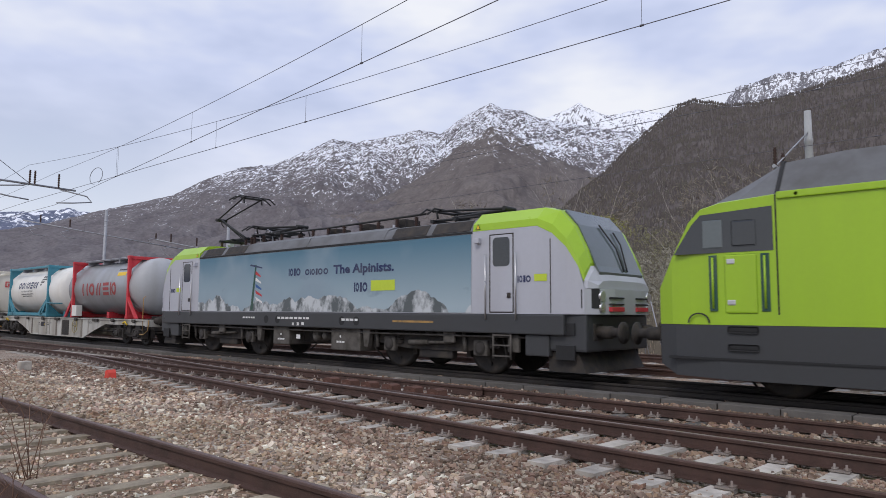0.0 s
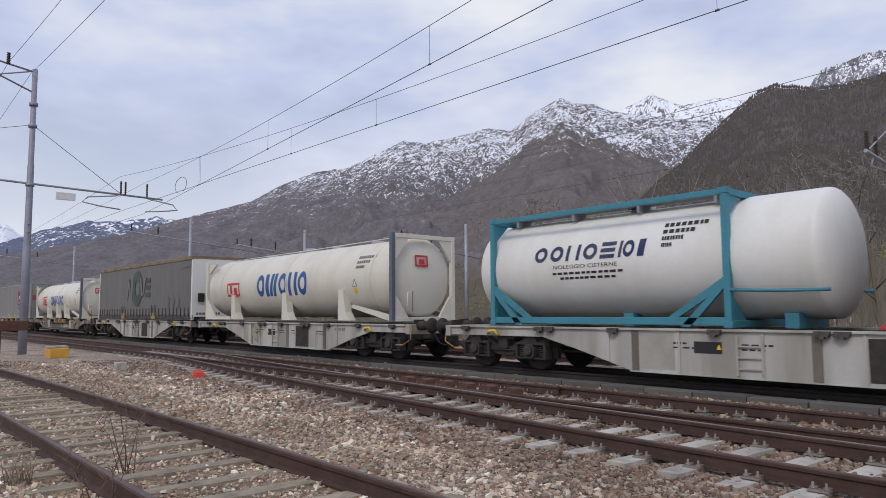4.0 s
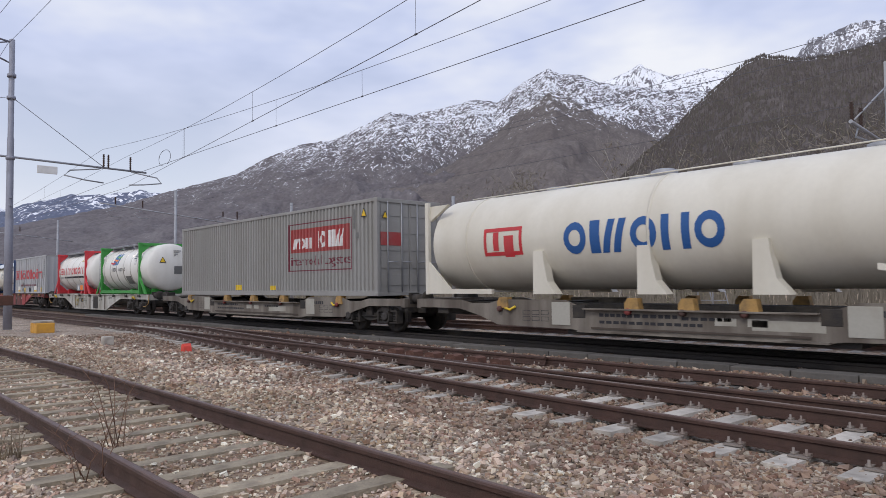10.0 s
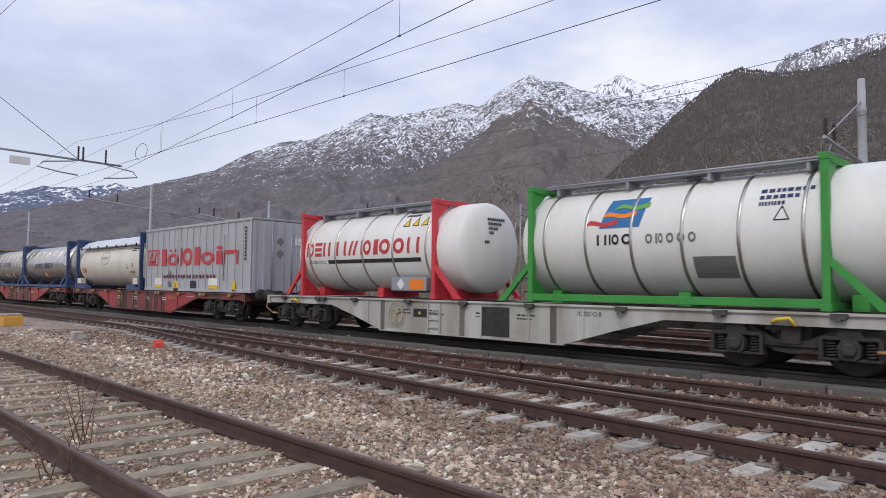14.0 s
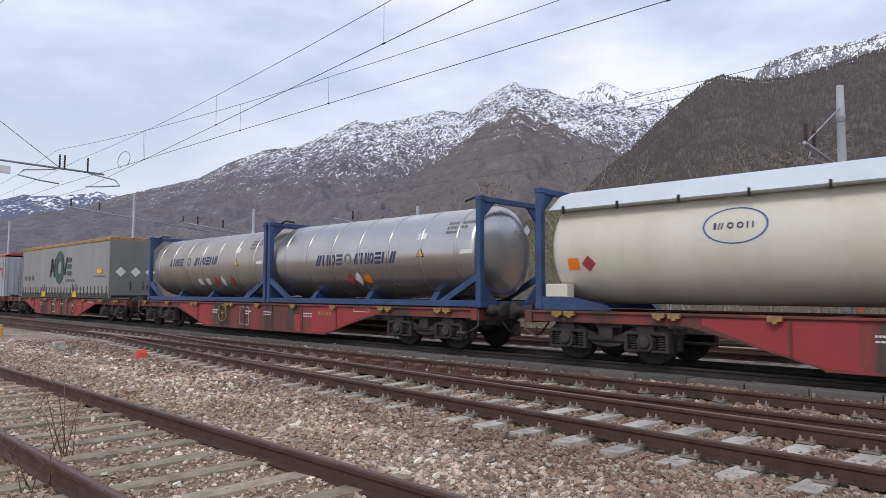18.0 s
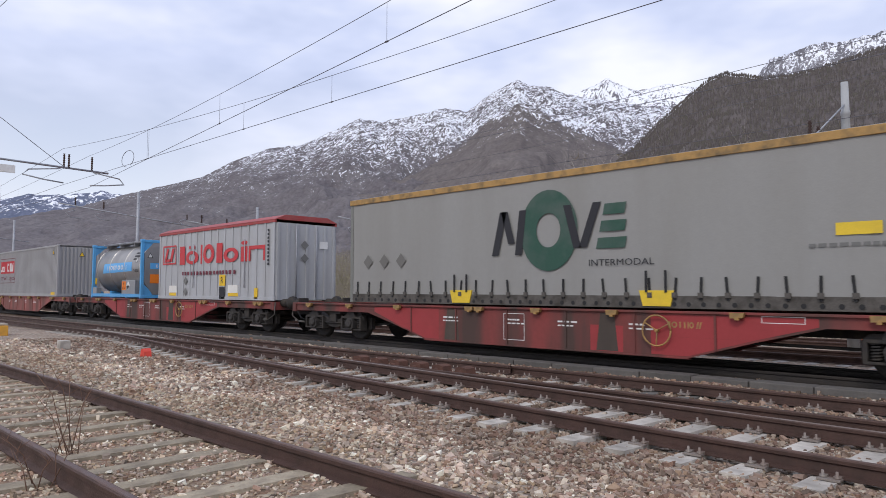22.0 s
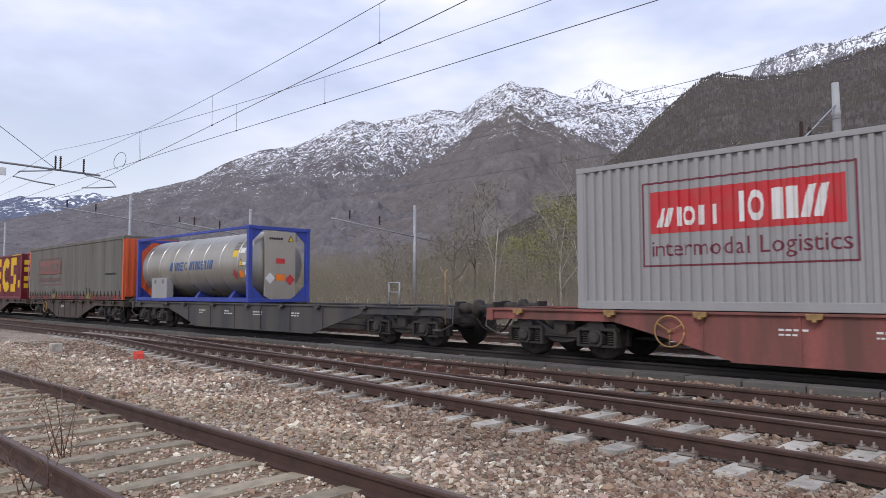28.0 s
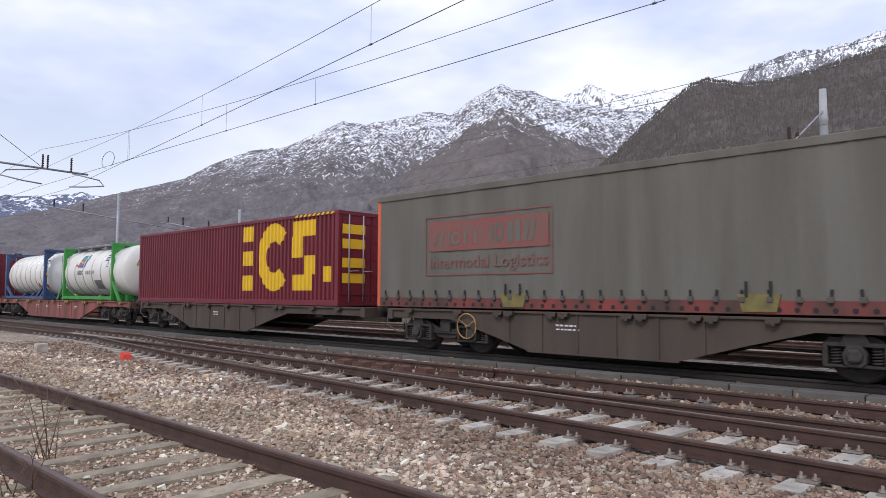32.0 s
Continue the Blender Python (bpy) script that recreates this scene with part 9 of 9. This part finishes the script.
def pantograph(t, x, z, up, lean=1, foot=0.05):
    bm = bm_new()
    for s in (-0.35, 0.35):
        tube(bm, [(x - 0.9, s, z + 0.12), (x + 0.9, s, z + 0.12)], 0.035, 6)
    for k in (-0.8, 0, 0.8):
        box(bm, x + k - 0.05, x + k + 0.05, -0.5, 0.5, z + 0.06, z + 0.14)
    part("pantograph_base", bm, M["black"], t)
    for k in (-0.8, 0.8):
        for s in (-0.4, 0.4):
            b2 = bm_new()
            insulator(b2, (x + k, s, z - foot), foot + 0.11, 0.07)
            part("insulator", b2, M["insulator"], t)
    kx, kz = (x - lean * 1.6, z + 0.99) if up else (x - lean * 1.35, z + 0.28)
    hx, hz = (x + lean * 0.5, z + 1.60) if up else (x + lean * 0.75, z + 0.38)
    part("lower_arm", tube(bm_new(), [(x + lean * (0.1 if up else 0.5), 0, z + 0.2), (kx, 0, kz)], 0.05, 6), M["black"], t)
    bm = tube(bm_new(), [(kx, -0.22, kz), (kx, 0.22, kz)], 0.06, 8)
    tube(bm, [(kx, 0, kz), (kx + lean * 0.05, 0, kz - 0.16), (kx + lean * 0.2, 0, kz - 0.27)], 0.02, 5)
    part("elbow_joint", bm, M["black"], t)
    part("control_rod", tube(bm_new(), [(x - lean * 0.25, 0.1, z + 0.2), (kx + lean * 0.06, 0.1, kz - 0.1)], 0.018, 5), M["black"], t)
    bm = bm_new()
    for s in (-0.3, 0.3):
        tube(bm, [(kx, s * 0.5, kz), (hx, s * 1.2, hz)], 0.03, 6)
    part("upper_arm", bm, M["black"], t)
    bm = bm_new()
    for d in (-0.14, 0.14):
        tube(bm, [(hx + d, -0.85, hz - 0.14), (hx + d, -0.6, hz + 0.03), (hx + d, 0.6, hz + 0.03), (hx + d, 0.85, hz - 0.14)], 0.025, 6)
    for s in (-0.36, 0.36):
        tube(bm, [(hx - 0.14, s, hz), (hx + 0.14, s, hz)], 0.03, 5)
        tube(bm, [(hx, s, hz), (hx + 0.05, s, hz - 0.2)], 0.03, 5)
    tube(bm, [(hx, -0.36, hz - 0.02), (hx, 0.36, hz - 0.02)], 0.03, 5)
    part("collector_head", bm, M["black"], t)


def silver_loco():
    t = thing("electric_locomotive", "light grey electric locomotive with lime cab hoods and a mountain mural", "locomotive")
    L, W = 18.75, 1.45

    def low(x, w, zs, z0=1.38):
        return [(x, -w, z0), (x, -w, zs), (x, w, zs), (x, w, z0)]

    def top(x, w, zs, wt, zt):
        return [(x, -w, zs), (x, -w * 0.985, zs + (zt - zs) * 0.35), (x, -wt, zt - 0.03), (x, -wt * 0.7, zt), (x, wt * 0.7, zt), (x, wt, zt - 0.03), (x, w * 0.985, zs + (zt - zs) * 0.35), (x, w, zs)]

    for mx in (False, True):
        X = (lambda x: L - x) if mx else (lambda x: x)

        def f(sec):
            return [(X(p[0]), p[1], p[2]) for p in sec]
        part("cab", loft(bm_new(), [f(low(15.6, W, 3.24)), f(low(17.35, W, 3.24)), f(low(17.72, W - 0.01, 3.06)), f(low(18.05, W - 0.03, 2.75)), f(low(18.3, W - 0.07, 2.35)), f(low(18.42, 1.36, 1.9)),
                                    f(low(18.6, 1.1, 1.9)), f(low(18.7, 0.6, 1.9))]), M["loco_silver"], t)
        part("hood", loft(bm_new(), [f(top(15.6, W, 3.244, 1.12, 3.70)), f(top(17.35, W, 3.244, 1.12, 3.70)), f(top(17.72, W - 0.01, 3.064, 1.1, 3.60)), f(top(18.05, W - 0.03, 2.754, 1.1, 3.24)),
                                     f(top(18.3, W - 0.07, 2.35, 1.1, 2.74)), f(top(18.4, W - 0.11, 2.05, 1.06, 2.46))]), M["loco_lime"], t, "lime green cab hood")
        part("nose", loft(bm_new(), [f(top(18.4, W - 0.12, 1.904, 1.05, 2.40)), f(top(18.47, W - 0.14, 1.904, 1.04, 2.33)), f(top(18.61, 1.12, 1.904, 0.95, 2.08))]), M["loco_silver"], t, "silver-grey nose below the windscreen")
        part("roof_panel", loft(bm_new(), [f([(17.1, -0.8, 3.69), (17.1, 0.8, 3.69), (17.1, 0.8, 3.72), (17.1, -0.8, 3.72)]), f([(17.62, -0.9, 3.61), (17.62, 0.9, 3.61), (17.62, 0.9, 3.65), (17.62, -0.9, 3.65)])]), M["loco_roof"], t)
        part("windscreen", loft(bm_new(), [f([(x, -0.95, z - 0.06), (x, 0.95, z - 0.06), (x + 0.01, 0.95, z), (x + 0.01, -0.95, z)]) for x, z in ((17.74, 3.61), (18.05, 3.265), (18.3, 2.765), (18.47, 2.375), (18.54, 2.25))]), M["glass_light"], t, "sloping windscreen")
        bm = tube(bm_new(), [(X(18.54), 0.1, 2.3), (X(18.33), 0.15, 2.82), (X(18.06), -0.1, 3.33)], 0.018, 5)
        tube(bm, [(X(18.54), 0.25, 2.3), (X(18.28), 0.45, 2.92), (X(18.13), 0.4, 3.2)], 0.018, 5)
        part("wiper", bm, M["black"], t)
        part("nose_band", loft(bm_new(), [f([(18.36, -1.38, 1.5), (18.36, -1.38, 1.88), (18.39, -1.36, 1.88), (18.39, -1.36, 1.5)]), f([(18.60, -1.12, 1.5), (18.60, -1.12, 1.9), (18.63, -1.1, 1.9), (18.63, -1.1, 1.5)])]), M["black"], t)
        for s in (-1, 1):
            for z, r in ((1.75, 0.11), (1.52, 0.1)):
                ends = [(X(18.57), r), (X(18.66), r - 0.01)]
                part("headlight", lathe(bm_new(), ends if not mx else ends[::-1], "x", (0, s * 1.02, z), 14), M["chrome"], t)
            for k in range(3):
                z = 1.44 + k * 0.13
                x0, x1 = sorted((X(18.66), X(18.74)))
                y0, y1 = sorted((s * 0.28, s * 0.8))
                part("grille_bar", box(bm_new(), x0, x1, y0, y1, z, z + (0.09 if k == 0 else 0.035), 0.008), M["decal_red"] if k == 0 else M["black"], t)
            y0, y1 = (-W - 0.008, -W + 0.03) if s < 0 else (W - 0.03, W + 0.008)
            xa, xb = sorted((X(16.1), X(16.72)))
            part("door_gap", box(bm_new(), xa - 0.025, xb + 0.025, s * W - 0.004, s * W + 0.004, 1.40, 3.14), M["under"], t)
            d = part("cab_door", box(bm_new(), xa, xb, y0, y1, 1.42, 3.12, 0.02), M["loco_silver"], t)
            part("door_window", prism(bm_new(), round_rect(xa + 0.08, xb - 0.08, 2.42, 3.06, 0.09), y0 - 0.006, y1 + 0.006), M["glass"], d, "dark rounded door window")
            part("door_handle", box(bm_new(), xb - 0.14, xb - 0.05, y0 - 0.03, y1 + 0.03, 1.72, 1.84, 0.015), M["under"], d)
            for xx in (16.0, 16.83):
                part("handrail", tube(bm_new(), [(X(xx), s * (W + 0.05), 1.25), (X(xx), s * (W + 0.06), 2.7)], 0.018, 6), M["chrome"], t)
            part("mirror_camera", box(bm_new(), X(15.78) - 0.07, X(15.78) + 0.07, s * (W + 0.05) - 0.06, s * (W + 0.05) + 0.06, 2.95, 3.08, 0.02), M["loco_silver"], t)
            part("cab_joint", box(bm_new(), X(17.68) - 0.01, X(17.68) + 0.01, s * (W - 0.01) - 0.008, s * (W - 0.01) + 0.008, 1.4, 2.95), M["under"], t)
            bm = bm_new()
            for k in (-0.24, 0.24):
                tube(bm, [(X(16.4) + k, s * 1.42, 0.4), (X(16.4) + k, s * 1.42, 0.95)], 0.025, 5)
            for z in (0.45, 0.68, 0.9):
                box(bm, X(16.4) - 0.24, X(16.4) + 0.24, s * 1.42 - 0.03, s * 1.42 + 0.03, z, z + 0.03)
            part("ladder", bm, M["under_light"], t)
            for z0, z1 in ((0.95, 1.2), (0.45, 0.75)):
                xa, xb = sorted((X(17.75), X(18.2)))
                part("step_recess", box(bm_new(), xa, xb, s * 1.36 - 0.02, s * 1.36 + 0.02, z0, z1, 0.01), M["black"], t)
            part("sand_box", box(bm_new(), *sorted((X(17.0), X(17.6))), s * 1.3 - 0.1, s * 1.3 + 0.1, 0.5, 0.94, 0.03), M["loco_dark"], t)
        part("buffer_beam", box(bm_new(), *sorted((X(17.4), X(18.45))), -1.34, 1.34, 0.62, 1.375, 0.05), M["loco_dark"], t)
        part("plough", prism(bm_new(), [(X(17.5), 0.2), (X(18.4), 0.2), (X(18.2), 0.6), (X(17.5), 0.6)], -1.25, 1.25), M["under"], t)
        for y in (-0.88, 0.88):
            shared("buffer", ME["buffer"], t, (X(18.45), y, 1.02), (0, 0, 180 if mx else 0))
        mark = X(17.1) - (0.25 if mx else 0.0)
        warning_triangle(t, X(15.75), 3.33, 0.07, lambda a, v: (a, -W - 0.006, v))
        film(t, strokes("dIC", mark - 0.25, mark + 0.12, 2.05, 2.2, 3), flat(W, 0.006), "decal_navy", "lettering")
        film(t, [rect(mark + 0.18, 2.07, mark + 0.5, 2.22)], flat(W, 0.006), "decal_lime", "emblem", "lime green emblem bar")
    part("body", loft(bm_new(), [low(L - 15.6, W - 0.004, 3.24), low(15.6, W - 0.004, 3.24)]), M["loco_silver"], t)
    part("sill", box(bm_new(), 0.75, L - 0.75, -W - 0.02, W + 0.02, 0.95, 1.375, 0.03), M["loco_dark"], t, "dark grey sill strip")
    part("roof", loft(bm_new(), [[(x, -W, 3.244), (x, -1.28, 3.5), (x, -0.95, 3.6), (x, 0.95, 3.6), (x, 1.28, 3.5), (x, W, 3.244)] for x in (L - 15.6, 15.6)]), M["loco_roof"], t, "dark grey roof")
    part("roof_seam", box(bm_new(), 3.2, 15.58, -W - 0.016, -W + 0.02, 3.20, 3.25), M["black"], t)
    for a, b in ((3.4, 4.6), (4.8, 6.0), (12.9, 14.1), (14.3, 15.5)):
        part("roof_grille", prism(bm_new(), [(-W + 0.0, 3.27), (-1.27, 3.52), (-1.24, 3.54), (-W + 0.03, 3.29)], a, b, "x"), M["under"], t)
    # mural on the side: pale sky over snowy peaks
    film(t, [rect(3.2, 1.40, 15.55, 3.19)], flat(W, 0.005), banner_material(), "mural", "printed mural of sky over snowy peaks")
    film(t, [((6.48, 1.45), (6.62, 1.45), (6.78, 2.85), (6.70, 2.85))], flat(W, 0.008), "decal_green", "printed_pole", "printed green pole")
    film(t, [((6.4, 2.83), (7.1, 2.72), (7.1, 2.76), (6.45, 2.88))], flat(W, 0.010), "decal_navy", "printed_axe", "printed ice axe head")
    for k, mt in enumerate(("decal_red", "decal_white", "decal_blue", "decal_red", "decal_white")):
        film(t, [((6.72 + 0.02 * k, 2.55 - k * 0.2), (7.02 + 0.03 * k, 2.45 - k * 0.2), (7.02 + 0.03 * k, 2.5 - k * 0.2), (6.74, 2.66 - k * 0.2))], flat(W, 0.010), mt, "printed_flag")
    film(t, strokes("dIC", 8.5, 9.12, 2.44, 2.66, 2) + strokes("CdICo", 9.3, 10.4, 2.44, 2.62, 4), flat(W, 0.011), "decal_navy", "lettering", "dark lettering shapes")
    lettering(t, "The Alpinists.", 10.6, 2.45, 0.33, flat(W, 0.011), "decal_navy", 2.42, bold=0.012)
    film(t, strokes("dIC", 11.48, 12.05, 1.93, 2.18, 6), flat(W, 0.011), "decal_navy", "lettering")
    film(t, [rect(12.15, 1.95, 13.05, 2.22)], flat(W, 0.011), "decal_lime", "emblem", "lime green emblem bar")
    film(t, bars(8, 8.0, 9.6, 1.18, 1.24, 5) + bars(5, 6.1, 6.8, 1.18, 1.23, 6) + bars(4, 11.0, 11.7, 1.16, 1.22, 7), lambda a, v: (a, -W - 0.026, v), "decal_white", "stencilled_marks")
    film(t, [rect(13.0, 1.15, 14.4, 1.2)], lambda a, v: (a, -W - 0.026, v), "ochre", "marking_bar")
    part("underfloor_frame", box(bm_new(), 7.5, 11.7, -0.8, 0.8, 0.5, 0.96, 0.03), M["under"], t)
    for a, b, z in ((7.64, 8.45, 0.42), (10.42, 11.64, 0.36)):
        part("underfloor_case", box(bm_new(), a, b, -1.36, 1.36, z, 0.955, 0.04), M["under_light"], t)
        film(t, bars(3, a + 0.25, a + 0.62, 0.56, 0.61, 4) + bars(1, a + 0.38, a + 0.46, 0.70, 0.76, 4), lambda u, v: (u, -1.364, v), "decal_white", "stencilled_marks")
    for x, r in ((9.55, 0.17), (9.95, 0.12)):
        part("air_tank", lathe(bm_new(), [(-1.25, r * 0.5), (-1.2, r), (1.2, r), (1.25, r * 0.5)], "y", (x, 0, 0.72), 18), M["under_light"], t, "cylindrical air tank")
    film(t, [rect(8.75, 1.0, 8.84, 1.08), rect(8.98, 1.0, 9.08, 1.09), rect(9.2, 1.01, 9.32, 1.1), rect(8.98, 0.62, 9.16, 0.74)], lambda u, v: (u, -W - 0.026, v), "decal_white", "notice_plates")
    for x in (4.625, L - 4.625):
        loco_bogie(t, x, 1.5)
    for s in (-1, 1):
        for x, w, z0, z1 in ((1.95, 0.3, 0.55, 0.92), (4.45, 0.35, 0.7, 0.95), (14.6, 0.35, 0.7, 0.95), (16.5, 0.3, 0.55, 0.92)):
            part("equipment_box", box(bm_new(), x, x + w, *side(s, -0.02, 0.10), z0, z1, 0.02), M["under_light"], t)
        for x in (6.75, 11.75):
            part("lifting_bracket", prism(bm_new(), [(x, 0.95), (x + 0.3, 0.95), (x + 0.22, 0.5), (x + 0.08, 0.5)], *side(s, 0.0, 0.12)), M["under_light"], t)
        part("air_pipe", tube(bm_new(), [(1.2, s * 1.33, 0.88), (7.0, s * 1.34, 0.86), (12.0, s * 1.34, 0.86), (17.5, s * 1.33, 0.88)], 0.025, 6), M["under_light"], t)
        for x in (7.4, 8.0, 11.0, 11.6):
            part("sill_hole", lathe(bm_new(), [(s * 1.462, 0.12), (s * 1.474, 0.12)], "y", (x, 0, 1.16), 14), M["black"], t)
    # roof gear
    pantograph(t, 3.6, 3.82, True, 1, 0.2)
    pantograph(t, 14.2, 3.66, False, -1)
    pantograph(t, 5.75, 3.88, False, -1, 0.26)
    for a, b in ((6.05, 9.3), (9.34, 12.6)):
        part("roof_side_panel", prism(bm_new(), [(-1.452, 3.262), (-1.28, 3.53), (-0.97, 3.635), (-0.9, 3.62), (-1.2, 3.5), (-1.4, 3.262)], a, b, "x"), M["loco_roof"], t, "plain grey roof side panel")
    for k, (x, y, z) in enumerate(((4.62, -0.3, 3.95), (4.9, 0.25, 3.9), (5.2, -0.2, 4.0), (7.4, -0.3, 3.86))):
        b2 = bm_new()
        insulator(b2, (x, y, 3.58), z - 3.58, 0.08)
        part("insulator", b2, M["insulator"], t)
        part("roof_cable", tube(bm_new(), [(x, y, z), (x + 0.2, y, z + 0.18), (x + 0.45, y, z + 0.1), (x + 0.6, y, 3.62)], 0.022, 6), M["black"] if k % 2 else M["steel"], t)
    rng = random.Random(5)
    part("busbar", tube(bm_new(), [(6.2, -0.45, 3.95), (9.0, -0.45, 3.93), (13.2, -0.5, 3.98)], 0.03, 6), M["black"], t)
    for k in range(7):
        x = 8.3 + k * 0.75
        b2 = bm_new()
        insulator(b2, (x, -0.45, 3.6), 0.32, 0.07)
        part("insulator", b2, M["insulator"], t)
        if k % 2:
            part("switch_gear", box(bm_new(), x - 0.22, x + 0.18, -0.3, 0.3, 3.6, 3.6 + rng.uniform(0.2, 0.4), 0.03), M["under"], t)
    bm = tube(bm_new(), [(2.0, 0.4, 3.68), (2.0, 0.4, 3.85)], 0.03, 6)
    lathe(bm, [(1.9, 0.06), (2.15, 0.09)], "x", (0, 0.4, 3.9), 10)
    part("horn", bm, M["steel"], t)
    return on_train(t, 46.57)


def lime_loco():
    t = thing("electric_locomotive", "lime green electric locomotive with dark grey skirt and roof", "locomotive")
    L, W = 18.5, 1.48
    secs = []
    for x, w, zt in ((0.0, 0.95, 1.6), (0.12, 1.2, 1.9), (0.42, 1.36, 2.42), (0.78, 1.43, 3.05), (1.0, 1.45, 3.26), (1.35, W, 3.34), (2.3, W, 3.40), (L - 2.3, W, 3.40), (L - 1.0, 1.45, 3.26), (L - 0.42, 1.36, 2.42), (L, 1.0, 1.6)):
        secs.append([(x, -w, 1.22), (x, -w, zt - 0.02), (x, -w + 0.05, zt), (x, w - 0.05, zt), (x, w, zt - 0.02), (x, w, 1.22)])
    part("body", loft(bm_new(), secs), M["loco_lime"], t)
    secs = []
    for x, w, z0, z1, wt in ((1.0, 1.3, 3.25, 3.28, 1.1), (1.6, 1.36, 3.34, 3.62, 1.0), (2.3, 1.38, 3.40, 4.0, 0.92), (3.2, 1.38, 3.41, 4.08, 0.9), (L - 2.3, 1.38, 3.40, 4.05, 0.92), (L - 1.0, 1.3, 3.25, 3.3, 1.1)):
        secs.append([(x, -w, z0), (x, -wt, z1), (x, wt, z1), (x, w, z0)])
    part("roof", loft(bm_new(), secs), M["loco_roof"], t, "dark grey roof")
    part("roof_joint", loft(bm_new(), [[(x, -1.40, 3.41), (x, -0.94, 4.03), (x, 0.94, 4.03), (x, 1.40, 3.41)] for x in (2.24, 2.30)]), M["black"], t)
    part("skirt", loft(bm_new(), [[(x, -w, zb), (x, -w, 1.215), (x, w, 1.215), (x, w, zb)] for x, w, zb in ((0.02, 1.0, 0.7), (0.15, 1.25, 0.5), (0.5, 1.4, 0.32), (1.3, W + 0.01, 0.3), (L - 1.3, W + 0.01, 0.3), (L, 1.1, 0.5))]), M["loco_dark"], t, "dark grey skirt")
    part("skirt_edge", box(bm_new(), 0.4, L - 0.4, -W - 0.03, W + 0.03, 0.62, 0.66), M["black"], t)
    for s in (-1, 1):
        y0, y1 = (-W - 0.006, -W + 0.1) if s < 0 else (W - 0.1, W + 0.006)
        bm = prism(bm_new(), [(0.52, 2.46), (2.22, 2.46), (2.22, 3.2), (1.02, 3.14), (0.86, 2.98)], y0, y1)
        part("window_band", bm, M["glass"], t, "dark glass window band")
        part("side_window", box(bm_new(), 1.05, 1.4, s * W - 0.012, s * W + 0.010, 2.54, 3.04, 0.02), M["glass_light"], t)
        part("side_window", box(bm_new(), 1.55, 1.95, s * W - 0.012, s * W + 0.012, 2.55, 3.0, 0.03), M["glass"], t)
        yy = s * (W + 0.004)
        d = part("cab_door", box(bm_new(), 1.42, 1.95, yy - 0.02, yy + 0.02, 1.42, 2.42, 0.03), M["loco_lime"], t)
        for x in (1.22, 2.08):
            part("handrail_recess", box(bm_new(), x - 0.07, x + 0.07, yy - 0.012, yy + 0.012, 1.45, 2.42, 0.01), M["decal_green"], t)
            part("handrail", tube(bm_new(), [(x, s * (W + 0.03), 1.5), (x, s * (W + 0.03), 2.38)], 0.02, 6), M["loco_lime"], t)
        for z in (1.55, 2.25):
            part("door_handle", box(bm_new(), 1.46, 1.6, yy - 0.03, yy + 0.03, z, z + 0.1, 0.02), M["chrome"], d)
        for z in (1.08, 0.78):
            part("step_recess", box(bm_new(), 1.45, 1.95, s * (W + 0.016) - 0.006, s * (W + 0.016) + 0.006, z, z + 0.12, 0.04), M["black"], t)
        part("joint_line", box(bm_new(), 2.26, 2.285, s * W - 0.006, s * W + 0.006, 1.4, 3.38), M["black"], t)
        part("eave", box(bm_new(), 2.3, L - 2.3, s * W - 0.04, s * W + 0.02, 3.3, 3.42, 0.02), M["loco_lime"], t)
        for x in (2.6, 4.2, 5.8):
            part("roof_bolt", lathe(bm_new(), [(-0.02, 0.03), (0.02, 0.03)], "y", (x, s * (W + 0.02), 3.36), 8), M["black"], t)
    film(t, ring_quads(0.95, 1.25, 0.2, 0.18, 0.85, 12, 0, 3.14), flat(W, 0.008), "decal_black", "emblem")
    for y in (-0.88, 0.88):
        shared("buffer", ME["buffer"], t, (0.05, y, 1.02), (0, 0, 180))
    for x in (3.6, L - 3.6):
        loco_bogie(t, x, 1.4)
    pantograph(t, 4.6, 4.08, True, -1)
    return on_train(t, 66.4)


silver_loco()
lime_loco()
build_stones()


def motions():
    """The train rolls past; the wheels turn with it."""
    for ob, s in ROLLING:
        walk(ob, [(t, pose(s + d, YC, 0)) for t, d in TRAVEL])
    speed = (TRAVEL[-1][1] - TRAVEL[0][1]) / 32.0
    for group, r, z in ((WHEELSETS[-1], 0.46, 0.46), (WHEELSETS[1], 0.46, 0.46)):
        x = -0.9 if group is WHEELSETS[-1] else 0.9
        rows, turn, step = [], math.degrees(speed / r), 0.0667
        for k in range(int(32.0 / step) + 1):
            rows.append((k * step, pose(x, 0, z, 0, (turn * k * step) % 360, 0)))
        first = group[0]
        walk(first, rows)
        for other in group[1:]:
            other.rotation_mode = "QUATERNION"
            other.animation_data_create()
            other.animation_data.action = first.animation_data.action
            other.animation_data.action_slot = first.animation_data.action_slot
    turn, step = math.degrees(speed / 0.60), 0.0667
    for ws in LOCO_SETS:
        if ws.parent.parent.location.x > 0 - 200 and ws.parent.location.x < 30:
            x = ws.location.x
            walk(ws, [(k * step, pose(x, 0, 0.60, 0, (turn * k * step) % 360, 0)) for k in range(int(5.0 / step))] + [(32.0, pose(x, 0, 0.60, 0, (turn * 5.0) % 360, 0))])


motions()
